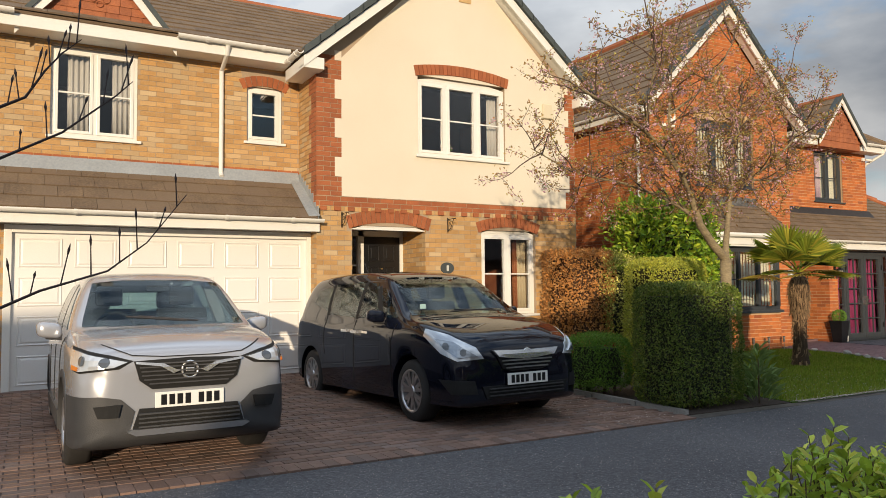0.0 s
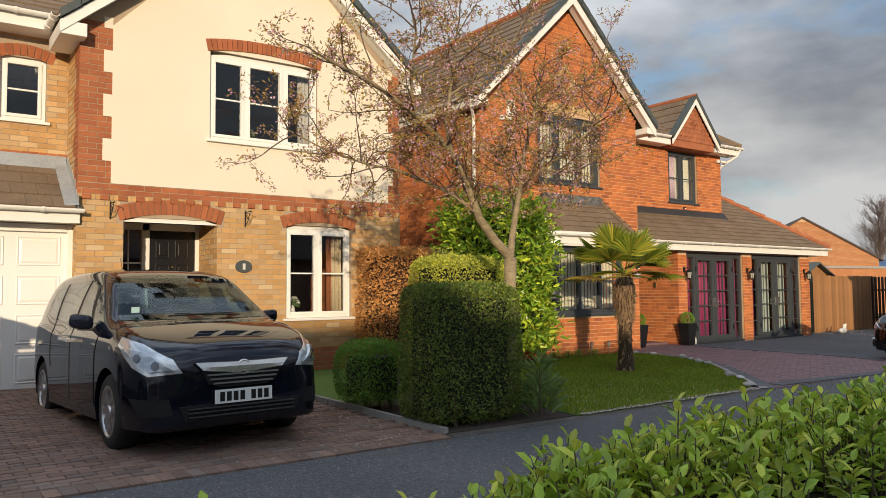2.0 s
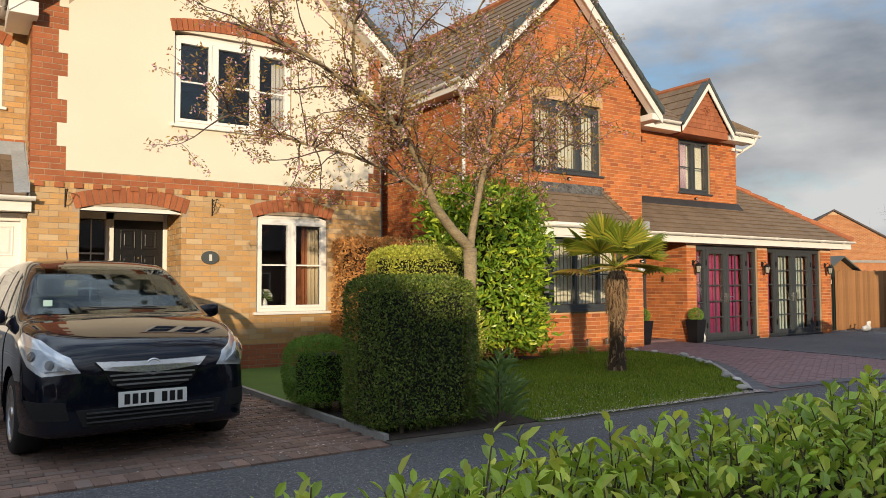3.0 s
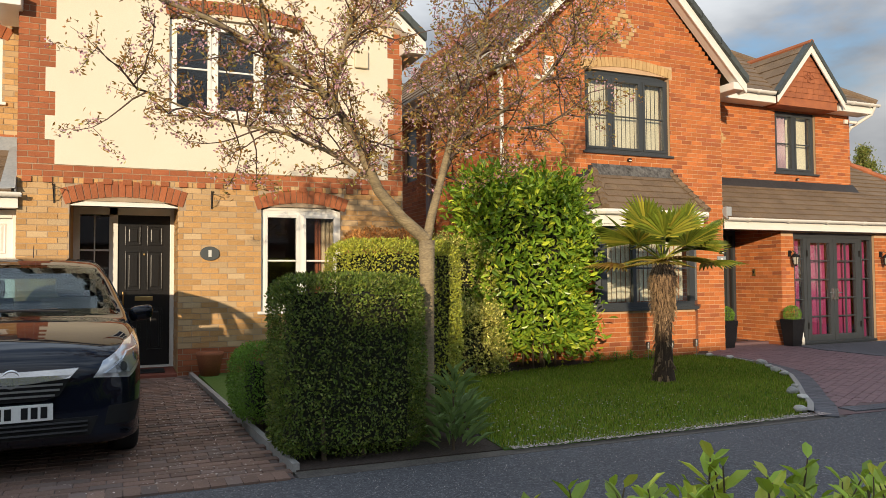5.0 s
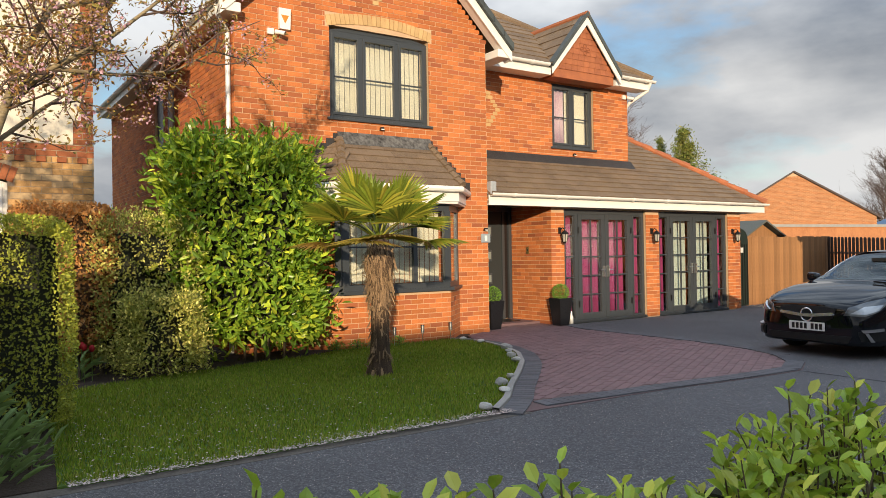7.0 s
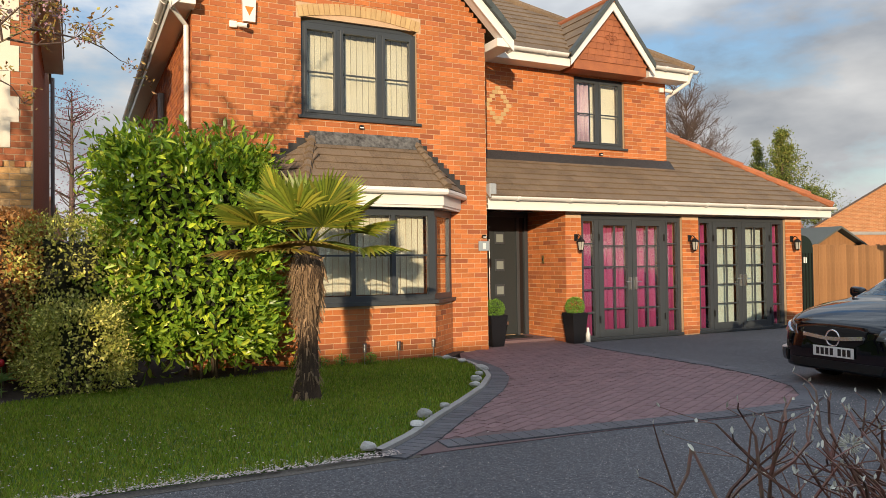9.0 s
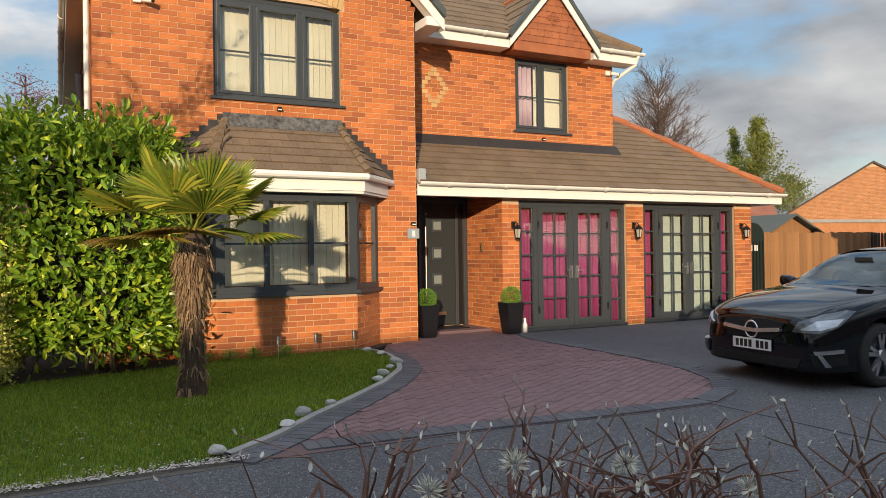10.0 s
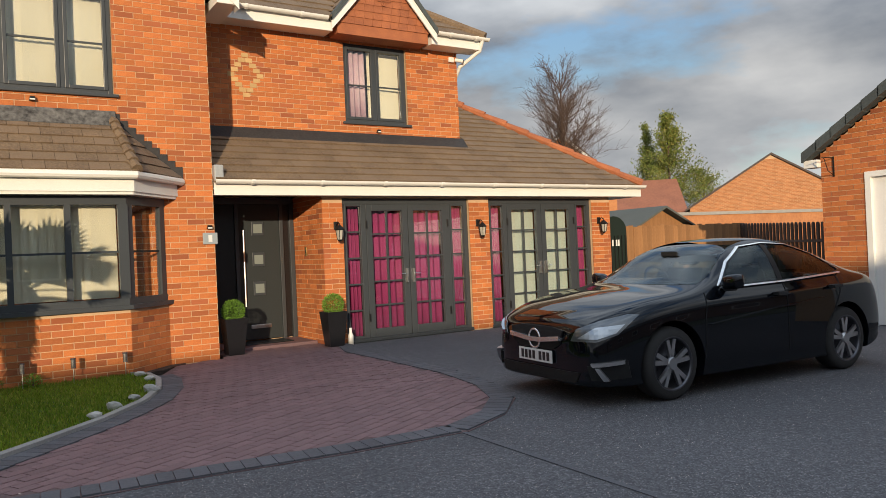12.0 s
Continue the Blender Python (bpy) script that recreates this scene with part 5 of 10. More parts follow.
for A, B, T in ((eaves[1], eaves[0], t0), (eaves[2], eaves[3], t1)):
    A, B, T = Vector(A), Vector(B), Vector(T)
    al = (B - A).normalized()
    rel = T - A
    up_ = rel - al * rel.dot(al)
    hh, t_u, ll = up_.length, rel.dot(al), (B - A).length
    roof_tiles("roof_tiles", tuple(A + Vector((0, 0, 0.005))), al, up_, ll, hh, TILE, bay, w=0.2, h=0.165, keep=lambda u, v, hh=hh, t_u=t_u, ll=ll: t_u * v / hh < u < ll + (t_u - ll) * v / hh)
    bm = bmesh.new()
    for i in range(7):
        tube(bm, [A.lerp(T, i / 7) + Vector((0, 0, 0.03)), A.lerp(T, (i + 1.1) / 7) + Vector((0, 0, 0.012))], [0.07, 0.055], 7)
    part("hip_tiles", bm, TILE, bay)
    bm = bmesh.new()
    for i in range(9):
        c0, c1 = B.lerp(T, i / 9), B.lerp(T, (i + 1) / 9)
        box(bm, min(c0.x, c1.x), max(c0.x, c1.x), G - 0.02, G - 0.008, c0.z, c1.z + 0.08)
    part("stepped_flashing", bm, DARK_LEAD, bay, "ragged dark mortar where roof meets wall")
part("apron_flashing", prismed([(12.74, G - 0.02, 3.26), (12.74, G - 0.008, 3.26), (12.74, G - 0.008, 3.10), (12.74, G - 0.13, 3.06)], (1.66, 0, 0)), WEATHERED, bay, "weathered dark flashing")

# main roof, hipped at the far end, and gable roof
pit = 0.70
ez, ey0, ey1, ex = 5.06, 10.68, 17.0, 20.62
ym, zm = (ey0 + ey1) / 2, 5.06 + 0.70 * (17.0 - 10.68) / 2
hx = ex - (ym - ey0)
part("roof_deck", prismed([(RM, ey0, ez), (17.75, ey0, ez), (18.63, 12.05, ez + pit * (12.05 - ey0)), (19.51, ey0, ez), (ex, ey0, ez), (hx, ym, zm), (RM, ym, zm)], (0, 0, -0.04)), TILE, red_house)
part("roof_deck", prismed([(ex, ey0, ez), (ex, ey1, ez), (hx, ym, zm)], (0, 0, -0.04)), TILE, red_house)
part("roof_deck", prismed([(RM, ey1, ez), (ex, ey1, ez), (hx, ym, zm), (RM, ym, zm)], (0, 0, -0.04)), TILE, red_house)
sl = math.hypot(1, pit)
roof_tiles("roof_tiles", (RM + 1.0, ey0 - 0.02, ez), (1, 0, 0), (0, 1, pit), ex - RM - 1, (ym - ey0) * sl, TILE, red_house, keep=lambda u, v: RM + 1 + u + v / sl < ex and v / sl > (1.06 - 1.2 * abs(RM + 1 + u - 18.63)) / 0.7)
part("ridge_tiles", tubed([(RM, ym, zm), (hx, ym, zm)], 0.10, 8), CLAY, red_house)
part("hip_tiles", tubed([(ex, ey0, ez + 0.03), (hx, ym, zm + 0.03)], 0.09, 8), TILE, red_house)
rg = (RA + 0.12 - 4.92) / 2.52
for sgn in (-1, 1):
    xe, ze, top = RM + sgn * 2.52, 4.92, RA + 0.12
    part("gable_roof_deck", prismed([(xe, 9.76, ze), (RM, 9.76, top), (RM, 19.2, top), (xe, 19.2, ze)], (0, 0, -0.05)), TILE, red_house)
    roof_tiles("roof_tiles", (xe, 9.76, ze + 0.005), (0, 1, 0), (-sgn, 0, rg), 9.4 if sgn < 0 else 3.6, math.hypot(2.52, top - ze), TILE, red_house)
    bm = bmesh.new()
    A, B = Vector((xe, 9.70, ze)), Vector((RM, 9.70, top))
    for i in range(12):
        a, b = A.lerp(B, i / 12), A.lerp(B, min(1, (i + 1.04) / 12))
        prism(bm, [a + Vector((0, 0, 0.06)), b + Vector((0, 0, 0.045)), b + Vector((0, 0, -0.08)), a + Vector((0, 0, -0.06))], (0, 0.17, 0))
    part("verge_tiles", bm, SLATE, red_house)
    part("barge_board", prismed([A + Vector((0, 0.06, -0.08)), B + Vector((0, 0.06, -0.08)), B + Vector((0, 0.06, -0.28)), A + Vector((0, 0.06, -0.25))], (0, 0.025, 0)), UPVC, red_house)
    part("verge_soffit", prismed([A + Vector((0, 0.085, -0.22)), B + Vector((0, 0.085, -0.24)), B + Vector((0, 0.085, -0.255)), A + Vector((0, 0.085, -0.235))], (0, 0.185, 0)), UPVC, red_house)
    part("eave_box", boxed(min(xe, xe - sgn * 0.29), max(xe, xe - sgn * 0.29), 9.78, 10.7 if sgn > 0 else 19.0, ze - 0.19, ze - 0.056, bevel=0.012), UPVC, red_house)
part("ridge_tiles", tubed([(RM, 9.72, RA + 0.13), (RM, 19.2, RA + 0.13)], 0.10, 8), CLAY, red_house)
gutter(red_house, (RM - 2.56, 9.80, 4.90), (RM - 2.56, 19.0, 4.90), UPVC, out=(-1, 0, 0))
part("eaves_box", boxed(RX1 + 0.10, 17.72, 10.72, R - 0.001, 4.86, 5.03, bevel=0.008), UPVC, red_house)
part("eaves_box", boxed(19.54, 20.55, 10.72, R - 0.001, 4.86, 5.03, bevel=0.008), UPVC, red_house)
gutter(red_house, (15.9, 10.66, 5.06), (17.62, 10.66, 5.06), UPVC, "white plastic gutter")
gutter(red_house, (19.62, 10.66, 5.06), (20.68, 10.66, 5.06), UPVC, "white plastic gutter")
downpipe(red_house, [(20.55, 10.66, 5.02), (20.55, 10.75, 4.86), (20.32, R, 4.62), (20.32, R + 0.2, 4.4), (20.32, R + 0.2, 3.5)], UPVC)
downpipe(red_house, [(10.9, 9.95, 4.86), (10.95, 9.98, 4.70), (RX0 - 0.06, G + 0.10, 4.55), (RX0 - 0.06, G + 0.10, 0.05)], UPVC)
part("soil_pipe", tubed([(RX0 - 0.07, 13.2, 0.1), (RX0 - 0.07, 13.2, 4.3)], 0.055, 10), plain("grey_plastic", (0.30, 0.31, 0.32, 1), 0.5), red_house)
small_gable(red_house, 18.63, 0.86, 5.02, 6.02, 10.70, R, 12.6, 10.75)
part("tile_course", boxed(17.80, 19.46, 10.715, R - 0.001, 4.84, 5.018, bevel=0.006), CLAY, red_house)
part("flank_wall", boxed(20.0, 20.25, R + 0.28, 17.0, 2.3, 5.0), RED, red_house)
part("back_wall", boxed(RX0, 20.25, 16.8, 17.0, 0.0, 5.0), RED, red_house)
part("garage_end_wall", prismed([(20.25, 16.8, 0.0), (23.0, 16.8, 0.0), (23.0, 16.8, 2.36), (20.32, 16.8, 4.75), (20.25, 16.8, 4.75)], (0, 0.2, 0)), RED, red_house)
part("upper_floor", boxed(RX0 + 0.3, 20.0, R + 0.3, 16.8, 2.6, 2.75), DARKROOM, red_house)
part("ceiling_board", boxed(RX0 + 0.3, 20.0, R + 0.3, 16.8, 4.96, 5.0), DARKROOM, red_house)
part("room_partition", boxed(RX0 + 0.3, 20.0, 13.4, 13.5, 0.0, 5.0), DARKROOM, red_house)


# ---- cars ----
from mathutils.bvhtree import BVHTree

TYRE = surface("tyre_rubber", (0.018, 0.018, 0.018, 1), (0.03, 0.028, 0.026, 1), 0.85, coarse=6, fine=80, bump=0.3)
ALLOY = plain("alloy", (0.55, 0.55, 0.56, 1), 0.32, 0.9)
DARK_ALLOY = plain("dark_alloy", (0.10, 0.10, 0.11, 1), 0.3, 0.8)
CHROME = plain("chrome", (0.80, 0.80, 0.80, 1), 0.22, 0.8)
CLADDING = surface("black_cladding", (0.035, 0.036, 0.038, 1), (0.05, 0.05, 0.052, 1), 0.6, coarse=4, fine=120, bump=0.2)
CAR_GLASS = glazing("car_glass", (0.62, 0.72, 0.74, 1), 1.42)
CABIN = surface("cabin_cloth", (0.022, 0.023, 0.026, 1), (0.04, 0.04, 0.043, 1), 0.9, coarse=5, fine=200, bump=0.2)
LAMP_GLASS = plain("lamp_glass", (0.66, 0.69, 0.72, 1), 0.10, 0.45, coat=1.0)
LAMP_FACET = plain("lamp_facet", (0.42, 0.46, 0.50, 1), 0.18, 0.6, coat=1.0)
LAMP_DARK = plain("lamp_inner", (0.12, 0.13, 0.14, 1), 0.15, 0.5, coat=1.0)
PLATE = plain("plate_white", (0.80, 0.80, 0.76, 1), 0.4)
AMBER = plain("amber_lens", (0.60, 0.18, 0.02, 1), 0.2)
RED_LENS = plain("red_lens", (0.35, 0.015, 0.015, 1), 0.15, coat=1.0)
SEAM = plain("panel_gap", (0.006, 0.006, 0.006, 1), 0.8)
SILVER = surface("silver_paint", (0.43, 0.445, 0.48, 1), (0.40, 0.415, 0.45, 1), 0.24, 0.35, coarse=0.8, fine=300, bump=0.0, coat=0.8)
NAVY = surface("black_blue_paint", (0.006, 0.008, 0.016, 1), (0.005, 0.006, 0.012, 1), -0.04, 0.0, coarse=0.8, fine=300, bump=0.0, spec=0.5)
JET = surface("black_paint_car", (0.004, 0.005, 0.008, 1), (0.003, 0.004, 0.006, 1), -0.04, 0.0, coarse=0.8, fine=300, bump=0.0, spec=0.5)


def spline(vals, s):
    i = min(int(s), len(vals) - 2)
    t = s - i
    a, b = vals[i], vals[i + 1]
    p, q = vals[max(i - 1, 0)], vals[min(i + 2, len(vals) - 1)]
    return 0.5 * (2 * b * t ** 3 * 0 + (2 * a) + (b - p) * t + (2 * p - 5 * a + 4 * b - q) * t * t + (3 * a - p - 3 * b + q) * t ** 3)


def car_body(stations, wb, wheel_r, paint, parent, label, screen, sides, cabin, rear=None, slim=1.0, oval=1.0):
    """Lofted shell. Each station: x, half width, bottom, shoulder height, shoulder half width, roof half width, top height."""
    cols = list(zip(*stations))
    ns, nt = 84, 44
    rings, bm = [], bmesh.new()
    for i in range(ns + 1):
        s = (len(stations) - 1) * i / ns
        x, w, zb, zs, ws, wr, zt = (spline(c, s) for c in cols)
        w, ws = w * slim, ws * slim
        zm = zb + (zs - zb) * 0.48
        ys = [0, w * 0.88, w * 0.985, w, (w + ws) / 2 + 0.012, ws, (ws + wr) / 2 + 0.018, wr, wr * 0.72, wr * 0.36, 0]
        zz = [zb, zb, zb + 0.09, zm, zs - 0.10, zs, (zs + zt) / 2, zt - 0.055 * min(1, (zt - zs) / 0.2), zt - 0.012, zt, zt + 0.004]
        half = [(spline(ys, t), spline(zz, t)) for t in (10 * k / nt for k in range(nt + 1))]
        ring = [bm.verts.new((x, max(y, 0), z)) for y, z in half] + [bm.verts.new((x, -max(y, 0), z)) for y, z in reversed(half[1:-1])]
        rings.append(ring)
    n = len(rings[0])
    for a, b in zip(rings, rings[1:]):
        for k in range(n):
            bm.faces.new((a[k], a[(k + 1) % n], b[(k + 1) % n], b[k]))
    bm.faces.new(rings[0])
    bm.faces.new(list(reversed(rings[-1])))
    tree = BVHTree.FromBMesh(bm)
    body = part("body", bm, paint, parent, label, smooth=True)
    shell = body.data.copy()
    wells = bmesh.new()
    for wx in (0.0, -wb):
        for sy in (-1, 1):
            tube(wells, [(wx, sy * 0.50, wheel_r), (wx, sy * 1.3, wheel_r)], wheel_r + 0.055, 36)
    for v in wells.verts:
        wx = 0.0 if v.co.x > -wb / 2 else -wb
        v.co.x = wx + (v.co.x - wx) * oval
    (x0, x1, z0), (x2, x3, z1), w0, w1 = cabin
    hollow = bmesh.new()
    for x, y, z in ((x0, w0, z0), (x1, w0, z0), (x0, w0, z0 - 0.4), (x1, w0, z0 - 0.4), (x2, w1, z1), (x3, w1, z1)):
        hollow.verts.new((x, y, z))
        hollow.verts.new((x, -y, z))
    bmesh.ops.convex_hull(hollow, input=hollow.verts[:])
    bmesh.ops.recalc_face_normals(hollow, faces=hollow.faces[:])
    panes = bmesh.new()
    prism(panes, [(-1.0, y, z) for y, z in screen], (1.15, 0, 0))
    if rear:
        prism(panes, [(-4.0, y, z) for y, z in rear], (1.9, 0, 0))
    for poly in sides:
        for sy in (-1, 1):
            prism(panes, [(x, sy * 0.42, z) for x, z in poly], (0, sy * 0.9, 0))
    bmesh.ops.recalc_face_normals(panes, faces=panes.faces[:])
    carve(body, [wells, hollow, panes], "DIFFERENCE")
    body.data.materials.clear()
    body.data.materials.append(paint)
    return body, tree, shell


def carve(ob, cutters, how):
    made = []
    for bm in cutters:
        c = part("cutter", bm, SEAM)
        made.append(c)
        mod = ob.modifiers.new("carve", "BOOLEAN")
        mod.operation, mod.solver, mod.object, mod.use_self = how, "EXACT", c, True
    dg = bpy.context.evaluated_depsgraph_get()
    dg.update()
    me = bpy.data.meshes.new_from_object(ob.evaluated_get(dg))
    ob.modifiers.clear()
    ob.data = me
    me.polygons.foreach_set("use_smooth", [True] * len(me.polygons))
    me.set_sharp_from_angle(angle=radians(38))
    for c in made:
        bpy.data.objects.remove(c)


def inlay(name, shell, cutter, material, parent, proud=0.005, label=""):
    """A piece of the body's skin, a little proud of it, cut out by a solid."""
    bm = bmesh.new()
    bm.from_mesh(shell)
    bm.normal_update()
    for v in bm.verts:
        v.co += v.normal * proud
    ob = part(name, bm, material, parent, label, smooth=True)
    carve(ob, [cutter], "INTERSECT")
    ob.data.materials.clear()
    ob.data.materials.append(material)
    return ob


def seen_from(points, azimuth, s):
    """Points (x, y, z) of the left side as (across, up) for the azimuth."""
    a = radians(azimuth)
    return flip([(-x * math.sin(a) + y * math.cos(a), z) for x, y, z in points], s)


def wedge(points, azimuth, s, far=1.5, near=0.55):
    a = radians(azimuth * s)
    d, u = Vector((math.cos(a), math.sin(a), 0)), Vector((-math.sin(a), math.cos(a), 0))
    bm = bmesh.new()
    prism(bm, [d * near + u * p + Vector((0, 0, q)) for p, q in seen_from(points, azimuth, s)], d * (far - near))
    bmesh.ops.recalc_face_normals(bm, faces=bm.faces[:])
    return bm


def cabin_fit(car, seats, dash, wheel_at, belt):
    """Seats, dashboard and steering wheel."""
    for x, y, w, h in seats:
        seat = part("seat", prismed([(x + 0.42, y - w / 2, belt - 0.42), (x + 0.42, y - w / 2, belt - 0.30), (x + 0.02, y - w / 2, belt - 0.32), (x - 0.12, y - w / 2, belt + h - 0.30), (x - 0.24, y - w / 2, belt + h - 0.31), (x - 0.14, y - w / 2, belt - 0.45)], (0, w, 0)), CABIN, car, "dark cloth car seat")
        for hy in ((0,) if w < 0.7 else (-0.38, 0.38)):
            part("headrest", boxed(x - 0.24, x - 0.14, y + hy - 0.13, y + hy + 0.13, belt + h - 0.27, belt + h - 0.08, bevel=0.04), CABIN, seat)
    x0, x1, z = dash
    part("dashboard", prismed([(x0, -0.62, z - 0.35), (x0, -0.62, z - 0.03), (x0 - 0.12, -0.62, z), (x1 + 0.06, -0.62, z), (x1, -0.62, z - 0.08), (x1 + 0.05, -0.62, z - 0.35)], (0, 1.24, 0)), CLADDING, car, "black dashboard")
    wx, wy, wz = wheel_at
    part("steering_wheel", tubed([(wx + math.sin(a) * 0.06, wy + math.cos(a) * 0.185, wz + math.sin(a) * 0.175) for a in (2 * math.pi * k / 24 for k in range(25))], 0.016, 8), CLADDING, car)


def fitted(name, poly, azimuth, tree, material, parent, offset=0.004, step=0.04, label="", smooth=True, elevation=0.0):
    """A thin piece laid on the body: the outline poly (across, up) is carried onto it along the azimuth (0: from the front, 90: from its left side)."""
    a, e = radians(azimuth), radians(elevation)
    d = Vector((math.cos(a) * math.cos(e), math.sin(a) * math.cos(e), math.sin(e)))
    u = Vector((-math.sin(a), math.cos(a), 0))
    w = d.cross(u)
    bm = bmesh.new()
    bm.faces.new([bm.verts.new((p, q, 0)) for p, q in poly])
    for ax in (0, 1):
        vals = [p[ax] for p in poly]
        c = min(vals) + step
        nrm = (1, 0, 0) if ax == 0 else (0, 1, 0)
        while c < max(vals) - 0.002:
            bmesh.ops.bisect_plane(bm, geom=bm.verts[:] + bm.edges[:] + bm.faces[:], plane_co=Vector(nrm) * c, plane_no=nrm)
            c += step
    places = {}
    for v in bm.verts:
        o = u * v.co.x + w * v.co.y + d * 6.0
        hit, nrm, _, _ = tree.ray_cast(o, -d)
        if hit is None:
            places[v] = None
            continue
        places[v] = (hit, max(0.3, abs(nrm.dot(d))))
    bad = [v for v, p in places.items() if p is None]
    lift = {}
    for v, p in places.items():
        if p is not None:
            v.co = p[0] - d * 0.008
            lift[tuple(round(c, 5) for c in v.co)] = 0.008 + offset / p[1]
    if bad:
        bmesh.ops.delete(bm, geom=bad, context="VERTS")
    r = bmesh.ops.extrude_face_region(bm, geom=bm.faces[:])
    for v in [g for g in r["geom"] if isinstance(g, bmesh.types.BMVert)]:
        v.co += d * lift.get(tuple(round(c, 5) for c in v.co), 0.012)
    return part(name, bm, material, parent, label, smooth=False)


def strip(pts, width):
    """The outline of a thin line through pts."""
    out_a, out_b = [], []
    for i, p in enumerate(pts):
        q0, q1 = Vector(pts[max(i - 1, 0)]), Vector(pts[min(i + 1, len(pts) - 1)])
        t = (q1 - q0).normalized()
        nrm = Vector((-t.y, t.x)) * width / 2
        out_a.append(tuple(Vector(p) + nrm))
        out_b.append(tuple(Vector(p) - nrm))
    return out_a + out_b[::-1]


def wheel(parent, x, y, r, width, rim_r, spokes, alloy, side, barrel=None, k=1.0):
    """side: 1 when the outer face looks to +y; k evens out a later change of the car's length."""
    stretch = k
    bm = bmesh.new()
    prof = [(rim_r, -0.5), (r - 0.035, -0.5), (r - 0.008, -0.40), (r, -0.28), (r, 0.28), (r - 0.008, 0.40), (r - 0.035, 0.5), (rim_r, 0.5)]
    n = 40
    rings = [[bm.verts.new((x + stretch * math.cos(2 * math.pi * k / n) * rr, y + o * width, r + math.sin(2 * math.pi * k / n) * rr)) for k in range(n)] for rr, o in prof]
    for a, b in zip(rings, rings[1:]):
        for k in range(n):
            bm.faces.new((a[k], a[(k + 1) % n], b[(k + 1) % n], b[k]))
    w = part("wheel", bm, TYRE, parent, "black rubber tyre on an alloy wheel", smooth=True)
    bm = bmesh.new()
    prof = [(rim_r + 0.004, 0.5), (rim_r - 0.012, 0.52), (rim_r - 0.02, 0.42), (rim_r - 0.03, -0.3), (0.05, -0.32)]
    rings = [[bm.verts.new((x + stretch * math.cos(2 * math.pi * k / n) * rr, y + side * o * width, r + math.sin(2 * math.pi * k / n) * rr)) for k in range(n)] for rr, o in prof]
    for a, b in zip(rings, rings[1:]):
        for k in range(n):
            bm.faces.new((a[k], a[(k + 1) % n], b[(k + 1) % n], b[k]))
    part("rim", bm, barrel or alloy, w, smooth=True)
    part("brake_disc", tubed([(x, y, r), (x, y + side * 0.012, r)], rim_r * 0.72, 24), DARK_ALLOY, w)
    for i in range(spokes):
        a = 2 * math.pi * i / spokes + 0.3
        bm = bmesh.new()
        for da in (-0.20, 0.20):
            p = []
            for rr, hw in ((0.045, 0.020), (rim_r - 0.012, 0.021)):
                c = Vector((math.cos(a + da * (rr / rim_r)), 0, math.sin(a + da * (rr / rim_r)))) * rr
                t = Vector((-math.sin(a), 0, math.cos(a))) * hw
                c.x *= stretch
                p.append((c - t, c + t))
            base = Vector((x, y + side * width * 0.44, r))
            prism(bm, [base + p[0][0], base + p[0][1], base + p[1][1], base + p[1][0]], (0, -side * 0.03, 0))
        part("spoke", bm, alloy, w)
    part("hub_cap", tubed([(x, y + side * width * 0.40, r), (x, y + side * width * 0.50, r)], [0.062, 0.05], 18), alloy, w)
    return w


def mirror(parent, x, y, z, side, paint):
    bm = bmesh.new()
    bmesh.ops.create_uvsphere(bm, u_segments=18, v_segments=10, radius=1)
    for v in bm.verts:
        bx, by, bz = (math.copysign(abs(q) ** 0.62, q) for q in v.co)
        v.co = Vector((bx * 0.07, by * 0.105, bz * 0.068 + 0.012 * by * side))
        v.co.x = max(v.co.x, -0.07)
    bmesh.ops.translate(bm, verts=bm.verts, vec=(x, y + side * 0.055, z))
    m = part("door_mirror", bm, paint, parent, smooth=True)
    part("mirror_arm", tubed([(x, y - side * 0.05, z - 0.06), (x, y + side * 0.08, z - 0.05)], 0.028, 8), CLADDING, m)
    return m


def number_plate(parent, x, z, tilt=0.0, y=0.0):
    p = part("number_plate", boxed(x, x + 0.012, y - 0.26, y + 0.26, z - 0.056, z + 0.056, bevel=0.004), PLATE, parent, "white number plate with dark bars")
    ys = [-0.215, -0.155, -0.095, -0.035, 0.065, 0.125, 0.185]
    for q in ys:
        part("plate_bar", boxed(x + 0.012, x + 0.014, y + q - 0.002, y + q + 0.040, z - 0.038, z + 0.038), BLACK, p)
    return p


def ring_badge(parent, x, z, r):
    bm = bmesh.new()
    tube(bm, [(x, math.cos(a) * r, z + math.sin(a) * r) for a in (2 * math.pi * k / 24 for k in range(25))], 0.010, 8)
    b = part("badge", bm, CHROME, parent, "round chrome badge", smooth=True)
    part("badge_bar", boxed(x - 0.005, x + 0.008, -r * 0.55, r * 0.55, z - 0.014, z + 0.014, bevel=0.005), CHROME, b)
    return b


def both(fn):
    for s in (1, -1):
        fn(s)


def flip(poly, s):
    """The outline for the other side of the car, where across runs the other way."""
    return poly if s > 0 else [(-p, q) for p, q in poly][::-1]


def side_poly(poly):
    """Outline given as (x along the car, height) for a piece seen from its left side, where across is -x."""
    return [(-x, z) for x, z in poly]


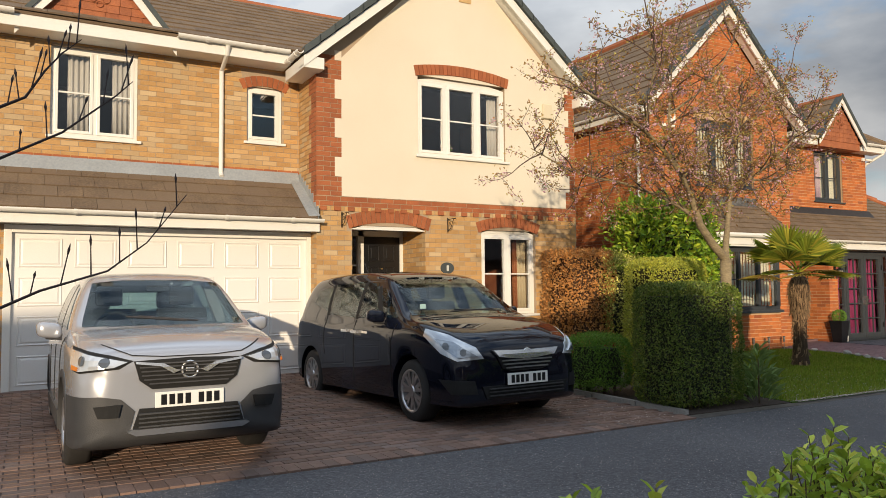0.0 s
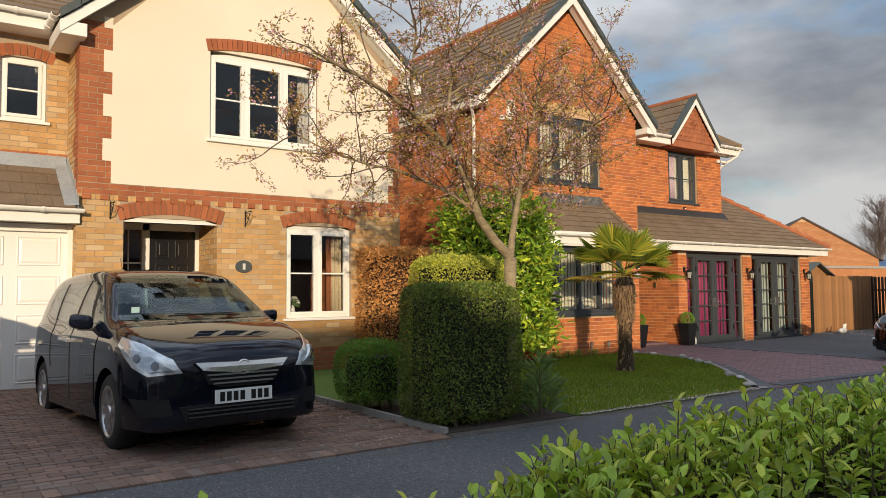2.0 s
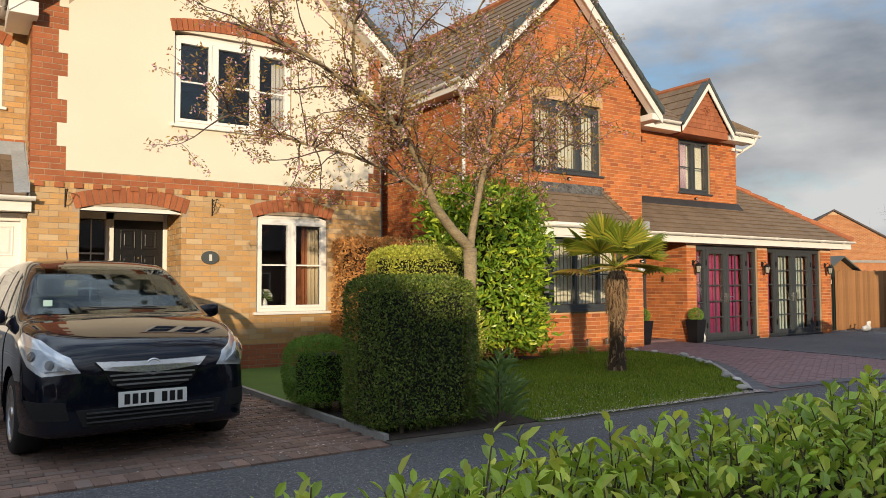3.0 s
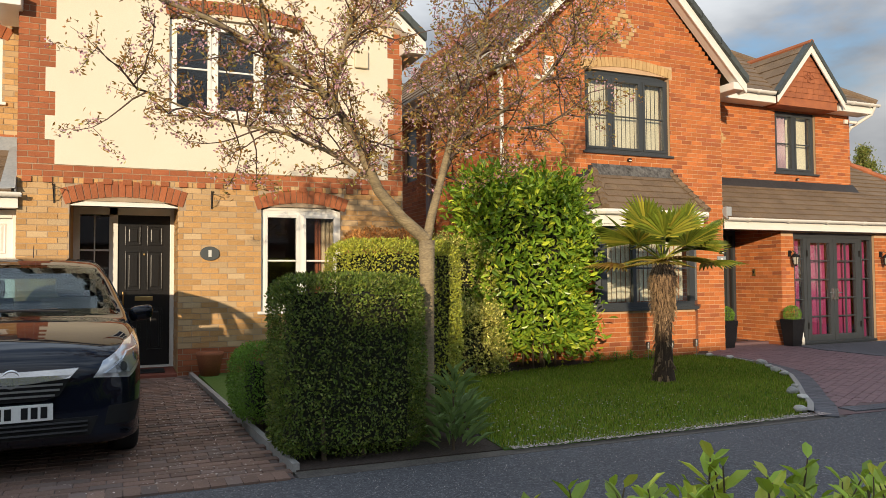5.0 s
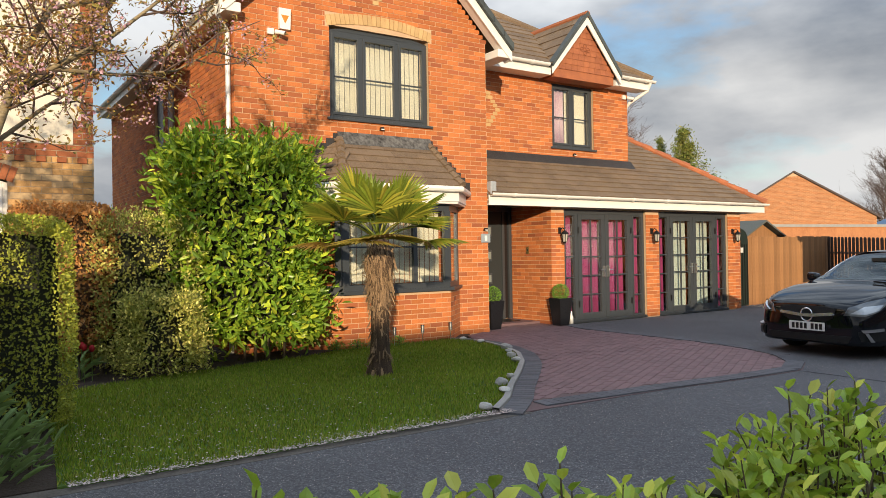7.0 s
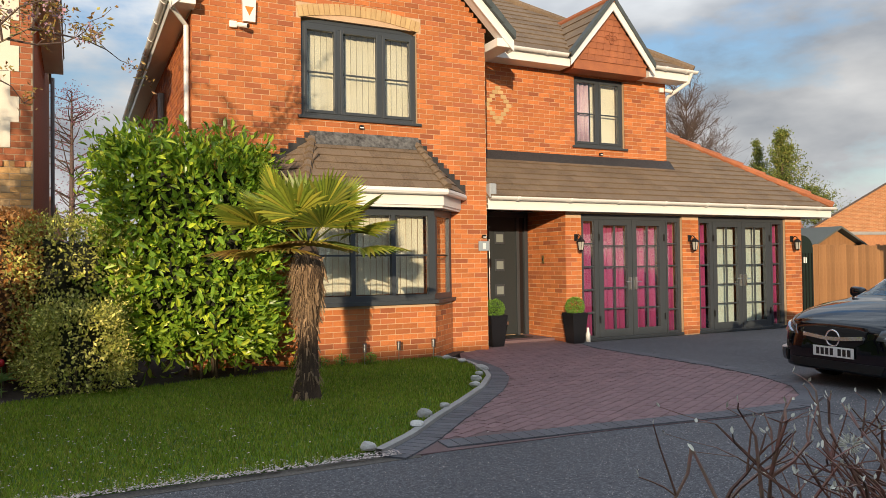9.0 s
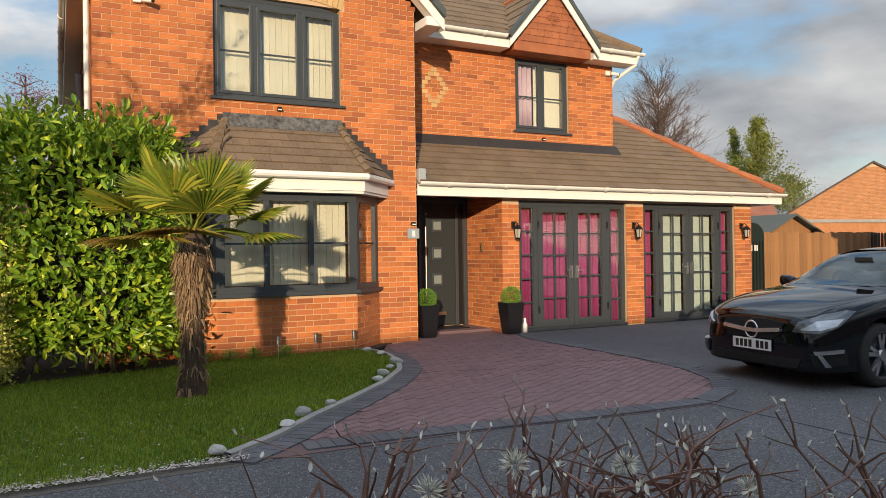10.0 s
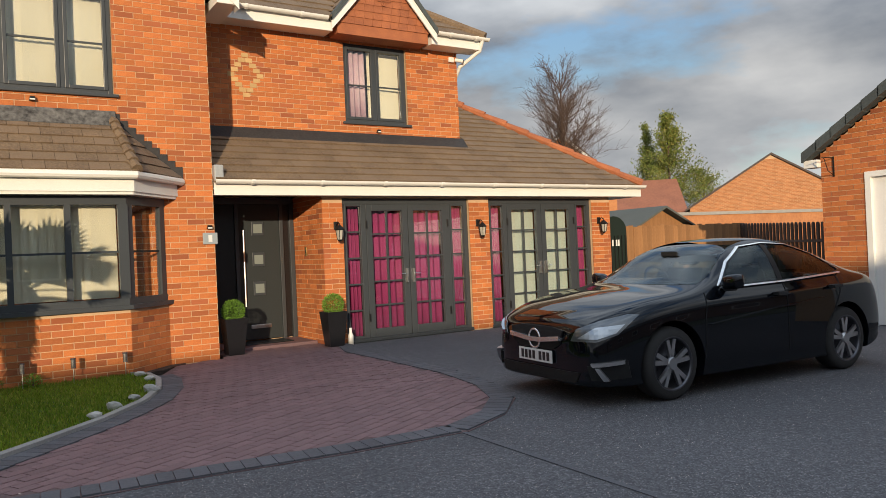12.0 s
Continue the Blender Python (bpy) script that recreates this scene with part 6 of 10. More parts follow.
def dress_side(parent, tree, s, windows, seams, handles, material_glass=CAR_GLASS, handle=SEAM):
    az = 90 * s
    for i, poly in enumerate(windows):
        pl = [(-x, z) for x, z in poly] if s > 0 else [(x, z) for x, z in poly]
        fitted("side_window", pl, az, tree, material_glass, parent, 0.002, 0.06).visible_shadow = False
    for p, q in zip(windows, windows[1:]):
        line = [((p[1][0] + q[0][0]) / 2, p[1][1] - 0.01), ((p[2][0] + q[-1][0]) / 2, p[2][1])]
        fitted("door_pillar", strip([(-x * s, z) for x, z in line], 0.075), az, tree, SEAM, parent, 0.002, 0.05)
    for line in seams:
        pl = [(-x, z) for x, z in line] if s > 0 else [(x, z) for x, z in line]
        fitted("panel_gap", strip(pl, 0.008), az, tree, SEAM, parent, 0.0015, 0.05)
    for hx, hz in handles:
        pl = [(-x, z) for x, z in ((hx - 0.075, hz - 0.013), (hx + 0.075, hz - 0.016), (hx + 0.075, hz + 0.013), (hx - 0.075, hz + 0.016))]
        if s < 0:
            pl = [(-p, q) for p, q in pl]
        fitted("door_handle", pl, az, tree, handle, parent, 0.022, 0.05)


def arches(parent, shell, wb, r, width, material, s):
    for wx in (0.0, -wb):
        bm = bmesh.new()
        n = 40
        out, inn = [], []
        for k in range(n):
            c, q = math.cos(2 * math.pi * k / n), math.sin(2 * math.pi * k / n)
            for rr, row in ((r + 0.055 + width, out), (r + 0.050, inn)):
                row.append([bm.verts.new((wx + c * rr, s * y, r + q * rr)) for y in (0.62, 1.2)])
        for k in range(n):
            j = (k + 1) % n
            for p, q in ((out[k], out[j]), (inn[j], inn[k])):
                bm.faces.new((p[0], q[0], q[1], p[1]))
            for i in (0, 1):
                bm.faces.new((out[k][i], out[j][i], inn[j][i], inn[k][i]))
        bmesh.ops.recalc_face_normals(bm, faces=bm.faces[:])
        inlay("wheel_arch", shell, bm, material, parent, 0.008)


def small_suv():
    car = thing("car", "silver compact SUV with black lower cladding parked on the brick drive", "car")
    wb, r = 2.604, 0.325
    st = [(0.885, 0.50, 0.33, 0.64, 0.49, 0.45, 0.80), (0.86, 0.67, 0.28, 0.72, 0.65, 0.58, 0.885), (0.77, 0.80, 0.23, 0.80, 0.77, 0.67, 0.95), (0.54, 0.86, 0.2, 0.89, 0.82, 0.70, 1.01), (0.20, 0.88, 0.2, 0.96, 0.835, 0.71, 1.06), (-0.08, 0.885, 0.2, 0.985, 0.84, 0.71, 1.10), (-0.40, 0.885, 0.2, 1.0, 0.84, 0.675, 1.30), (-0.76, 0.885, 0.2, 1.01, 0.84, 0.62, 1.505), (-1.25, 0.885, 0.2, 1.02, 0.84, 0.60, 1.575), (-2.0, 0.885, 0.2, 1.035, 0.84, 0.60, 1.58), (-2.75, 0.88, 0.2, 1.05, 0.825, 0.58, 1.54), (-3.1, 0.865, 0.24, 1.05, 0.80, 0.56, 1.45), (-3.28, 0.83, 0.28, 1.0, 0.76, 0.54, 1.20), (-3.34, 0.78, 0.32, 0.90, 0.70, 0.5, 0.95)]
    win_f = [(-0.45, 1.06), (-1.13, 1.08), (-1.16, 1.46), (-0.95, 1.43)]
    win_r = [(-1.23, 1.08), (-2.02, 1.10), (-2.08, 1.47), (-1.26, 1.47)]
    win_q = [(-2.12, 1.12), (-2.55, 1.16), (-2.52, 1.40), (-2.17, 1.45)]
    screen = [(-0.70, 1.085), (0.70, 1.085), (0.68, 1.16), (0.575, 1.465), (0.30, 1.49), (-0.30, 1.49), (-0.575, 1.465), (-0.68, 1.16)]
    back = [(-0.52, 1.12), (0.52, 1.12), (0.46, 1.42), (-0.46, 1.42)]
    body, tree, shell = car_body(st, wb, r, SILVER, car, "silver painted body", screen, [win_f, win_r, win_q], ((-0.25, -3.05, 1.0), (-0.95, -2.75, 1.52), 0.72, 0.52), back, 0.965)
    fitted("windscreen", screen, 0, tree, CAR_GLASS, car, 0.002, 0.05).visible_shadow = False
    fitted("rear_window", back, 180, tree, CAR_GLASS, car, 0.002, 0.05).visible_shadow = False
    cabin_fit(car, [(-1.15, -0.36, 0.50, 0.55), (-1.15, 0.36, 0.50, 0.55), (-2.05, 0, 1.25, 0.52)], (-0.28, -0.75, 1.06), (-0.82, -0.36, 1.02), 0.98)
    grille = fitted("grille", [(-0.41, 0.842), (-0.37, 0.70), (-0.28, 0.635), (0.28, 0.635), (0.37, 0.70), (0.41, 0.842), (0, 0.855)], 0, tree, SEAM, car, 0.005, 0.05, "black grille with chrome wings")
    for z, h in ((0.675, 0.30), (0.705, 0.34), (0.735, 0.355), (0.765, 0.36), (0.795, 0.37), (0.82, 0.38)):
        fitted("grille_slat", [(-h, z - 0.005), (h, z - 0.005), (h, z + 0.005), (-h, z + 0.005)], 0, tree, CLADDING, grille, 0.011, 0.06)
    both(lambda s: fitted("chrome_wing", flip([(0.075, 0.765), (0.13, 0.745), (0.22, 0.80), (0.40, 0.825), (0.40, 0.84), (0.20, 0.82), (0.11, 0.775)], s), 0, tree, CHROME, car, 0.016, 0.05))
    ring_badge(car, 0.905, 0.765, 0.060)
    fitted("lower_grille", [(-0.37, 0.50), (-0.42, 0.35), (0.42, 0.35), (0.37, 0.50)], 0, tree, SEAM, car, 0.012, 0.05)
    for z in (0.375, 0.405, 0.435, 0.465):
        fitted("grille_slat", [(-0.38, z - 0.006), (0.38, z - 0.006), (0.38, z + 0.006), (-0.38, z + 0.006)], 0, tree, CLADDING, car, 0.020, 0.06)
    number_plate(car, 0.905, 0.555)
    skirt = bmesh.new()
    prism(skirt, [(0.42, -0.95, 0.60), (0.42, -0.95, 0.1), (0.42, 0.95, 0.1), (0.42, 0.95, 0.60), (0.42, 0.64, 0.60), (0.42, 0.50, 0.575), (0.42, 0.40, 0.485), (0.42, 0.44, 0.33), (0.42, -0.44, 0.33), (0.42, -0.40, 0.485), (0.42, -0.50, 0.575), (0.42, -0.64, 0.60)], (0.6, 0, 0))
    bmesh.ops.recalc_face_normals(skirt, faces=skirt.faces[:])
    inlay("bumper_cladding", shell, skirt, CLADDING, car, 0.007)
    fitted("skid_plate", [(-0.46, 0.345), (-0.40, 0.315), (0.40, 0.315), (0.46, 0.345), (0.42, 0.36), (-0.42, 0.36)], 0, tree, ALLOY, car, 0.022, 0.05, "grey skid plate")
    fitted("bonnet_gap", strip([(-0.62, 0.965), (-0.42, 0.885), (-0.2, 0.868), (0.2, 0.868), (0.42, 0.885), (0.62, 0.965)], 0.007), 0, tree, SEAM, car, 0.002, 0.05)
    both(lambda s: fitted("fog_surround", flip([(0.50, 0.54), (0.52, 0.45), (0.66, 0.45), (0.69, 0.53)], s), 0, tree, SEAM, car, 0.010, 0.05))
    lamp = [(0.875, 0.41, 0.845), (0.86, 0.50, 0.79), (0.75, 0.79, 0.765), (0.60, 0.845, 0.79), (0.46, 0.85, 0.955), (0.64, 0.78, 0.94), (0.82, 0.56, 0.89)]
    both(lambda s: inlay("headlight", shell, wedge(lamp, 32, s), SEAM, car, 0.005, "clear headlight with a dark rim"))
    both(lambda s: fitted("headlight_inner", seen_from([(0.87, 0.44, 0.84), (0.85, 0.52, 0.805), (0.74, 0.78, 0.78), (0.60, 0.84, 0.81), (0.50, 0.845, 0.935), (0.66, 0.77, 0.92), (0.81, 0.58, 0.875)], 32, s), 32 * s, tree, LAMP_GLASS, car, 0.009, 0.04))
    both(lambda s: [fitted("reflector", [(c[0] + 0.036 * math.cos(a), c[1] + 0.036 * math.sin(a)) for a in (2 * math.pi * k / 14 for k in range(14))], 32 * s, tree, LAMP_DARK, car, 0.012, 0.04) for c in seen_from([(0.82, 0.58, 0.84), (0.72, 0.74, 0.855)], 32, s)])
    both(lambda s: fitted("turn_signal", seen_from([(0.74, 0.79, 0.785), (0.64, 0.83, 0.795), (0.64, 0.83, 0.825), (0.74, 0.79, 0.81)], 32, s), 32 * s, tree, AMBER, car, 0.012, 0.04))
    both(lambda s: part("fog_lamp", tubed([(0.70, s * 0.60, 0.49), (0.862, s * 0.605, 0.49)], 0.038, 16), LAMP_GLASS, car))
    both(lambda s: dress_side(car, tree, s, [win_f, win_r, win_q], [[(-0.42, 0.35), (-0.42, 0.8), (-0.36, 1.0)], [(-1.2, 0.33), (-1.2, 1.05)], [(-2.1, 0.45), (-2.1, 0.75), (-2.2, 1.05)]], [(-1.05, 0.94), (-1.98, 0.96)], handle=SILVER))
    both(lambda s: arches(car, shell, wb, r, 0.055, CLADDING, s))
    both(lambda s: fitted("sill_cladding", [(-x * s, z) for x, z in ((-0.38, 0.24), (-2.22, 0.24), (-2.22, 0.40), (-0.38, 0.40))], 90 * s, tree, CLADDING, car, 0.006, 0.08))
    both(lambda s: mirror(car, -0.50, s * 0.88, 1.06, s, SILVER))
    both(lambda s: part("roof_rail", tubed([(-1.25, s * 0.555, 1.50), (-1.5, s * 0.555, 1.55), (-2.2, s * 0.555, 1.555), (-2.7, s * 0.545, 1.50)], 0.016, 8), CLADDING, car))
    for x, s in ((0, 1), (0, -1), (-wb, 1), (-wb, -1)):
        wheel(car, x, s * 0.735, r, 0.205, 0.21, 5, ALLOY, s)
    both(lambda s: part("wiper", tubed([(0.02, s * 0.05 + 0.2, 1.115), (-0.10, s * 0.05 - 0.30, 1.16)], 0.008, 6), BLACK, car))
    part("rear_view_mirror", boxed(-0.62, -0.60, -0.11, 0.11, 1.385, 1.435, bevel=0.008), SEAM, car)
    return car


def people_carrier():
    car = thing("car", "dark navy compact people carrier parked on the brick drive", "car")
    wb, r = 2.644, 0.318
    st = [(0.85, 0.46, 0.27, 0.55, 0.44, 0.40, 0.70), (0.82, 0.64, 0.23, 0.62, 0.60, 0.52, 0.79), (0.72, 0.79, 0.2, 0.72, 0.74, 0.61, 0.88), (0.48, 0.87, 0.2, 0.86, 0.82, 0.66, 0.97), (0.16, 0.90, 0.2, 0.955, 0.85, 0.70, 1.045), (-0.12, 0.905, 0.2, 0.975, 0.86, 0.71, 1.10), (-0.45, 0.905, 0.2, 0.985, 0.865, 0.68, 1.30), (-0.85, 0.905, 0.2, 0.995, 0.865, 0.63, 1.515), (-1.35, 0.905, 0.2, 1.0, 0.865, 0.61, 1.60), (-2.0, 0.905, 0.2, 0.99, 0.865, 0.61, 1.615), (-2.7, 0.90, 0.2, 1.06, 0.855, 0.625, 1.595), (-3.06, 0.89, 0.24, 1.08, 0.83, 0.61, 1.545), (-3.22, 0.86, 0.28, 1.04, 0.79, 0.59, 1.34), (-3.34, 0.80, 0.32, 0.92, 0.73, 0.55, 1.0)]
    win_f = [(-0.72, 1.06), (-1.28, 1.06), (-1.30, 1.47), (-1.04, 1.45)]
    win_t = [(-0.34, 1.06), (-0.66, 1.06), (-0.92, 1.40), (-0.82, 1.38)]
    win_r = [(-1.36, 1.06), (-2.14, 1.10), (-2.22, 1.47), (-1.38, 1.485)]
    win_q = [(-2.22, 1.13), (-2.72, 1.24), (-2.68, 1.40), (-2.28, 1.46)]
    screen = [(-0.73, 1.085), (0.73, 1.085), (0.70, 1.17), (0.59, 1.49), (0.30, 1.515), (-0.30, 1.515), (-0.59, 1.49), (-0.70, 1.17)]
    back = [(-0.52, 1.15), (0.52, 1.15), (0.46, 1.44), (-0.46, 1.44)]
    body, tree, shell = car_body(st, wb, r, NAVY, car, "glossy dark navy painted body", screen, [win_t, win_f, win_r, win_q], ((-0.25, -3.1, 1.0), (-1.02, -2.8, 1.54), 0.74, 0.53), back, 0.985)
    fitted("windscreen", screen, 0, tree, CAR_GLASS, car, 0.002, 0.05).visible_shadow = False
    fitted("rear_window", back, 180, tree, CAR_GLASS, car, 0.002, 0.05).visible_shadow = False
    cabin_fit(car, [(-1.25, -0.37, 0.50, 0.55), (-1.25, 0.37, 0.50, 0.55), (-2.15, 0, 1.25, 0.52)], (-0.28, -0.85, 1.06), (-0.92, -0.37, 1.02), 0.98)
    fitted("grille", [(-0.40, 0.73), (-0.30, 0.56), (-0.2, 0.53), (0.2, 0.53), (0.30, 0.56), (0.40, 0.73)], 0, tree, SEAM, car, 0.006, 0.05)
    fitted("chrome_bar", [(-0.42, 0.74), (-0.36, 0.675), (-0.1, 0.648), (0.1, 0.648), (0.36, 0.675), (0.42, 0.74), (0.1, 0.732), (-0.1, 0.732)], 0, tree, CHROME, car, 0.012, 0.05, "broad chrome grille bar")
    for z, h in ((0.565, 0.27), (0.60, 0.30), (0.635, 0.32)):
        fitted("grille_slat", [(-h, z - 0.006), (h, z - 0.006), (h, z + 0.006), (-h, z + 0.006)], 0, tree, ALLOY, car, 0.012, 0.06)
    ring_badge(car, 0.878, 0.685, 0.055)
    number_plate(car, 0.875, 0.455)
    fitted("lower_grille", [(-0.55, 0.40), (-0.50, 0.28), (0.50, 0.28), (0.55, 0.40)], 0, tree, SEAM, car, 0.006, 0.05)
    for z in (0.31, 0.345, 0.375):
        fitted("grille_slat", [(-0.48, z - 0.005), (0.48, z - 0.005), (0.48, z + 0.005), (-0.48, z + 0.005)], 0, tree, CLADDING, car, 0.013, 0.06)
    lamp = [(0.82, 0.50, 0.665), (0.72, 0.76, 0.645), (0.56, 0.85, 0.715), (0.28, 0.885, 0.885), (0.30, 0.87, 0.955), (0.56, 0.76, 0.90), (0.78, 0.57, 0.775)]
    both(lambda s: inlay("headlight", shell, wedge(lamp, 38, s), LAMP_GLASS, car, 0.005, "large clear headlight"))
    both(lambda s: fitted("headlight_inner", seen_from([(0.80, 0.56, 0.69), (0.71, 0.74, 0.68), (0.60, 0.82, 0.75), (0.44, 0.84, 0.86), (0.62, 0.73, 0.83)], 38, s), 38 * s, tree, LAMP_FACET, car, 0.009, 0.04))
    both(lambda s: [fitted("reflector", [(c[0] + 0.034 * math.cos(a), c[1] + 0.034 * math.sin(a)) for a in (2 * math.pi * k / 14 for k in range(14))], 38 * s, tree, LAMP_DARK, car, 0.012, 0.04) for c in seen_from([(0.72, 0.68, 0.73), (0.58, 0.80, 0.79)], 38, s)])
    both(lambda s: inlay("fog_recess", shell, wedge([(0.80, 0.60, 0.46), (0.82, 0.58, 0.33), (0.66, 0.80, 0.33), (0.52, 0.86, 0.47)], 38, s), SEAM, car, 0.004))
    both(lambda s: part("fog_lamp", tubed([(0.60, s * 0.64, 0.38), (0.735, s * 0.665, 0.38)], 0.035, 16), LAMP_GLASS, car))
    both(lambda s: dress_side(car, tree, s, [win_t, win_f, win_r, win_q], [[(-0.40, 0.33), (-0.40, 0.8), (-0.32, 1.0)], [(-1.33, 0.33), (-1.33, 1.03)], [(-2.18, 0.60), (-2.22, 0.75), (-2.2, 1.08)]], [(-1.20, 0.90), (-1.47, 0.91)], handle=CHROME))
    both(lambda s: mirror(car, -0.62, s * 0.90, 1.08, s, NAVY))
    for x, s in ((0, 1), (0, -1), (-wb, 1), (-wb, -1)):
        wheel(car, x, s * 0.765, r, 0.215, 0.215, 7, ALLOY, s)
    both(lambda s: part("wiper", tubed([(0.0, s * 0.35, 1.115), (-0.05, s * 0.35 - s * 0.62, 1.135)], 0.008, 6), BLACK, car))
    part("tax_sticker", boxed(-0.20, -0.19, -0.62, -0.55, 1.15, 1.20), plain("sticker", (0.45, 0.65, 0.62, 1), 0.5), car)
    part("aerial", tubed([(-2.6, 0, 1.58), (-2.75, 0, 1.80)], 0.004, 6), BLACK, car)
    both(lambda s: fitted("tail_lamp", [(-x * s, z) for x, z in ((-3.05, 0.78), (-3.38, 0.78), (-3.30, 1.06), (-3.14, 1.06))], 120 * s if s > 0 else -120, tree, RED_LENS, car, 0.006, 0.05))
    return car


def saloon():
    car = thing("car", "glossy black four-door coupe saloon parked on the tarmac", "car")
    wb, r = 2.699, 0.318
    st = [(0.90, 0.44, 0.22, 0.50, 0.42, 0.38, 0.62), (0.87, 0.62, 0.19, 0.57, 0.58, 0.50, 0.70), (0.77, 0.77, 0.17, 0.65, 0.72, 0.60, 0.77), (0.50, 0.85, 0.16, 0.76, 0.80, 0.64, 0.86), (0.10, 0.885, 0.16, 0.84, 0.835, 0.68, 0.93), (-0.35, 0.89, 0.16, 0.875, 0.845, 0.70, 0.985), (-0.70, 0.89, 0.16, 0.89, 0.845, 0.67, 1.12), (-1.12, 0.89, 0.16, 0.90, 0.845, 0.60, 1.32), (-1.60, 0.89, 0.16, 0.91, 0.845, 0.57, 1.415), (-2.10, 0.89, 0.16, 0.92, 0.845, 0.56, 1.39), (-2.65, 0.89, 0.16, 0.93, 0.84, 0.56, 1.265), (-3.10, 0.88, 0.18, 0.94, 0.815, 0.58, 1.10), (-3.42, 0.85, 0.22, 0.93, 0.78, 0.60, 1.00), (-3.62, 0.80, 0.28, 0.86, 0.72, 0.58, 0.95), (-3.72, 0.70, 0.34, 0.72, 0.64, 0.5, 0.80)]
    win_f = [(-0.78, 0.945), (-1.62, 0.965), (-1.66, 1.305), (-1.35, 1.28), (-1.05, 1.15)]
    win_r = [(-1.72, 0.965), (-2.62, 0.99), (-2.70, 1.03), (-2.45, 1.18), (-2.1, 1.28), (-1.74, 1.305)]
    screen = [(-0.72, 0.975), (0.72, 0.975), (0.69, 1.04), (0.56, 1.275), (0.30, 1.31), (-0.30, 1.31), (-0.56, 1.275), (-0.69, 1.04)]
    back = [(-0.55, 1.10), (0.55, 1.10), (0.48, 1.31), (-0.48, 1.31)]
    st = [(x * 1.03 if x > 0 else x if x > -wb else -wb + (x + wb) * 0.80, w, zb, zs * 0.985, ws, wr, zt * 0.975 if zt > 1.05 else zt * 0.985) for x, w, zb, zs, ws, wr, zt in st]
    body, tree, shell = car_body(st, wb, r, JET, car, "glossy black painted body", screen, [win_f, win_r], ((-0.55, -3.0, 0.90), (-1.32, -2.35, 1.355), 0.72, 0.50), back, oval=1.10)
    fitted("windscreen", screen, 0, tree, CAR_GLASS, car, 0.002, 0.05).visible_shadow = False
    fitted("rear_window", back, 180, tree, CAR_GLASS, car, 0.002, 0.05).visible_shadow = False
    cabin_fit(car, [(-1.50, -0.36, 0.50, 0.50), (-1.50, 0.36, 0.50, 0.50), (-2.30, 0, 1.20, 0.42)], (-0.58, -1.1, 0.97), (-1.16, -0.36, 0.94), 0.88)
    fitted("grille", [(-0.40, 0.64), (-0.36, 0.52), (-0.26, 0.47), (0.26, 0.47), (0.36, 0.52), (0.40, 0.64), (0.25, 0.665), (-0.25, 0.665)], 0, tree, SEAM, car, 0.006, 0.05)
    fitted("chrome_bar", [(-0.38, 0.595), (-0.08, 0.565), (0.08, 0.565), (0.38, 0.595), (0.38, 0.555), (0.08, 0.525), (-0.08, 0.525), (-0.38, 0.555)][::-1], 0, tree, CHROME, car, 0.014, 0.05)
    ring_badge(car, 0.955, 0.55, 0.085)
    number_plate(car, 0.948, 0.40)
    fitted("lower_grille", [(-0.60, 0.30), (-0.55, 0.21), (0.55, 0.21), (0.60, 0.30)], 0, tree, SEAM, car, 0.006, 0.05)
    both(lambda s: fitted("bumper_intake", flip([(0.02, 0.36), (0.06, 0.24), (0.38, 0.25), (0.36, 0.40)], s), 36 * s, tree, SEAM, car, 0.005, 0.04))
    both(lambda s: fitted("chrome_blade", flip([(0.06, 0.385), (0.34, 0.405), (0.34, 0.375), (0.08, 0.355)], s), 36 * s, tree, ALLOY, car, 0.016, 0.04))
    both(lambda s: fitted("chrome_blade", flip([(0.10, 0.35), (0.14, 0.35), (0.22, 0.24), (0.17, 0.24)], s), 36 * s, tree, ALLOY, car, 0.016, 0.04))
    lamp = [(0.87, 0.47, 0.565), (0.78, 0.72, 0.565), (0.62, 0.82, 0.62), (0.40, 0.86, 0.775), (0.50, 0.82, 0.785), (0.72, 0.70, 0.74), (0.84, 0.52, 0.67)]
    lamp = [(x * 1.02, y, z * 0.99) for x, y, z in lamp]
    both(lambda s: inlay("headlight", shell, wedge(lamp, 38, s), LAMP_DARK, car, 0.005, "swept-back clear headlight"))
    both(lambda s: fitted("headlight_inner", seen_from([(0.85, 0.53, 0.585), (0.77, 0.71, 0.585), (0.64, 0.81, 0.63), (0.54, 0.82, 0.70), (0.74, 0.66, 0.68)], 38, s), 38 * s, tree, LAMP_FACET, car, 0.009, 0.04))
    both(lambda s: dress_side(car, tree, s, [win_f, win_r], [[(-0.42, 0.33), (-0.45, 0.7), (-0.50, 0.90)], [(-1.68, 0.30), (-1.69, 0.95)], [(-2.42, 0.55), (-2.60, 0.80), (-2.62, 0.97)]], [(-1.55, 0.84), (-2.48, 0.86)]))
    both(lambda s: fitted("chrome_strip", [(-x * s, z) for x, z in strip([(-0.75, 0.935), (-1.68, 0.95), (-2.7, 0.99)], 0.014)], 90 * s, tree, CHROME, car, 0.010, 0.06))
    both(lambda s: fitted("crease", [(-x * s, z) for x, z in strip([(-0.5, 0.62), (-1.4, 0.70), (-2.3, 0.76)], 0.010)], 90 * s, tree, JET, car, 0.008, 0.06))
    both(lambda s: mirror(car, -0.80, s * 0.875, 0.985, s, JET))
    for x, s in ((0, 1), (0, -1), (-wb, 1), (-wb, -1)):
        wheel(car, x, s * 0.755, r, 0.225, 0.232, 5, ALLOY, s, DARK_ALLOY, 1.10)
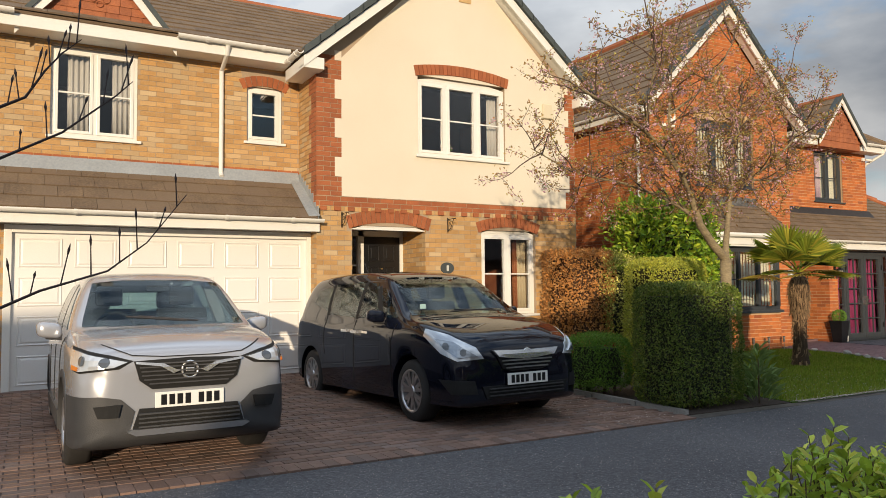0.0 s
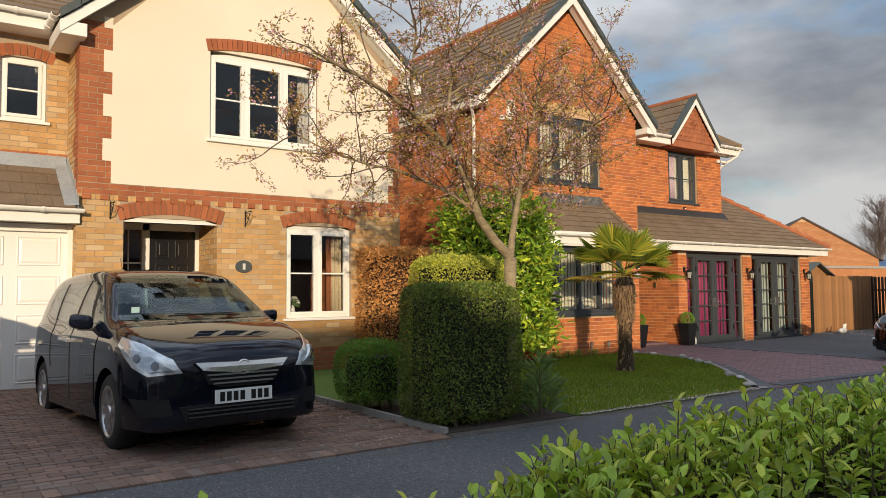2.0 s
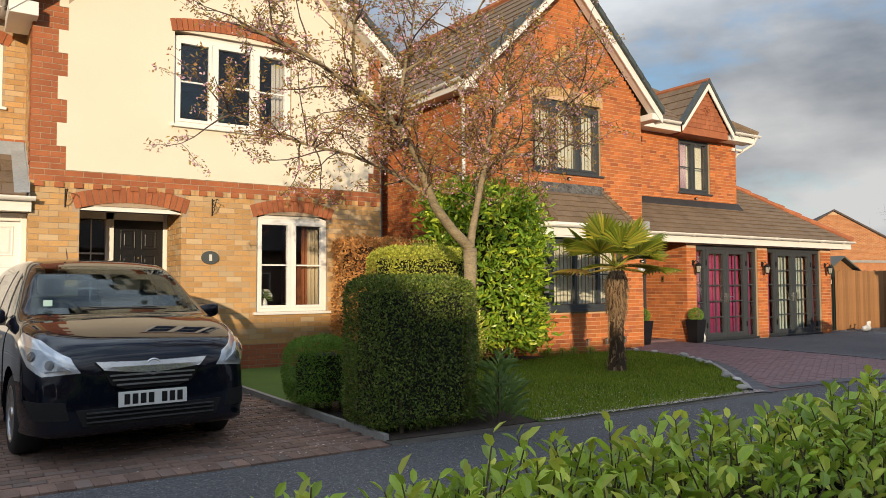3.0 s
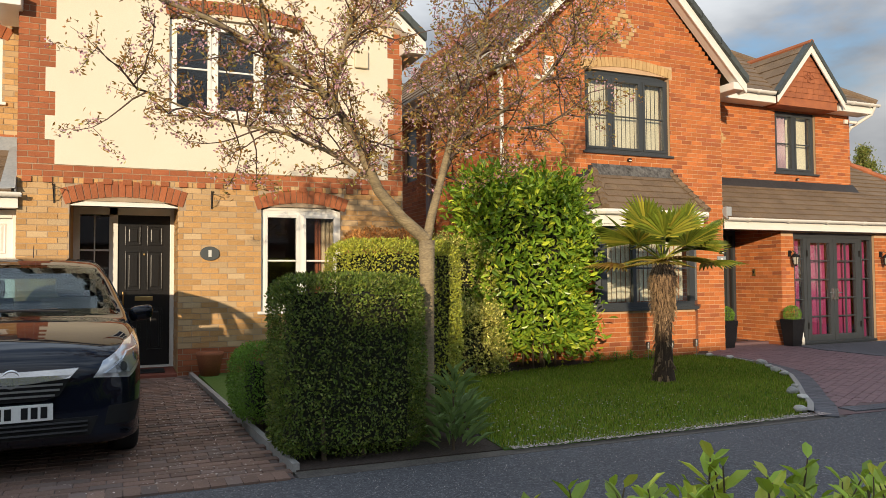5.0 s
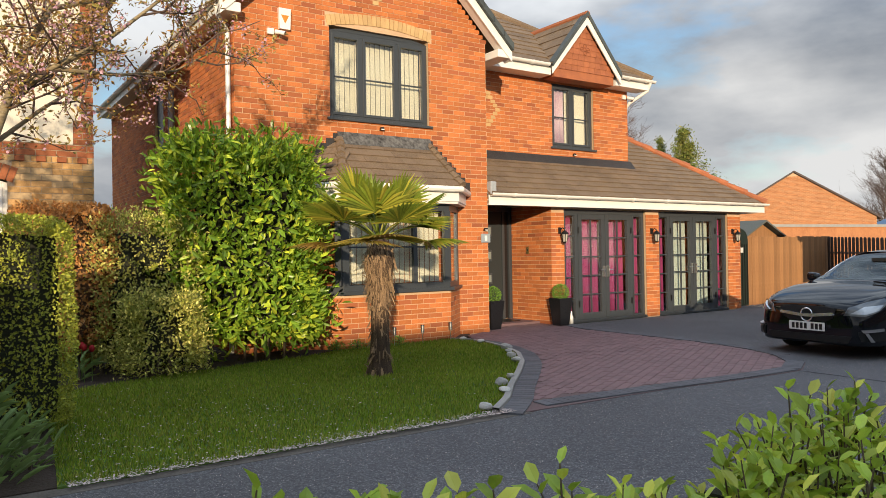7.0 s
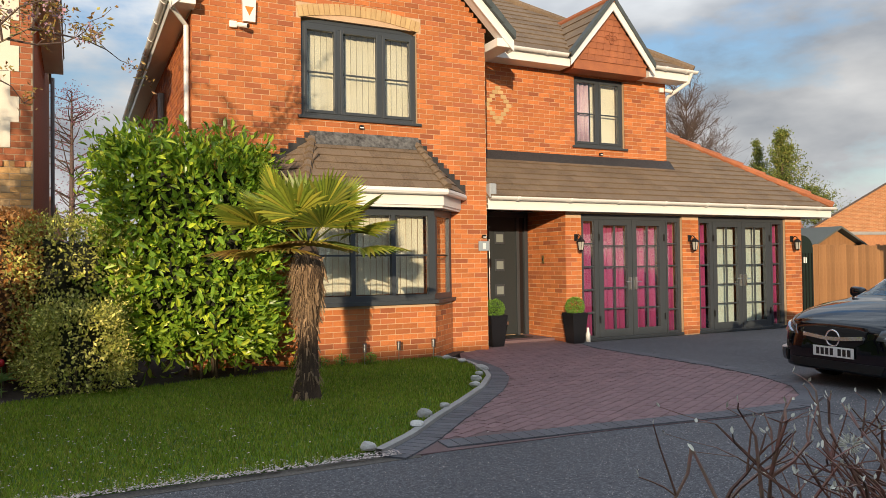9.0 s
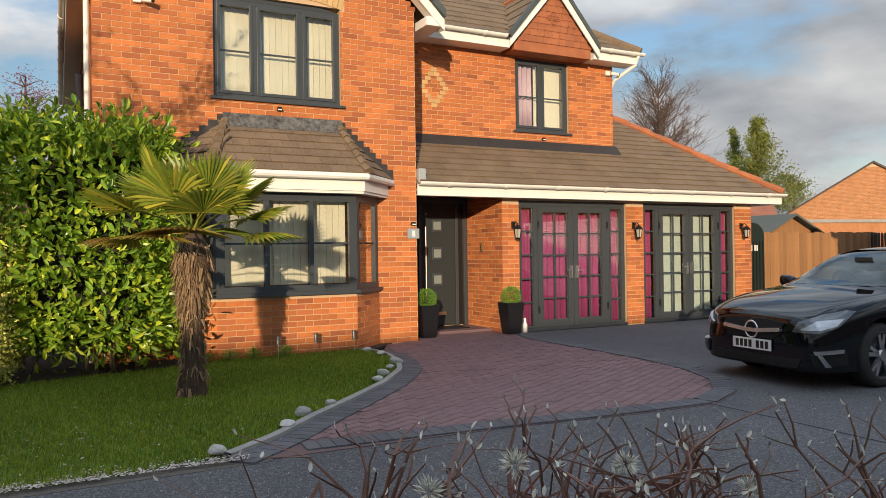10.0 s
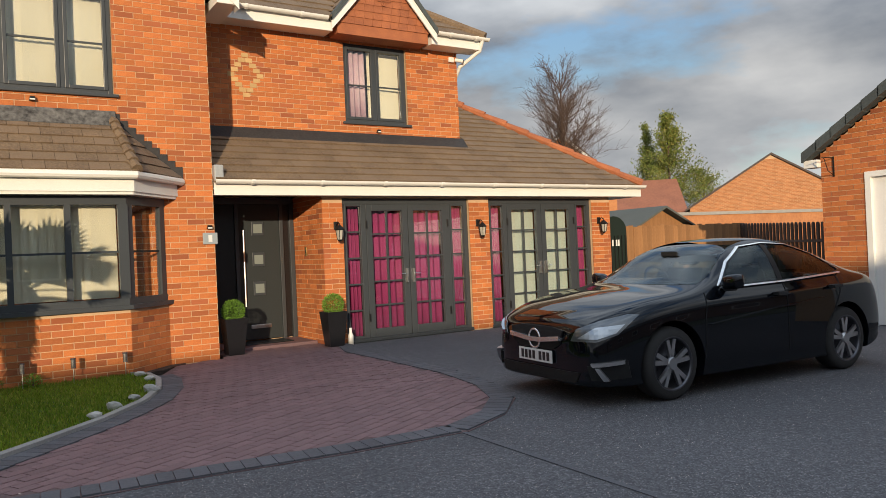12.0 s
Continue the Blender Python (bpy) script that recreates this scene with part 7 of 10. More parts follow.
    both(lambda s: fitted("window_line", [(-x * s, z) for x, z in strip([(-0.72, 0.95), (-1.03, 1.165), (-1.34, 1.30), (-1.68, 1.325), (-2.12, 1.30), (-2.48, 1.195), (-2.74, 1.02)], 0.008)], 90 * s, tree, CHROME, car, 0.006, 0.06))
    both(lambda s: fitted("tail_lamp", [(-x * s, z) for x, z in ((-3.30, 0.74), (-3.68, 0.74), (-3.62, 0.90), (-3.35, 0.92))], 115 * s, tree, RED_LENS, car, 0.006, 0.05))
    part("rear_view_mirror", boxed(-0.98, -0.96, -0.11, 0.11, 1.22, 1.27, bevel=0.008), SEAM, car)
    return car


def park(car, x, y, heading, z=0.0, pitch=0.0, size=(1, 1, 1)):
    """Front axle's middle at (x, y); heading in degrees from +x."""
    car.matrix_basis = pose(x, y, z, 0, pitch, heading) @ Matrix.Diagonal((*size, 1))


SUV, CARRIER, SALOON = small_suv(), people_carrier(), saloon()
park(SUV, 1.67, 5.92, -89.3, 0.015, -1.2, (0.955, 0.935, 0.985))
park(CARRIER, 4.86, 6.16, -86.5, 0.02, -1.2, (0.96, 0.955, 0.99))
park(SALOON, 17.86, 5.16, 176.0, 0.0, 0.0, (0.865, 0.955, 0.975))


# ---- plants ----
SMALL_LEAF = [(0, 0, 0), (0.5, 0.42, 0.10), (1, 0, -0.05), (0.5, -0.42, 0.10)], [(0, 1, 2), (0, 2, 3)]
BIG_LEAF = [(0, 0, 0), (0.28, 0.40, 0.07), (0.68, 0.42, 0.06), (1, 0, -0.10), (0.68, -0.42, 0.06), (0.28, -0.40, 0.07), (0.30, 0, -0.03), (0.70, 0, -0.05)], [(0, 1, 6), (1, 2, 7, 6), (2, 3, 7), (3, 4, 7), (4, 5, 6, 7), (5, 0, 6)]


def leaves(name, places, ways, ups, length, width, template, material, parent, label="", kind="stuff"):
    """Many leaves in one mesh: places, the way each grows, the side it turns up, its length and width."""
    tv, tf = np.array(template[0], float), template[1]
    P, D, U = np.asarray(places, float), np.asarray(ways, float), np.asarray(ups, float)
    L_, W_ = np.asarray(length, float)[:, None, None], np.asarray(width, float)[:, None, None]
    D = D / np.linalg.norm(D, axis=1, keepdims=True)
    S = np.cross(D, U)
    S /= np.linalg.norm(S, axis=1, keepdims=True) + 1e-9
    U = np.cross(S, D)
    V = P[:, None, :] + D[:, None, :] * tv[None, :, 0:1] * L_ + S[:, None, :] * tv[None, :, 1:2] * W_ + U[:, None, :] * tv[None, :, 2:3] * L_
    k, n = len(tv), len(P)
    faces = [tuple(i * k + q for q in f) for i in range(n) for f in tf]
    ob = raw(name, V.reshape(-1, 3).tolist(), faces, material, parent, label)
    if kind:
        ob["kind"] = kind
    return ob


def leaf_mat(name, a, b, vary=0.3, third=None, rough=0.5, through=0.3):
    return surface(name, a, b, rough, coarse=2.0, fine=25, bump=0.05, vary=vary, third=third, through=through, spec=0.4)


DARK_HEDGE = leaf_mat("box_leaf", (0.155, 0.225, 0.034, 1), (0.088, 0.142, 0.022, 1), 0.55, (0.26, 0.29, 0.06, 1), 0.38)
FRESH_BOX = leaf_mat("fresh_box_leaf", (0.20, 0.36, 0.045, 1), (0.12, 0.25, 0.030, 1), 0.35)
GOLDEN = leaf_mat("golden_privet_leaf", (0.56, 0.56, 0.08, 1), (0.40, 0.43, 0.055, 1), 0.3, (0.28, 0.34, 0.06, 1))
BEECH = leaf_mat("dry_beech_leaf", (0.66, 0.34, 0.10, 1), (0.50, 0.22, 0.065, 1), 0.35, (0.52, 0.30, 0.12, 1), 0.7)
VARIEGATED = leaf_mat("variegated_leaf", (0.44, 0.43, 0.09, 1), (0.24, 0.28, 0.055, 1), 0.4, (0.90, 0.80, 0.24, 1))
LAUREL = leaf_mat("laurel_leaf", (0.27, 0.42, 0.04, 1), (0.12, 0.23, 0.025, 1), 0.4, (0.56, 0.64, 0.06, 1), 0.3)
YOUNG_LAUREL = leaf_mat("young_laurel_leaf", (0.42, 0.54, 0.062, 1), (0.25, 0.38, 0.045, 1), 0.35, (0.62, 0.62, 0.095, 1), 0.35)
# core colours are darkened to paint in the shade between the leaves
HEDGE_CORE = surface("hedge_shade_core", (0.022, 0.026, 0.010, 1), (0.012, 0.012, 0.006, 1), 0.95, coarse=6, fine=40, bump=1.0)
BROWN_CORE = surface("beech_shade_core", (0.10, 0.05, 0.022, 1), (0.05, 0.025, 0.012, 1), 0.95, coarse=6, fine=40, bump=1.0)
STEM = surface("shrub_stem", (0.12, 0.085, 0.05, 1), (0.07, 0.05, 0.03, 1), 0.85, fine=40)


def hedge(name, label, x0, x1, y0, y1, z0, z1, n, size, material, core, seed, r=0.12, rough=0.05, template=SMALL_LEAF, ratio=0.6, shaggy=0.0, lean=0.5, skew=0.0, turn=0.0):
    """A clipped hedge: rounded block of leaves round a core coloured dark for inner shade, on short stems."""
    rs = np.random.RandomState(seed)
    t = thing(name, label, "hedge", ((x0 + x1) / 2, (y0 + y1) / 2, rise(x0, y0)))
    lo, hi = np.array([x0, y0, z0]), np.array([x1, y1, z1])
    ext = hi - lo
    areas = np.array([ext[1] * ext[2], ext[1] * ext[2], ext[0] * ext[2], ext[0] * ext[2], ext[0] * ext[1], ext[0] * ext[1] * 0.25])
    side = rs.choice(6, n, p=areas / areas.sum())
    p = lo + rs.rand(n, 3) * ext
    ax, top = np.array([0, 0, 1, 1, 2, 2])[side], np.array([0, 1, 0, 1, 1, 0])[side]
    p[np.arange(n), ax] = np.where(top == 1, hi[ax], lo[ax])
    q = np.clip(p, lo + r, hi - r)
    nv = p - q
    nv /= np.linalg.norm(nv, axis=1, keepdims=True)
    lump = np.array([noise.noise(Vector(v * 2.2)) * 0.6 + noise.noise(Vector(v * 6.0)) * 0.4 for v in q])
    p = q + nv * (r + rough * lump[:, None] * 1.4 - np.abs(rs.normal(0, rough, n))[:, None] + shaggy * rs.rand(n, 1) ** 4)
    ca, sa, mx_, my_ = math.cos(radians(turn)), math.sin(radians(turn)), (x0 + x1) / 2, (y0 + y1) / 2
    px_, py_ = p[:, 0] - mx_, p[:, 1] - my_
    p[:, 0], p[:, 1] = mx_ + ca * px_ - sa * py_, my_ + sa * px_ + ca * py_
    d = nv * lean + rs.normal(0, 0.6, (n, 3)) + np.array([0, 0, 0.25])
    up = nv + rs.normal(0, 0.35, (n, 3))
    ln = size * rs.uniform(0.6, 1.3, n)
    leaves("foliage", p, d, up, ln, ln * ratio, template, material, t)
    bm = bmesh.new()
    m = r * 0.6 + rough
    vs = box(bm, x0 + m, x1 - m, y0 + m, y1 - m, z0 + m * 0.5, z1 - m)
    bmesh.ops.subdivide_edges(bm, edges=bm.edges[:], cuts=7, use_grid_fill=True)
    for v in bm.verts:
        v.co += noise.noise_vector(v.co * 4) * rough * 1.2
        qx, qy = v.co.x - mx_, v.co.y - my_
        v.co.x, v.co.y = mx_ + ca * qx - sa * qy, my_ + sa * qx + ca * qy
    part("inner_mass", bm, core, t, "solid core coloured dark for the shade among the leaves")
    rnd = random.Random(seed)
    for _ in range(5):
        a, b = rnd.uniform(x0 + m, x1 - m), rnd.uniform(y0 + m, y1 - m)
        a2 = a
        part("stem", tubed([(a2, b, rise(a2, b) - 0.02), (a2 + rnd.uniform(-0.05, 0.05), b, z0 + 0.3)], [0.022, 0.014], 6), STEM, t)
    return t


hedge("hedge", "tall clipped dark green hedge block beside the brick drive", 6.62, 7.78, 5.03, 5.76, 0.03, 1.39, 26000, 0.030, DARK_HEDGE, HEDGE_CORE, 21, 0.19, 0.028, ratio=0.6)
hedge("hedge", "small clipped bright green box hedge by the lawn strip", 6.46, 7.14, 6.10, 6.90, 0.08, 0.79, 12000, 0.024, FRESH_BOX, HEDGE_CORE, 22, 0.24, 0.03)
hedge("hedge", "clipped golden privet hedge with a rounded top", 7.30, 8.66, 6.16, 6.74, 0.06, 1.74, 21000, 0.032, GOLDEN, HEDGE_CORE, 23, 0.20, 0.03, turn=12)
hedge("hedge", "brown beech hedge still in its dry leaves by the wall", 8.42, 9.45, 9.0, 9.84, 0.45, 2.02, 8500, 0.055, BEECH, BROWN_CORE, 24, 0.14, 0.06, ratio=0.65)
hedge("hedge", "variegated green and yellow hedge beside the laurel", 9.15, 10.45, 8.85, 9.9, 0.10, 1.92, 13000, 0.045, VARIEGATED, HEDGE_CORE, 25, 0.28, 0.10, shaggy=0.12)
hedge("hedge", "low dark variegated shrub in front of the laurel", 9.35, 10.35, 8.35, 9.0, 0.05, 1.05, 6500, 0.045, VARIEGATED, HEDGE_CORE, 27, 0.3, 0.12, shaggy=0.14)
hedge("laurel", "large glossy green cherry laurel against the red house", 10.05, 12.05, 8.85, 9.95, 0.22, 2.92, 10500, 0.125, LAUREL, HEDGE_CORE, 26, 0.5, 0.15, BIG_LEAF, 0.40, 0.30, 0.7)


# tree making
def limb(bm, start, way, length, r0, r1, rnd, wobble=0.25, seg=5, lift=0.0):
    """A wavering tapered branch; returns its points."""
    pts, p, d = [Vector(start)], Vector(start), Vector(way).normalized()
    for i in range(seg):
        d = (d + Vector((rnd.gauss(0, 1), rnd.gauss(0, 1), rnd.gauss(0, 1) + lift)) * wobble / 2.4).normalized()
        p = p + d * length / seg
        pts.append(p.copy())
    tube(bm, pts, [r0 + (r1 - r0) * i / seg for i in range(seg + 1)], 7 if r0 > 0.02 else 5 if r0 > 0.006 else 4, caps=False)
    return pts


CHERRY_LEAF = leaf_mat("bronze_cherry_leaf", (0.40, 0.25, 0.07, 1), (0.28, 0.13, 0.05, 1), 0.4, (0.40, 0.36, 0.10, 1))
BLOSSOM = leaf_mat("pink_blossom", (0.66, 0.40, 0.46, 1), (0.56, 0.30, 0.38, 1), 0.25, (0.66, 0.50, 0.52, 1), 0.7)
cherry = thing("tree", "flowering cherry with bronze young leaves and pink blossom", "tree", (7.92, 5.5, 0))
rnd = random.Random(41)
FORK = Vector((7.90, 5.42, 1.68))
part("trunk", tubed([(7.93, 5.50, -0.02), (7.92, 5.48, 0.12), (7.91, 5.46, 0.6), (7.91, 5.44, 1.2), FORK], [0.10, 0.075, 0.064, 0.060, 0.068], 14), BARK, cherry, "grey-brown bark with ringed bands", smooth=True)
mains = [
    [FORK, (7.68, 5.42, 1.86), (7.48, 5.42, 2.08), (7.36, 5.40, 2.32), (7.28, 5.40, 2.52), (7.12, 5.42, 2.74), (6.96, 5.44, 2.91), (6.60, 5.36, 3.08), (6.12, 5.30, 3.28), (5.62, 5.28, 3.42)],
    [FORK, (7.96, 5.46, 1.88), (8.05, 5.50, 2.14), (8.16, 5.54, 2.48), (8.27, 5.60, 2.82), (8.42, 5.66, 3.14), (8.58, 5.70, 3.5), (8.70, 5.74, 4.0)],
    [(8.16, 5.54, 2.48), (8.40, 5.46, 2.68), (8.74, 5.36, 2.90), (9.04, 5.30, 3.18), (9.32, 5.25, 3.5)],
    [(7.12, 5.42, 2.74), (7.16, 5.55, 3.05), (7.30, 5.68, 3.42), (7.42, 5.75, 3.8), (7.5, 5.8, 4.2)],
    [(7.44, 5.42, 2.14), (7.28, 5.54, 2.30), (7.11, 5.66, 2.42), (6.85, 5.98, 2.60), (6.50, 6.15, 2.68), (6.05, 6.20, 2.80), (5.60, 6.15, 2.95)],
    [(8.42, 5.66, 3.14), (8.80, 5.9, 3.35), (9.25, 6.05, 3.6), (9.75, 6.1, 4.0), (10.1, 6.1, 4.3)],
    [(8.40, 5.46, 2.68), (8.85, 5.5, 2.70), (9.25, 5.6, 2.80), (9.55, 5.6, 3.0)],
    [(8.05, 5.50, 2.14), (8.4, 6.0, 2.5), (8.8, 6.4, 2.85), (9.1, 6.6, 3.2)],
    [(6.60, 5.36, 3.08), (6.50, 5.2, 3.4), (6.45, 5.05, 3.75), (6.3, 4.95, 4.05)],
    [(7.30, 5.68, 3.42), (7.7, 5.6, 3.7), (8.05, 5.5, 4.1), (8.2, 5.45, 4.4)],
]
radii = [0.054, 0.042, 0.024, 0.026, 0.024, 0.020, 0.016, 0.018, 0.018, 0.016]
tips, lp, lw, bp, bw = [], [], [], [], []
for pts, r in zip(mains, radii):
    bm = bmesh.new()
    n_ = len(pts)
    tube(bm, pts, [r * (1 - 0.75 * i / (n_ - 1)) for i in range(n_)], 9, caps=False)
    part("limb", bm, BARK, cherry, smooth=True)
    bm = bmesh.new()
    P = [Vector(p) for p in pts]
    for i in range(1 if pts[0] is not FORK else 3, n_):
        for _ in range(5 if i > n_ // 2 else 3):
            s = P[i - 1].lerp(P[i], rnd.random())
            d = (P[i] - P[i - 1]).normalized() * 0.6 + Vector((rnd.gauss(0, 0.8), rnd.gauss(0, 0.8), rnd.gauss(0.25, 0.5)))
            b1 = limb(bm, s, d, rnd.uniform(0.4, 0.9), 0.009, 0.003, rnd, 0.5, 5, 0.1)
            for _ in range(5):
                k = rnd.randrange(1, 6)
                s2 = b1[k]
                d2 = (b1[k] - b1[k - 1]).normalized() * 0.5 + Vector((rnd.gauss(0, 0.8), rnd.gauss(0, 0.8), rnd.gauss(0.2, 0.6)))
                b2 = limb(bm, s2, d2, rnd.uniform(0.15, 0.40), 0.0035, 0.0015, rnd, 0.6, 4)
                for q in b2[1:]:
                    for _ in range(8):
                        o = Vector((rnd.gauss(0, 0.03), rnd.gauss(0, 0.03), rnd.gauss(0, 0.03)))
                        way = Vector((rnd.gauss(0, 1), rnd.gauss(0, 1), rnd.gauss(0, 0.8)))
                        if rnd.random() < 0.75:
                            lp.append(q + o)
                            lw.append(way)
                    if rnd.random() < 0.42:
                        c = q + Vector((rnd.gauss(0, 0.02), rnd.gauss(0, 0.02), -0.02))
                        for _ in range(7):
                            bp.append(c + Vector((rnd.gauss(0, 0.022), rnd.gauss(0, 0.022), rnd.gauss(0, 0.022))))
                            bw.append(Vector((rnd.gauss(0, 1), rnd.gauss(0, 1), rnd.gauss(-0.2, 1))))
    part("twig_mass", bm, TWIG, cherry)["kind"] = "stuff"
rs = np.random.RandomState(4)
leaves("foliage", lp, lw, rs.normal(0, 1, (len(lp), 3)), rs.uniform(0.028, 0.056, len(lp)), rs.uniform(0.014, 0.028, len(lp)), SMALL_LEAF, CHERRY_LEAF, cherry, "bronze young leaves")
leaves("blossom", bp, bw, rs.normal(0, 1, (len(bp), 3)), rs.uniform(0.020, 0.032, len(bp)), rs.uniform(0.018, 0.028, len(bp)), SMALL_LEAF, BLOSSOM, cherry, "pale pink blossom")

# palm
palm = thing("palm", "small fan palm with a shaggy trunk standing on the lawn", "palm", (11.9, 7.3, 0.04))
FIBRE = surface("palm_fibre", (0.10, 0.062, 0.036, 1), (0.042, 0.026, 0.016, 1), 0.95, coarse=8, fine=60, bump=1.0, stretch=(4, 4, 0.8))
DRY = surface("dry_sheath", (0.36, 0.24, 0.13, 1), (0.22, 0.14, 0.08, 1), 0.9, coarse=5, fine=50, bump=0.3, vary=0.35)
FROND = leaf_mat("palm_frond", (0.22, 0.27, 0.03, 1), (0.11, 0.16, 0.02, 1), 0.3, (0.42, 0.38, 0.05, 1), 0.4, 0.25)
OLD_FROND = leaf_mat("yellow_frond", (0.42, 0.32, 0.05, 1), (0.32, 0.24, 0.04, 1), 0.25, (0.30, 0.17, 0.05, 1), 0.5, 0.25)
bm = bmesh.new()
prof = [(0.0, 0.15), (0.15, 0.12), (0.5, 0.10), (0.85, 0.108), (1.1, 0.14), (1.3, 0.16), (1.42, 0.13), (1.55, 0.07)]
rings = []
for z, r in prof:
    rings.append([bm.verts.new((11.9 + 0.02 * z + math.cos(a) * r * (1 + 0.12 * noise.noise(Vector((a * 2, z * 6, 0)))), 7.3 + math.sin(a) * r * (1 + 0.12 * noise.noise(Vector((a * 2, z * 6, 3)))), 0.03 + z)) for a in (2 * math.pi * k / 20 for k in range(20))])
for a, b in zip(rings, rings[1:]):
    for k in range(20):
        bm.faces.new((a[k], a[(k + 1) % 20], b[(k + 1) % 20], b[k]))
part("trunk", bm, FIBRE, palm, "dark fibrous trunk", smooth=True)
rnd = random.Random(8)
stub, hair = Pile(), []
for i in range(170):
    z = rnd.uniform(0.05, 1.45)
    a = rnd.uniform(0, 6.283)
    r = np.interp(z, [q[0] for q in prof], [q[1] for q in prof])
    c = Vector((11.9 + 0.02 * z + math.cos(a) * r, 7.3 + math.sin(a) * r, 0.03 + z))
    out, t = Vector((math.cos(a), math.sin(a), 0)), Vector((-math.sin(a), math.cos(a), 0))
    ln, w = rnd.uniform(0.05, 0.13) * (1.2 if z > 0.9 else 0.8), rnd.uniform(0.006, 0.014)
    tip = c + out * rnd.uniform(0.015, 0.05) + Vector((0, 0, -ln if rnd.random() < 0.75 else ln * 0.5)) + t * rnd.gauss(0, 0.02)
    stub.add([tuple(c - t * w - out * 0.01), tuple(c + t * w - out * 0.01), tuple(c + t * w + out * 0.008), tuple(c - t * w + out * 0.008), tuple(tip - t * w * 0.6), tuple(tip + t * w * 0.6), tuple(tip + t * w * 0.6 + out * 0.006), tuple(tip - t * w * 0.6 + out * 0.006)])
stub.put("stub_mass", DRY, palm, "pale dry leaf bases")
vs, fs = [], []
for i in range(1500):
    z, a = rnd.uniform(0.85, 1.5) if rnd.random() < 0.85 else rnd.uniform(0.02, 1.0), rnd.uniform(0, 6.283)
    r = np.interp(z, [q[0] for q in prof], [q[1] for q in prof])
    c = Vector((11.9 + math.cos(a) * r, 7.3 + math.sin(a) * r, 0.03 + z))
    out = Vector((math.cos(a + rnd.gauss(0, 0.4)), math.sin(a + rnd.gauss(0, 0.4)), 0))
    tip = c + out * rnd.uniform(0.01, 0.09) + Vector((0, 0, -rnd.uniform(0.05, 0.22)))
    k = len(vs)
    t = Vector((-out.y, out.x, 0)) * 0.003
    vs += [tuple(c - t), tuple(c + t), tuple(tip)]
    fs.append((k, k + 1, k + 2))
raw("fibre_mass", vs, fs, DRY, palm)["kind"] = "stuff"


def fan(parent, base, way, petiole, radius, droop, material, seed, spread=150, n=26):
    """A fan leaf: a stalk and narrow folded segments that spread from its end."""
    rnd = random.Random(seed)
    base, way = Vector(base), Vector(way).normalized()
    side = way.cross(Vector((0, 0, 1)))
    side = side.normalized() if side.length > 0.05 else Vector((1, 0, 0))
    up = side.cross(way)
    hub = base + way * petiole + Vector((0, 0, -droop * petiole * 0.25))
    bm = bmesh.new()
    tube(bm, [base, base.lerp(hub, 0.5) + Vector((0, 0, 0.03)), hub], [0.012, 0.009, 0.007], 6)
    fr = part("frond", bm, material, parent)
    bm = bmesh.new()
    for i in range(n):
        a = radians(-spread + 2 * spread * i / (n - 1))
        ln = radius * (0.72 + 0.28 * math.cos(a * 0.55)) * rnd.uniform(0.93, 1.04)
        d = (way * math.cos(a) + side * math.sin(a)).normalized()
        s = (side * math.cos(a) - way * math.sin(a)).normalized()
        tw = up * (0.25 * math.cos(a))
        prev = None
        for t in (0.02, 0.3, 0.6, 0.85, 1.0):
            wdt = radius * 0.072 * min(1.0, t * 3.0 + 0.1) * (1 - max(0, t - 0.55) / 0.47) + 0.0008
            c = hub + d * ln * t + tw * ln * t * 0.4 + Vector((0, 0, -droop * (ln * max(0, t - 0.25)) ** 1.6))
            row = [bm.verts.new(c - s * wdt), bm.verts.new(c - up * wdt * 0.55), bm.verts.new(c + s * wdt)]
            if prev:
                bm.faces.new((prev[0], row[0], row[1], prev[1]))
                bm.faces.new((prev[1], row[1], row[2], prev[2]))
            prev = row
    part("fan_blade", bm, material, fr)


top = Vector((11.92, 7.3, 1.57))
# azimuth, rise, stalk, blade, droop, old
FANS = [(185, 60, 0.42, 0.42, 0.25, 0), (140, 42, 0.40, 0.44, 0.4, 0), (20, 52, 0.44, 0.42, 0.25, 0), (-60, 62, 0.36, 0.40, 0.3, 0), (95, 68, 0.36, 0.42, 0.3, 0), (200, 25, 0.52, 0.44, 0.5, 0), (225, 2, 0.40, 0.42, 0.6, 1), (-110, 8, 0.34, 0.42, 0.7, 1), (-25, 6, 0.46, 0.42, 0.8, 0), (5, 22, 0.46, 0.44, 0.6, 0), (60, 12, 0.40, 0.42, 0.8, 0), (160, 4, 0.46, 0.42, 0.8, 1), (235, 45, 0.38, 0.42, 0.4, 0), (-20, 38, 0.44, 0.42, 0.5, 0), (170, 30, 0.50, 0.42, 0.6, 0), (-85, 30, 0.36, 0.42, 0.5, 0), (50, 38, 0.42, 0.42, 0.5, 0)]
for i, (az, el, st, rad, dr, old) in enumerate(FANS):
    w = Vector((math.cos(radians(az)) * math.cos(radians(el)), math.sin(radians(az)) * math.cos(radians(el)), math.sin(radians(el))))
    fan(palm, top + w * 0.03, w, st * 1.15, rad * 1.2, dr * 0.8, OLD_FROND if old else FROND, 60 + i, spread=100 if el > 30 else 84, n=26)

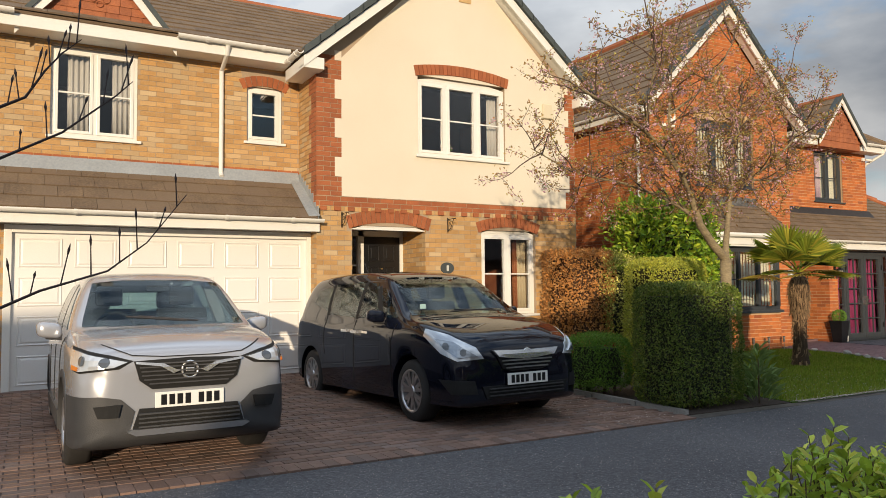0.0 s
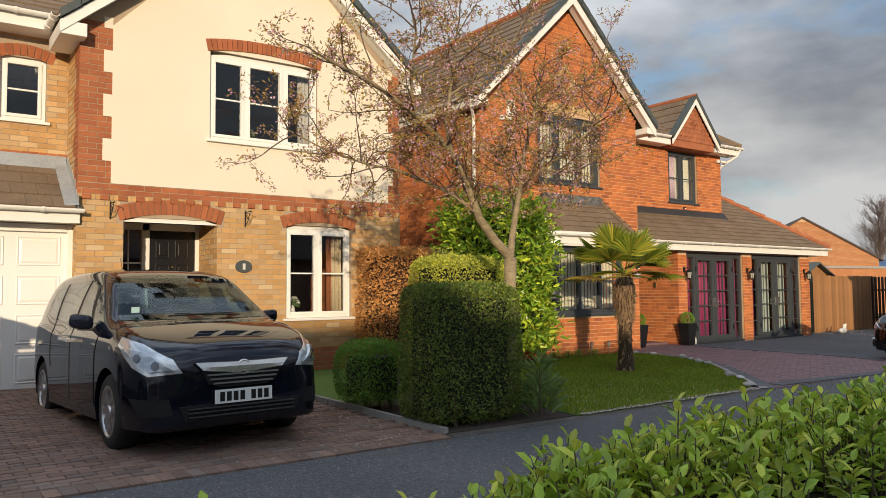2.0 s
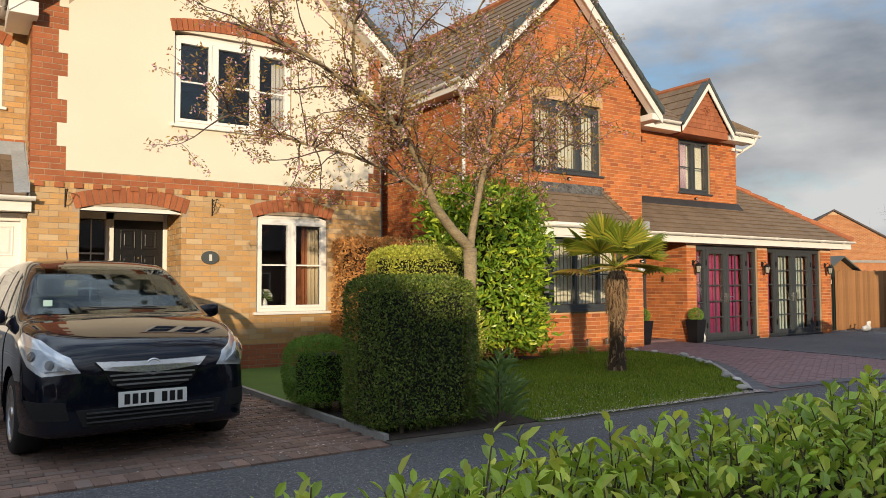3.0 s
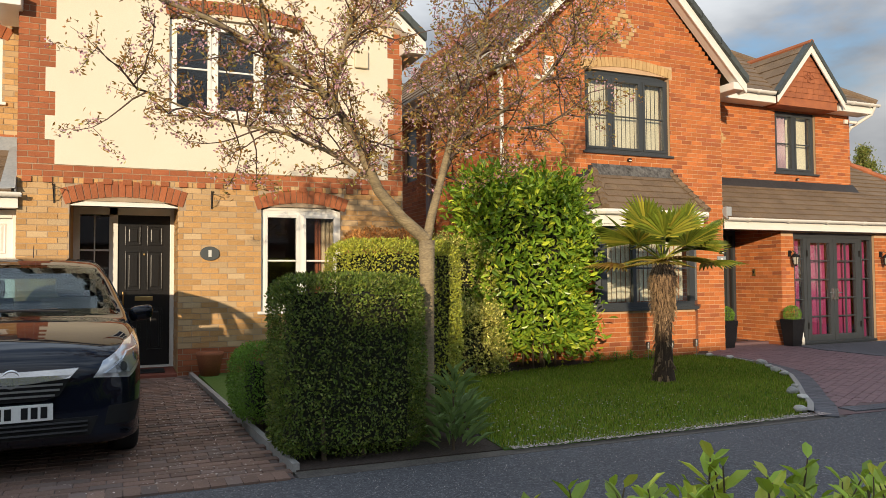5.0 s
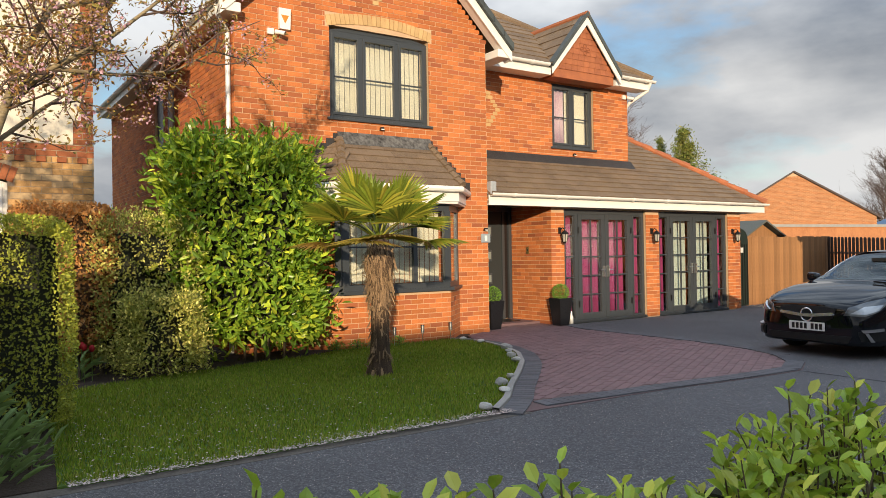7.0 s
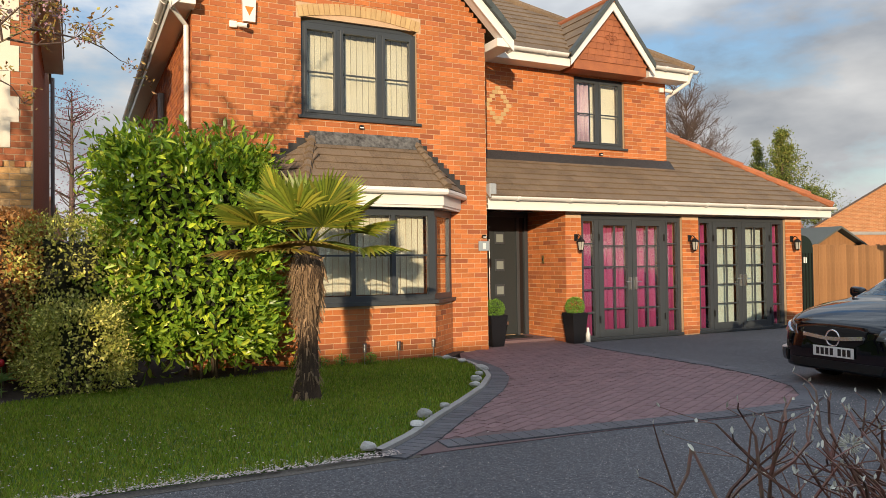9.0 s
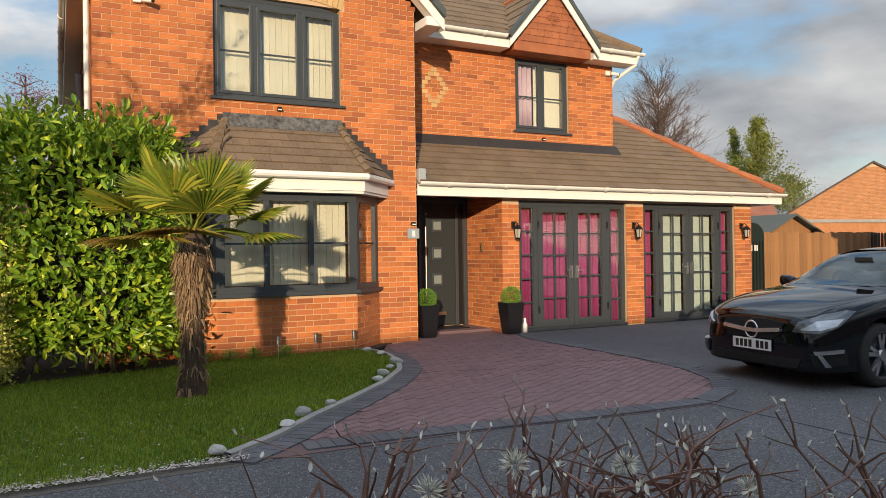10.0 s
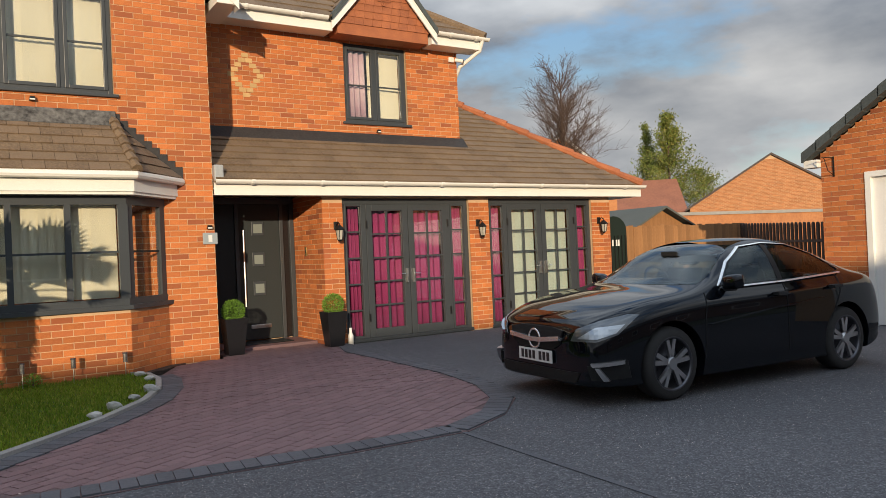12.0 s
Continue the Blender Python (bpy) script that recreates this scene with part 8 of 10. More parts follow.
# the near laurel hedge along the verge
CREST = [(1.8, 0.62), (2.0, 0.84), (2.25, 0.82), (2.45, 0.56), (2.7, 0.60), (3.0, 0.76), (3.15, 0.84), (3.5, 0.74), (3.85, 0.76), (4.2, 0.85), (4.65, 0.87), (5.05, 0.93), (5.4, 0.88), (5.9, 0.87), (6.3, 0.87), (6.8, 0.93), (7.1, 0.89), (7.35, 0.83), (7.6, 0.92), (8.1, 1.00), (8.5, 0.98), (8.8, 0.93), (9.1, 0.87), (9.35, 0.80), (9.6, 0.90), (9.8, 1.02), (10.05, 0.96), (10.2, 0.82)]


def crest(x):
    """Height of the near hedge along its length."""
    return float(np.interp(x, [c[0] for c in CREST], [c[1] for c in CREST])) - (0.065 if x < 5.6 else 0.03 if x < 7.6 else 0.045)


near = thing("hedge", "loose young laurel hedge with light green shoots by the verge", "hedge", (6.0, 0.95, 0.0))
rnd = random.Random(77)
places, ways, ups, lens = [], [], [], []
sp = bmesh.new()
for i in range(1250):
    x, y = rnd.uniform(1.9, 10.15), rnd.gauss(1.03, 0.20)
    if x < 3.0 and rnd.random() < 0.72:
        continue
    zt = crest(x) - abs(y - 1.03) * (0.7 if y > 1.03 else 0.35) + rnd.gauss(0, 0.045)
    h = rnd.uniform(0.22, 0.42)
    lean_ = Vector((rnd.gauss(0, 0.22), rnd.gauss(0, 0.22), 1)).normalized()
    tip = Vector((x, y, zt))
    base = tip - lean_ * h
    tube(sp, [base, base.lerp(tip, 0.5) + Vector((rnd.gauss(0, 0.01), rnd.gauss(0, 0.01), 0)), tip], [0.0045, 0.0035, 0.0018], 5, caps=False)
    k = rnd.randrange(9, 15)
    a0 = rnd.uniform(0, 6.28)
    for j in range(k):
        t = j / (k - 1)
        a = a0 + j * 2.4
        out = Vector((math.cos(a), math.sin(a), 0))
        ln = rnd.uniform(0.055, 0.090) * (1.0 if t < 0.85 else 0.72)
        places.append(base.lerp(tip, 0.12 + 0.88 * t))
        ways.append(out * (1.0 - 0.35 * t) + lean_ * (0.15 + 0.65 * t) + Vector((0, 0, rnd.gauss(0, 0.12))))
        ups.append(lean_ - out * 0.3 + Vector((rnd.gauss(0, 0.2), rnd.gauss(0, 0.2), 0)))
        lens.append(ln)
part("stem_mass", sp, STEM, near)["kind"] = "stuff"
leaves("foliage", places, ways, ups, lens, np.array(lens) * 0.56, BIG_LEAF, YOUNG_LAUREL, near)
# filler boxes under the shoots, their dark colour standing for the shade inside
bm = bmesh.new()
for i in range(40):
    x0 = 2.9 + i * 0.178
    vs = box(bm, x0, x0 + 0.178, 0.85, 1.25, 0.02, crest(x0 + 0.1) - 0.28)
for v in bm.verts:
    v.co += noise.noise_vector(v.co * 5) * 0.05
part("inner_mass", bm, HEDGE_CORE, near, "solid core coloured dark for the shade among the leaves")

# bare budding shrub farther along the verge
BUD = surface("willow_bud", (0.62, 0.60, 0.50, 1), (0.5, 0.48, 0.40, 1), 0.8, fine=60, vary=0.2)
REDTWIG = surface("red_twig", (0.16, 0.06, 0.045, 1), (0.11, 0.075, 0.04, 1), 0.6, fine=40, vary=0.3)
shrub = thing("shrub", "bare budding shrub with reddish twigs and pale catkins", "shrub", (11.9, 1.05, 0.0))
rnd = random.Random(19)
buds = []
for i in range(58):
    bm = bmesh.new()
    x, y = rnd.uniform(11.25, 12.1), rnd.gauss(0.98, 0.10)
    zt = rnd.uniform(0.68, 1.04) - 0.22 * max(0, x - 11.4)
    s = Vector((x + rnd.gauss(0, 0.08), y, 0.02))
    d = Vector((rnd.gauss(0, 0.30), rnd.gauss(0, 0.18), 1))
    b1 = limb(bm, s, d, zt, 0.011, 0.004, rnd, 0.45, 6, 0.2)
    for _ in range(11):
        k = rnd.randrange(2, 7)
        d2 = Vector((rnd.gauss(0, 0.8), rnd.gauss(0, 0.35), rnd.gauss(0.35, 0.4)))
        b2 = limb(bm, b1[k], d2, rnd.uniform(0.16, 0.42), 0.005, 0.002, rnd, 0.4, 4)
        buds.append(b2[-1])
        for _ in range(2):
            b3 = limb(bm, b2[rnd.randrange(1, 4)], d2 + Vector((rnd.gauss(0, 0.7), rnd.gauss(0, 0.6), rnd.gauss(0.2, 0.4))), rnd.uniform(0.08, 0.2), 0.003, 0.0015, rnd, 0.4, 3)
            buds.append(b3[-1])
    for v in bm.verts:
        v.co.z = min(v.co.z, 0.98 + (v.co.z - 0.98) * 0.3)
    part("branch", bm, REDTWIG, shrub)
buds = [Vector((q.x, q.y, min(q.z, 0.98 + (q.z - 0.98) * 0.3))) for q in buds]
n_b = len(buds)
leaves("buds", buds, rs.normal(0, 0.5, (n_b, 3)) + np.array([0, 0, 1]), rs.normal(0, 1, (n_b, 3)), rs.uniform(0.012, 0.022, n_b), rs.uniform(0.006, 0.010, n_b), BIG_LEAF, BUD, shrub, "pale swelling buds")
for c in ((11.46, 1.0, 1.00), (11.72, 1.02, 0.96), (11.30, 1.0, 0.98), (12.0, 0.98, 0.88)):
    n_c = 110
    v = rs.normal(0, 1, (n_c, 3))
    v /= np.linalg.norm(v, axis=1, keepdims=True)
    leaves("catkin", np.array(c) + v * 0.008, v + np.array([0, 0, 0.2]), rs.normal(0, 1, (n_c, 3)), rs.uniform(0.014, 0.024, n_c), np.full(n_c, 0.002), SMALL_LEAF, BUD, shrub, "pale fluffy catkin")

# dark bare sapling at the start of the verge
sap = thing("sapling", "bare dark sapling with long buds beside the verge", "sapling", (-0.35, 0.75, 0.0))
rnd = random.Random(5)
DARKTWIG = surface("dark_twig", (0.035, 0.022, 0.02, 1), (0.05, 0.03, 0.028, 1), 0.6, fine=40)
part("trunk", tubed([(-0.45, 0.8, 0.0), (-0.4, 0.82, 0.8), (-0.35, 0.85, 1.25)], [0.02, 0.015, 0.01], 8), DARKTWIG, sap)
arms = [[(-0.35, 0.85, 1.15), (0.20, 0.94, 1.26), (0.57, 0.98, 1.323), (0.634, 0.98, 1.354), (0.754, 0.98, 1.393), (0.828, 0.98, 1.452), (0.906, 0.98, 1.556)],
        [(-0.35, 0.85, 1.25), (0.20, 0.94, 1.50), (0.563, 0.98, 1.608), (0.668, 0.98, 1.668), (0.765, 0.98, 1.753), (0.797, 0.98, 1.787)],
        [(-0.35, 0.85, 1.25), (0.25, 0.94, 1.60), (0.561, 0.98, 1.707), (0.603, 0.98, 1.731), (0.636, 0.98, 1.788), (0.665, 0.98, 1.827), (0.70, 0.98, 1.861)]]
for pts in arms:
    part("branch", tubed(pts, [0.0045 - 0.0036 * k / (len(pts) - 1) for k in range(len(pts))], 6), DARKTWIG, sap)
    P = [Vector(p) for p in pts]
    for i in range(1, len(P)):
        for t in (0.3, 0.75):
            s = P[i - 1].lerp(P[i], t)
            d = Vector((rnd.uniform(-0.1, 0.25), rnd.uniform(-0.1, 0.1), rnd.uniform(0.6, 1))).normalized()
            ln = rnd.uniform(0.04, 0.09)
            part("shoot", tubed([s, s + d * ln * 0.7, s + d * ln * 0.84, s + d * ln], [0.0016, 0.0012, 0.0028, 0.0005], 5), DARKTWIG, sap)

# small plants
PLANT = leaf_mat("strappy_leaf", (0.26, 0.36, 0.11, 1), (0.17, 0.26, 0.075, 1), 0.25)


def leafy_plant(name, label, x, y, h, w, n, size, material, seed, ratio=0.3):
    rs_ = np.random.RandomState(seed)
    t = thing(name, label, "plant", (x, y, rise(x, y)))
    z0 = rise(x, y) + 0.02
    a = rs_.rand(n) * 6.283
    k = rs_.rand(n)
    p = np.stack([x + np.cos(a) * w * 0.5 * k, y + np.sin(a) * w * 0.5 * k, z0 + h * rs_.rand(n) * (1 - 0.5 * k)], 1)
    d = np.stack([np.cos(a), np.sin(a), rs_.uniform(0.2, 1.4, n)], 1)
    leaves("foliage", p, d, np.stack([-np.cos(a) * 0.6, -np.sin(a) * 0.6, np.ones(n)], 1), size * rs_.uniform(0.7, 1.2, n), size * ratio * rs_.uniform(0.8, 1.2, n), BIG_LEAF, material, t)
    part("stem", tubed([(x, y, z0 - 0.03), (x, y, z0 + h * 0.8)], [0.012, 0.006], 6), STEM, t)
    return t


leafy_plant("plant", "tall leafy spurge with drooping leaves at the hedge's foot", 7.98, 5.08, 0.62, 0.36, 120, 0.21, PLANT, 1, 0.22)
leafy_plant("plant", "low green leafy plant at the hedge's foot", 8.25, 5.45, 0.38, 0.30, 70, 0.14, PLANT, 2, 0.22)
leafy_plant("plant", "strappy green bulb leaves in the bed", 6.85, 6.75, 0.30, 0.22, 26, 0.26, PLANT, 3, 0.10)
for i, (x, y) in enumerate(((12.65, 9.3), (13.35, 9.32), (12.35, 9.35), (12.95, 9.33))):
    leafy_plant("plant", "small low evergreen plant under the bay window", x, y, 0.16, 0.26, 240, 0.035, FRESH_BOX, 10 + i, 0.4)
leafy_plant("tulips", "red tulips with broad green leaves in the bed", 9.0, 8.75, 0.26, 0.3, 30, 0.2, PLANT, 31, 0.2)
TULIP = leaf_mat("tulip_red", (0.55, 0.02, 0.02, 1), (0.40, 0.01, 0.02, 1), 0.1)
for i in range(5):
    a = i * 1.25
    bm = bmesh.new()
    bmesh.ops.create_icosphere(bm, subdivisions=2, radius=0.03)
    for v in bm.verts:
        v.co.z *= 1.4
    bmesh.ops.translate(bm, verts=bm.verts, vec=(9.0 + 0.13 * math.cos(a), 8.75 + 0.1 * math.sin(a), 0.42 + 0.03 * (i % 3)))
    tl = tagged(part("tulip", bm, TULIP, smooth=True), "red tulip flower on a green stalk", "flower", "tulips")
    part("stalk", tubed([(9.0 + 0.13 * math.cos(a), 8.75 + 0.1 * math.sin(a), 0.07), (9.0 + 0.13 * math.cos(a), 8.75 + 0.1 * math.sin(a), 0.42)], 0.005, 6), PLANT, tl)


# ---- paving ----
def pave(name, poly, angle, material, parent, z, pick, seed, lx=0.2, ly=0.1, gap=0.006, bond="run"):
    """Block paving inside an outline; the blocks for which pick(x, y) holds are objects of their own."""
    rnd = random.Random(seed)
    ca, sa = math.cos(radians(angle)), math.sin(radians(angle))
    cx, cy = sum(p[0] for p in poly) / len(poly), sum(p[1] for p in poly) / len(poly)
    R_ = max(math.hypot(p[0] - cx, p[1] - cy) for p in poly) + 0.3
    pile, shared, made = Pile(), None, 0
    spots = []
    if bond == "run":
        nrow = int(2 * R_ / ly)
        for r in range(nrow):
            for c in range(int(2 * R_ / lx)):
                spots.append((-R_ + c * lx + (lx / 2 if r % 2 else 0), -R_ + r * ly, 0))
    else:
        n = int(2 * R_ / (2 * ly)) + 2
        for i in range(-n, n):
            for j in range(-n, n):
                # herringbone: pairs of blocks stepping diagonally
                bx, by = (i + 2 * j) * ly, (i - 2 * j) * ly
                if abs(bx) < R_ and abs(by) < R_:
                    spots.append((bx + ly, by + ly / 2, 0))
                    spots.append((bx + ly * 2.5 - ly, by + ly + ly * 0.5 + ly * 0.5, 90))
    for u, v, turn in spots:
        x, y = cx + u * ca - v * sa, cy + u * sa + v * ca
        if not inside(poly, x, y):
            continue
        a = radians(angle + turn)
        e1, e2 = Vector((math.cos(a), math.sin(a), 0)), Vector((-math.sin(a), math.cos(a), 0))
        h1, h2 = lx / 2 - gap / 2, ly / 2 - gap / 2
        zz = rise(x, y) + z + rnd.uniform(-0.0015, 0.002)
        if made < 290 and pick(x, y):
            key = turn
            if shared is None:
                shared = {}
            if key not in shared:
                me = bpy.data.meshes.new("paving_block")
                c0 = [e1 * sx * h1 + e2 * sy * h2 for sx, sy in ((-1, -1), (1, -1), (1, 1), (-1, 1))]
                top = [c * 0.965 for c in c0]
                vs = [(c.x, c.y, -0.03) for c in c0] + [(c.x, c.y, -0.004) for c in c0] + [(c.x, c.y, 0) for c in top]
                fs = [(0, 1, 5, 4), (1, 2, 6, 5), (2, 3, 7, 6), (3, 0, 4, 7), (4, 5, 9, 8), (5, 6, 10, 9), (6, 7, 11, 10), (7, 4, 8, 11), (8, 9, 10, 11)]
                me.from_pydata(vs, [], fs)
                me.materials.append(material)
                shared[key] = me
            ob = link("paving_block", shared[key], parent)
            ob.location = (x, y, zz)
            made += 1
        else:
            c0 = [Vector((x, y, 0)) + e1 * sx * h1 + e2 * sy * h2 for sx, sy in ((-1, -1), (1, -1), (1, 1), (-1, 1))]
            pile.add([(c.x, c.y, zz - 0.03) for c in c0] + [(c.x + (x - c.x) * 0.03, c.y + (y - c.y) * 0.03, zz) for c in c0])
    pile.put(name, material, parent)


def border(name, line, material, parent, z, width=0.2, pitch=0.105):
    """A row of blocks laid side by side along a line."""
    p = Pile()
    for c, d in along(line, pitch):
        s = Vector((-d.y, d.x, 0))
        zz = rise(c.x, c.y) + z
        q = [c - d * pitch * 0.47 - s * width / 2, c + d * pitch * 0.47 - s * width / 2, c + d * pitch * 0.47 + s * width / 2, c - d * pitch * 0.47 + s * width / 2]
        p.add([(v.x, v.y, zz - 0.03) for v in q] + [(v.x, v.y, zz) for v in q])
    p.put(name, material, parent)


DRIVE = [(-1.6, 4.84), (6.66, 4.84), (6.36, 9.84), (6.24, 10.0), (4.45, 10.0), (4.42, 10.25), (-1.6, 10.25)]
drive = sheet("drive", [(-6, 4.83), (6.68, 4.83), (6.36, 9.86), (6.30, 10.8), (4.4, 10.8), (4.4, 10.26), (-6, 10.26)], JOINT, 0.004, label="brown block-paved drive with worn joints", step=0.7)
pave("drive_blocks", DRIVE, 0.0, BLOCK, drive, 0.012, lambda x, y: 2.2 < x < 6.6 and y < 6.2, 3)
border("drive_edge", [(-1.6, 4.90), (6.6, 4.90)], BLOCK, drive, 0.016)

curve = [(p.x + d.y * 0.17, p.y - d.x * 0.17) for p, d in along(LAWN_EDGE[4:13], 0.3)]
PAD = [(p.x + d.y * 0.28, p.y - d.x * 0.28) for p, d in along(LAWN_EDGE[5:13], 0.3)] + [(15.1, 9.95), (15.68, 10.02), (15.7, 10.55), (17.19, 10.55), (17.3, 10.1), (17.05, 9.3), (17.08, 8.0), (17.08, 6.9), (16.95, 6.1), (16.7, 5.5), (16.35, 5.12), (15.85, 4.87), (15.0, 4.9), (13.8, 5.02), (12.75, 5.2)]
pad = sheet("pad", [(12.0, 4.86)] + [(p.x + d.y * 0.06, p.y - d.x * 0.06) for p, d in along(LAWN_EDGE[5:13], 0.3)] + [(15.0, 9.9), (15.69, 10.02), (15.7, 10.56), (17.2, 10.56), (17.5, 10.2), (17.3, 9.3), (17.32, 8.0), (17.32, 6.8), (17.18, 6.0), (16.9, 5.35), (16.45, 4.9), (15.9, 4.62), (15.0, 4.66), (13.8, 4.8)], PADJOINT, 0.006, label="red block-paved pad with a charcoal border", step=0.8)
pave("pad_blocks", PAD, 28.0, PADBLOCK, pad, 0.010, lambda x, y: 13.2 < x < 16.9 and y < 6.6, 4, gap=0.004)
border("charcoal_border", curve, CHARCOAL, pad, 0.017, 0.21)
border("charcoal_border", [(12.35, 5.02), (13.8, 4.91), (15.0, 4.78), (15.87, 4.74), (16.4, 5.0), (16.8, 5.42), (17.07, 6.05), (17.2, 6.9), (17.2, 8.0), (17.17, 9.3), (17.4, 10.1)], CHARCOAL, pad, 0.018, 0.21)
tagged(part("paving_seam", prismed([(15.84, 4.62, 0.002), (15.88, 4.62, 0.002), (15.87, 1.6, 0.002), (15.83, 1.6, 0.002)], (0, 0, 0.004)), CHARCOAL), "old dark joint across the tarmac", "seam", kind="structure")


# ---- windows' insides ----
def blind(x0, x1, z0, z1, y, label, pitch=0.09, material=BLIND):
    b = thing("vertical_blind", label, "blind", ((x0 + x1) / 2, y, z0))
    part("head_rail", boxed(x0, x1, y - 0.02, y + 0.02, z1 - 0.03, z1), UPVC, b)
    n = max(1, int((x1 - x0) / pitch))
    for i in range(n):
        xa = x0 + i * (x1 - x0) / n
        part("slat", prismed([(xa + 0.002, y - 0.012, z0), (xa + (x1 - x0) / n + 0.006, y + 0.012, z0), (xa + (x1 - x0) / n + 0.006, y + 0.0135, z0), (xa + 0.002, y - 0.0105, z0)], (0, 0, z1 - z0 - 0.03)), material, b)
    return b


def curtain(x0, x1, z0, z1, y, material, label, folds=8, name="curtain", depth=0.03):
    bm = bmesh.new()
    n = folds * 8
    rows = []
    for k, z in enumerate((z0, (z0 + z1) / 2, z1)):
        rows.append([bm.verts.new((x0 + (x1 - x0) * i / n, y + math.sin(i / 8 * 2 * math.pi + 0.3 * k) * depth * (1.1 - 0.15 * k), z)) for i in range(n + 1)])
    for a, b in zip(rows, rows[1:]):
        for i in range(n):
            bm.faces.new((a[i], a[i + 1], b[i + 1], b[i]))
    r = bmesh.ops.extrude_face_region(bm, geom=bm.faces[:] )
    c = part(name, bm, material, smooth=True)
    sol = c.modifiers.new("thickness", "SOLIDIFY")
    sol.thickness = 0.003
    return tagged(c, label, "curtain")


blind(12.70, 14.33, 3.54, 4.78, G + 0.20, "cream vertical slat blind behind the bedroom window")
blind(12.66, 14.30, 0.96, 2.08, 9.66, "cream vertical slat blind behind the bay window")
blind(18.55, 19.15, 3.58, 4.76, R + 0.20, "pale roller blind behind the small bedroom window", 0.3)
curtain(18.09, 18.50, 3.58, 4.76, R + 0.16, surface("lilac_curtain", (0.45, 0.26, 0.34, 1), (0.62, 0.50, 0.50, 1), 0.9), "pale lilac curtain behind the small bedroom window", 4)
for a, b in ((17.56, 17.88), (17.98, 18.62), (18.70, 19.34), (19.44, 19.76)):
    curtain(a, b, 0.10, 2.12, K + 0.22, MAGENTA, "deep magenta curtain behind the french doors", 5)
for a, b in ((20.24, 20.56), (22.18, 22.50)):
    curtain(a, b, 0.10, 2.12, K + 0.22, MAGENTA, "deep magenta curtain behind the french doors", 4)
for a, b in ((20.66, 21.32), (21.42, 22.08)):
    blind(a, b, 0.15, 2.10, K + 0.21, "pale green roller blind behind the french doors", 0.7, FROSTED)
curtain(18.66, 18.72, 0.10, 2.12, K + 0.20, CURTAIN, "white net curtain edge behind the french doors", 1)
# pale house
curtain(1.08, 1.36, 3.60, 4.76, L + 0.20, CURTAIN, "grey-white curtain behind the bedroom window", 4)
curtain(1.66, 1.93, 3.60, 4.76, L + 0.20, CURTAIN, "grey-white curtain behind the bedroom window", 4)
curtain(7.60, 7.78, 3.60, 4.78, F + 0.22, CURTAIN, "white curtain drawn aside at the upper window", 3)
curtain(8.20, 8.38, 0.98, 2.28, F + 0.24, surface("cream_curtain", (0.60, 0.50, 0.34, 1), (0.5, 0.4, 0.26, 1), 0.9), "cream curtain drawn aside at the ground floor window", 3)
curtain(8.11, 8.19, 0.98, 2.28, F + 0.235, surface("rust_curtain", (0.36, 0.13, 0.06, 1), (0.28, 0.09, 0.04, 1), 0.9), "rust-red edge of the cream curtain", 2)
WHITE_FLOWER = leaf_mat("white_petal", (0.75, 0.74, 0.68, 1), (0.65, 0.65, 0.55, 1), 0.1)
POT_WHITE = plain("white_china", (0.75, 0.74, 0.70, 1), 0.3)


def vase(x, y, z, s, flower, label):
    t = thing("vase", label, "vase", (x, y, z))
    prof = [(0.0, 0.035), (0.04, 0.05), (0.09, 0.045), (0.12, 0.028), (0.14, 0.034)]
    bm = bmesh.new()
    rings = [[bm.verts.new((x + math.cos(a) * r * s, y + math.sin(a) * r * s, z + h * s)) for a in (2 * math.pi * k / 14 for k in range(14))] for h, r in prof]
    for a, b in zip(rings, rings[1:]):
        for k in range(14):
            bm.faces.new((a[k], a[(k + 1) % 14], b[(k + 1) % 14], b[k]))
    bm.faces.new(rings[0])
    part("pot", bm, POT_WHITE, t, smooth=True)
    rs_ = np.random.RandomState(int(x * 10))
    v = rs_.normal(0, 1, (90, 3))
    v[:, 2] = np.abs(v[:, 2])
    v /= np.linalg.norm(v, axis=1, keepdims=True)
    leaves("flowers", np.array([x, y, z + 0.15 * s]) + v * np.array([0.09, 0.06, 0.09]) * s, v, rs_.normal(0, 1, (90, 3)), np.full(90, 0.04 * s), np.full(90, 0.025 * s), SMALL_LEAF, flower, t)
    leaves("leaves", np.array([x, y, z + 0.13 * s]) + v[:40] * 0.03 * s, v[:40] + np.array([0, 0, -0.3]), rs_.normal(0, 1, (40, 3)), np.full(40, 0.11 * s), np.full(40, 0.03 * s), SMALL_LEAF, PLANT, t)


vase(7.50, F + 0.20, 0.985, 1.05, WHITE_FLOWER, "white vase with white flowers on the window sill")
vase(6.78, F + 0.20, 3.605, 0.8, BLOSSOM, "pot of pink flowers on the upper window sill")
part("sill_board", boxed(7.33, 8.41, F + 0.12, F + 0.34, 0.95, 0.985), UPVC, pale_house)
part("sill_board", boxed(6.14, 7.81, F + 0.12, F + 0.34, 3.57, 3.605), UPVC, pale_house)

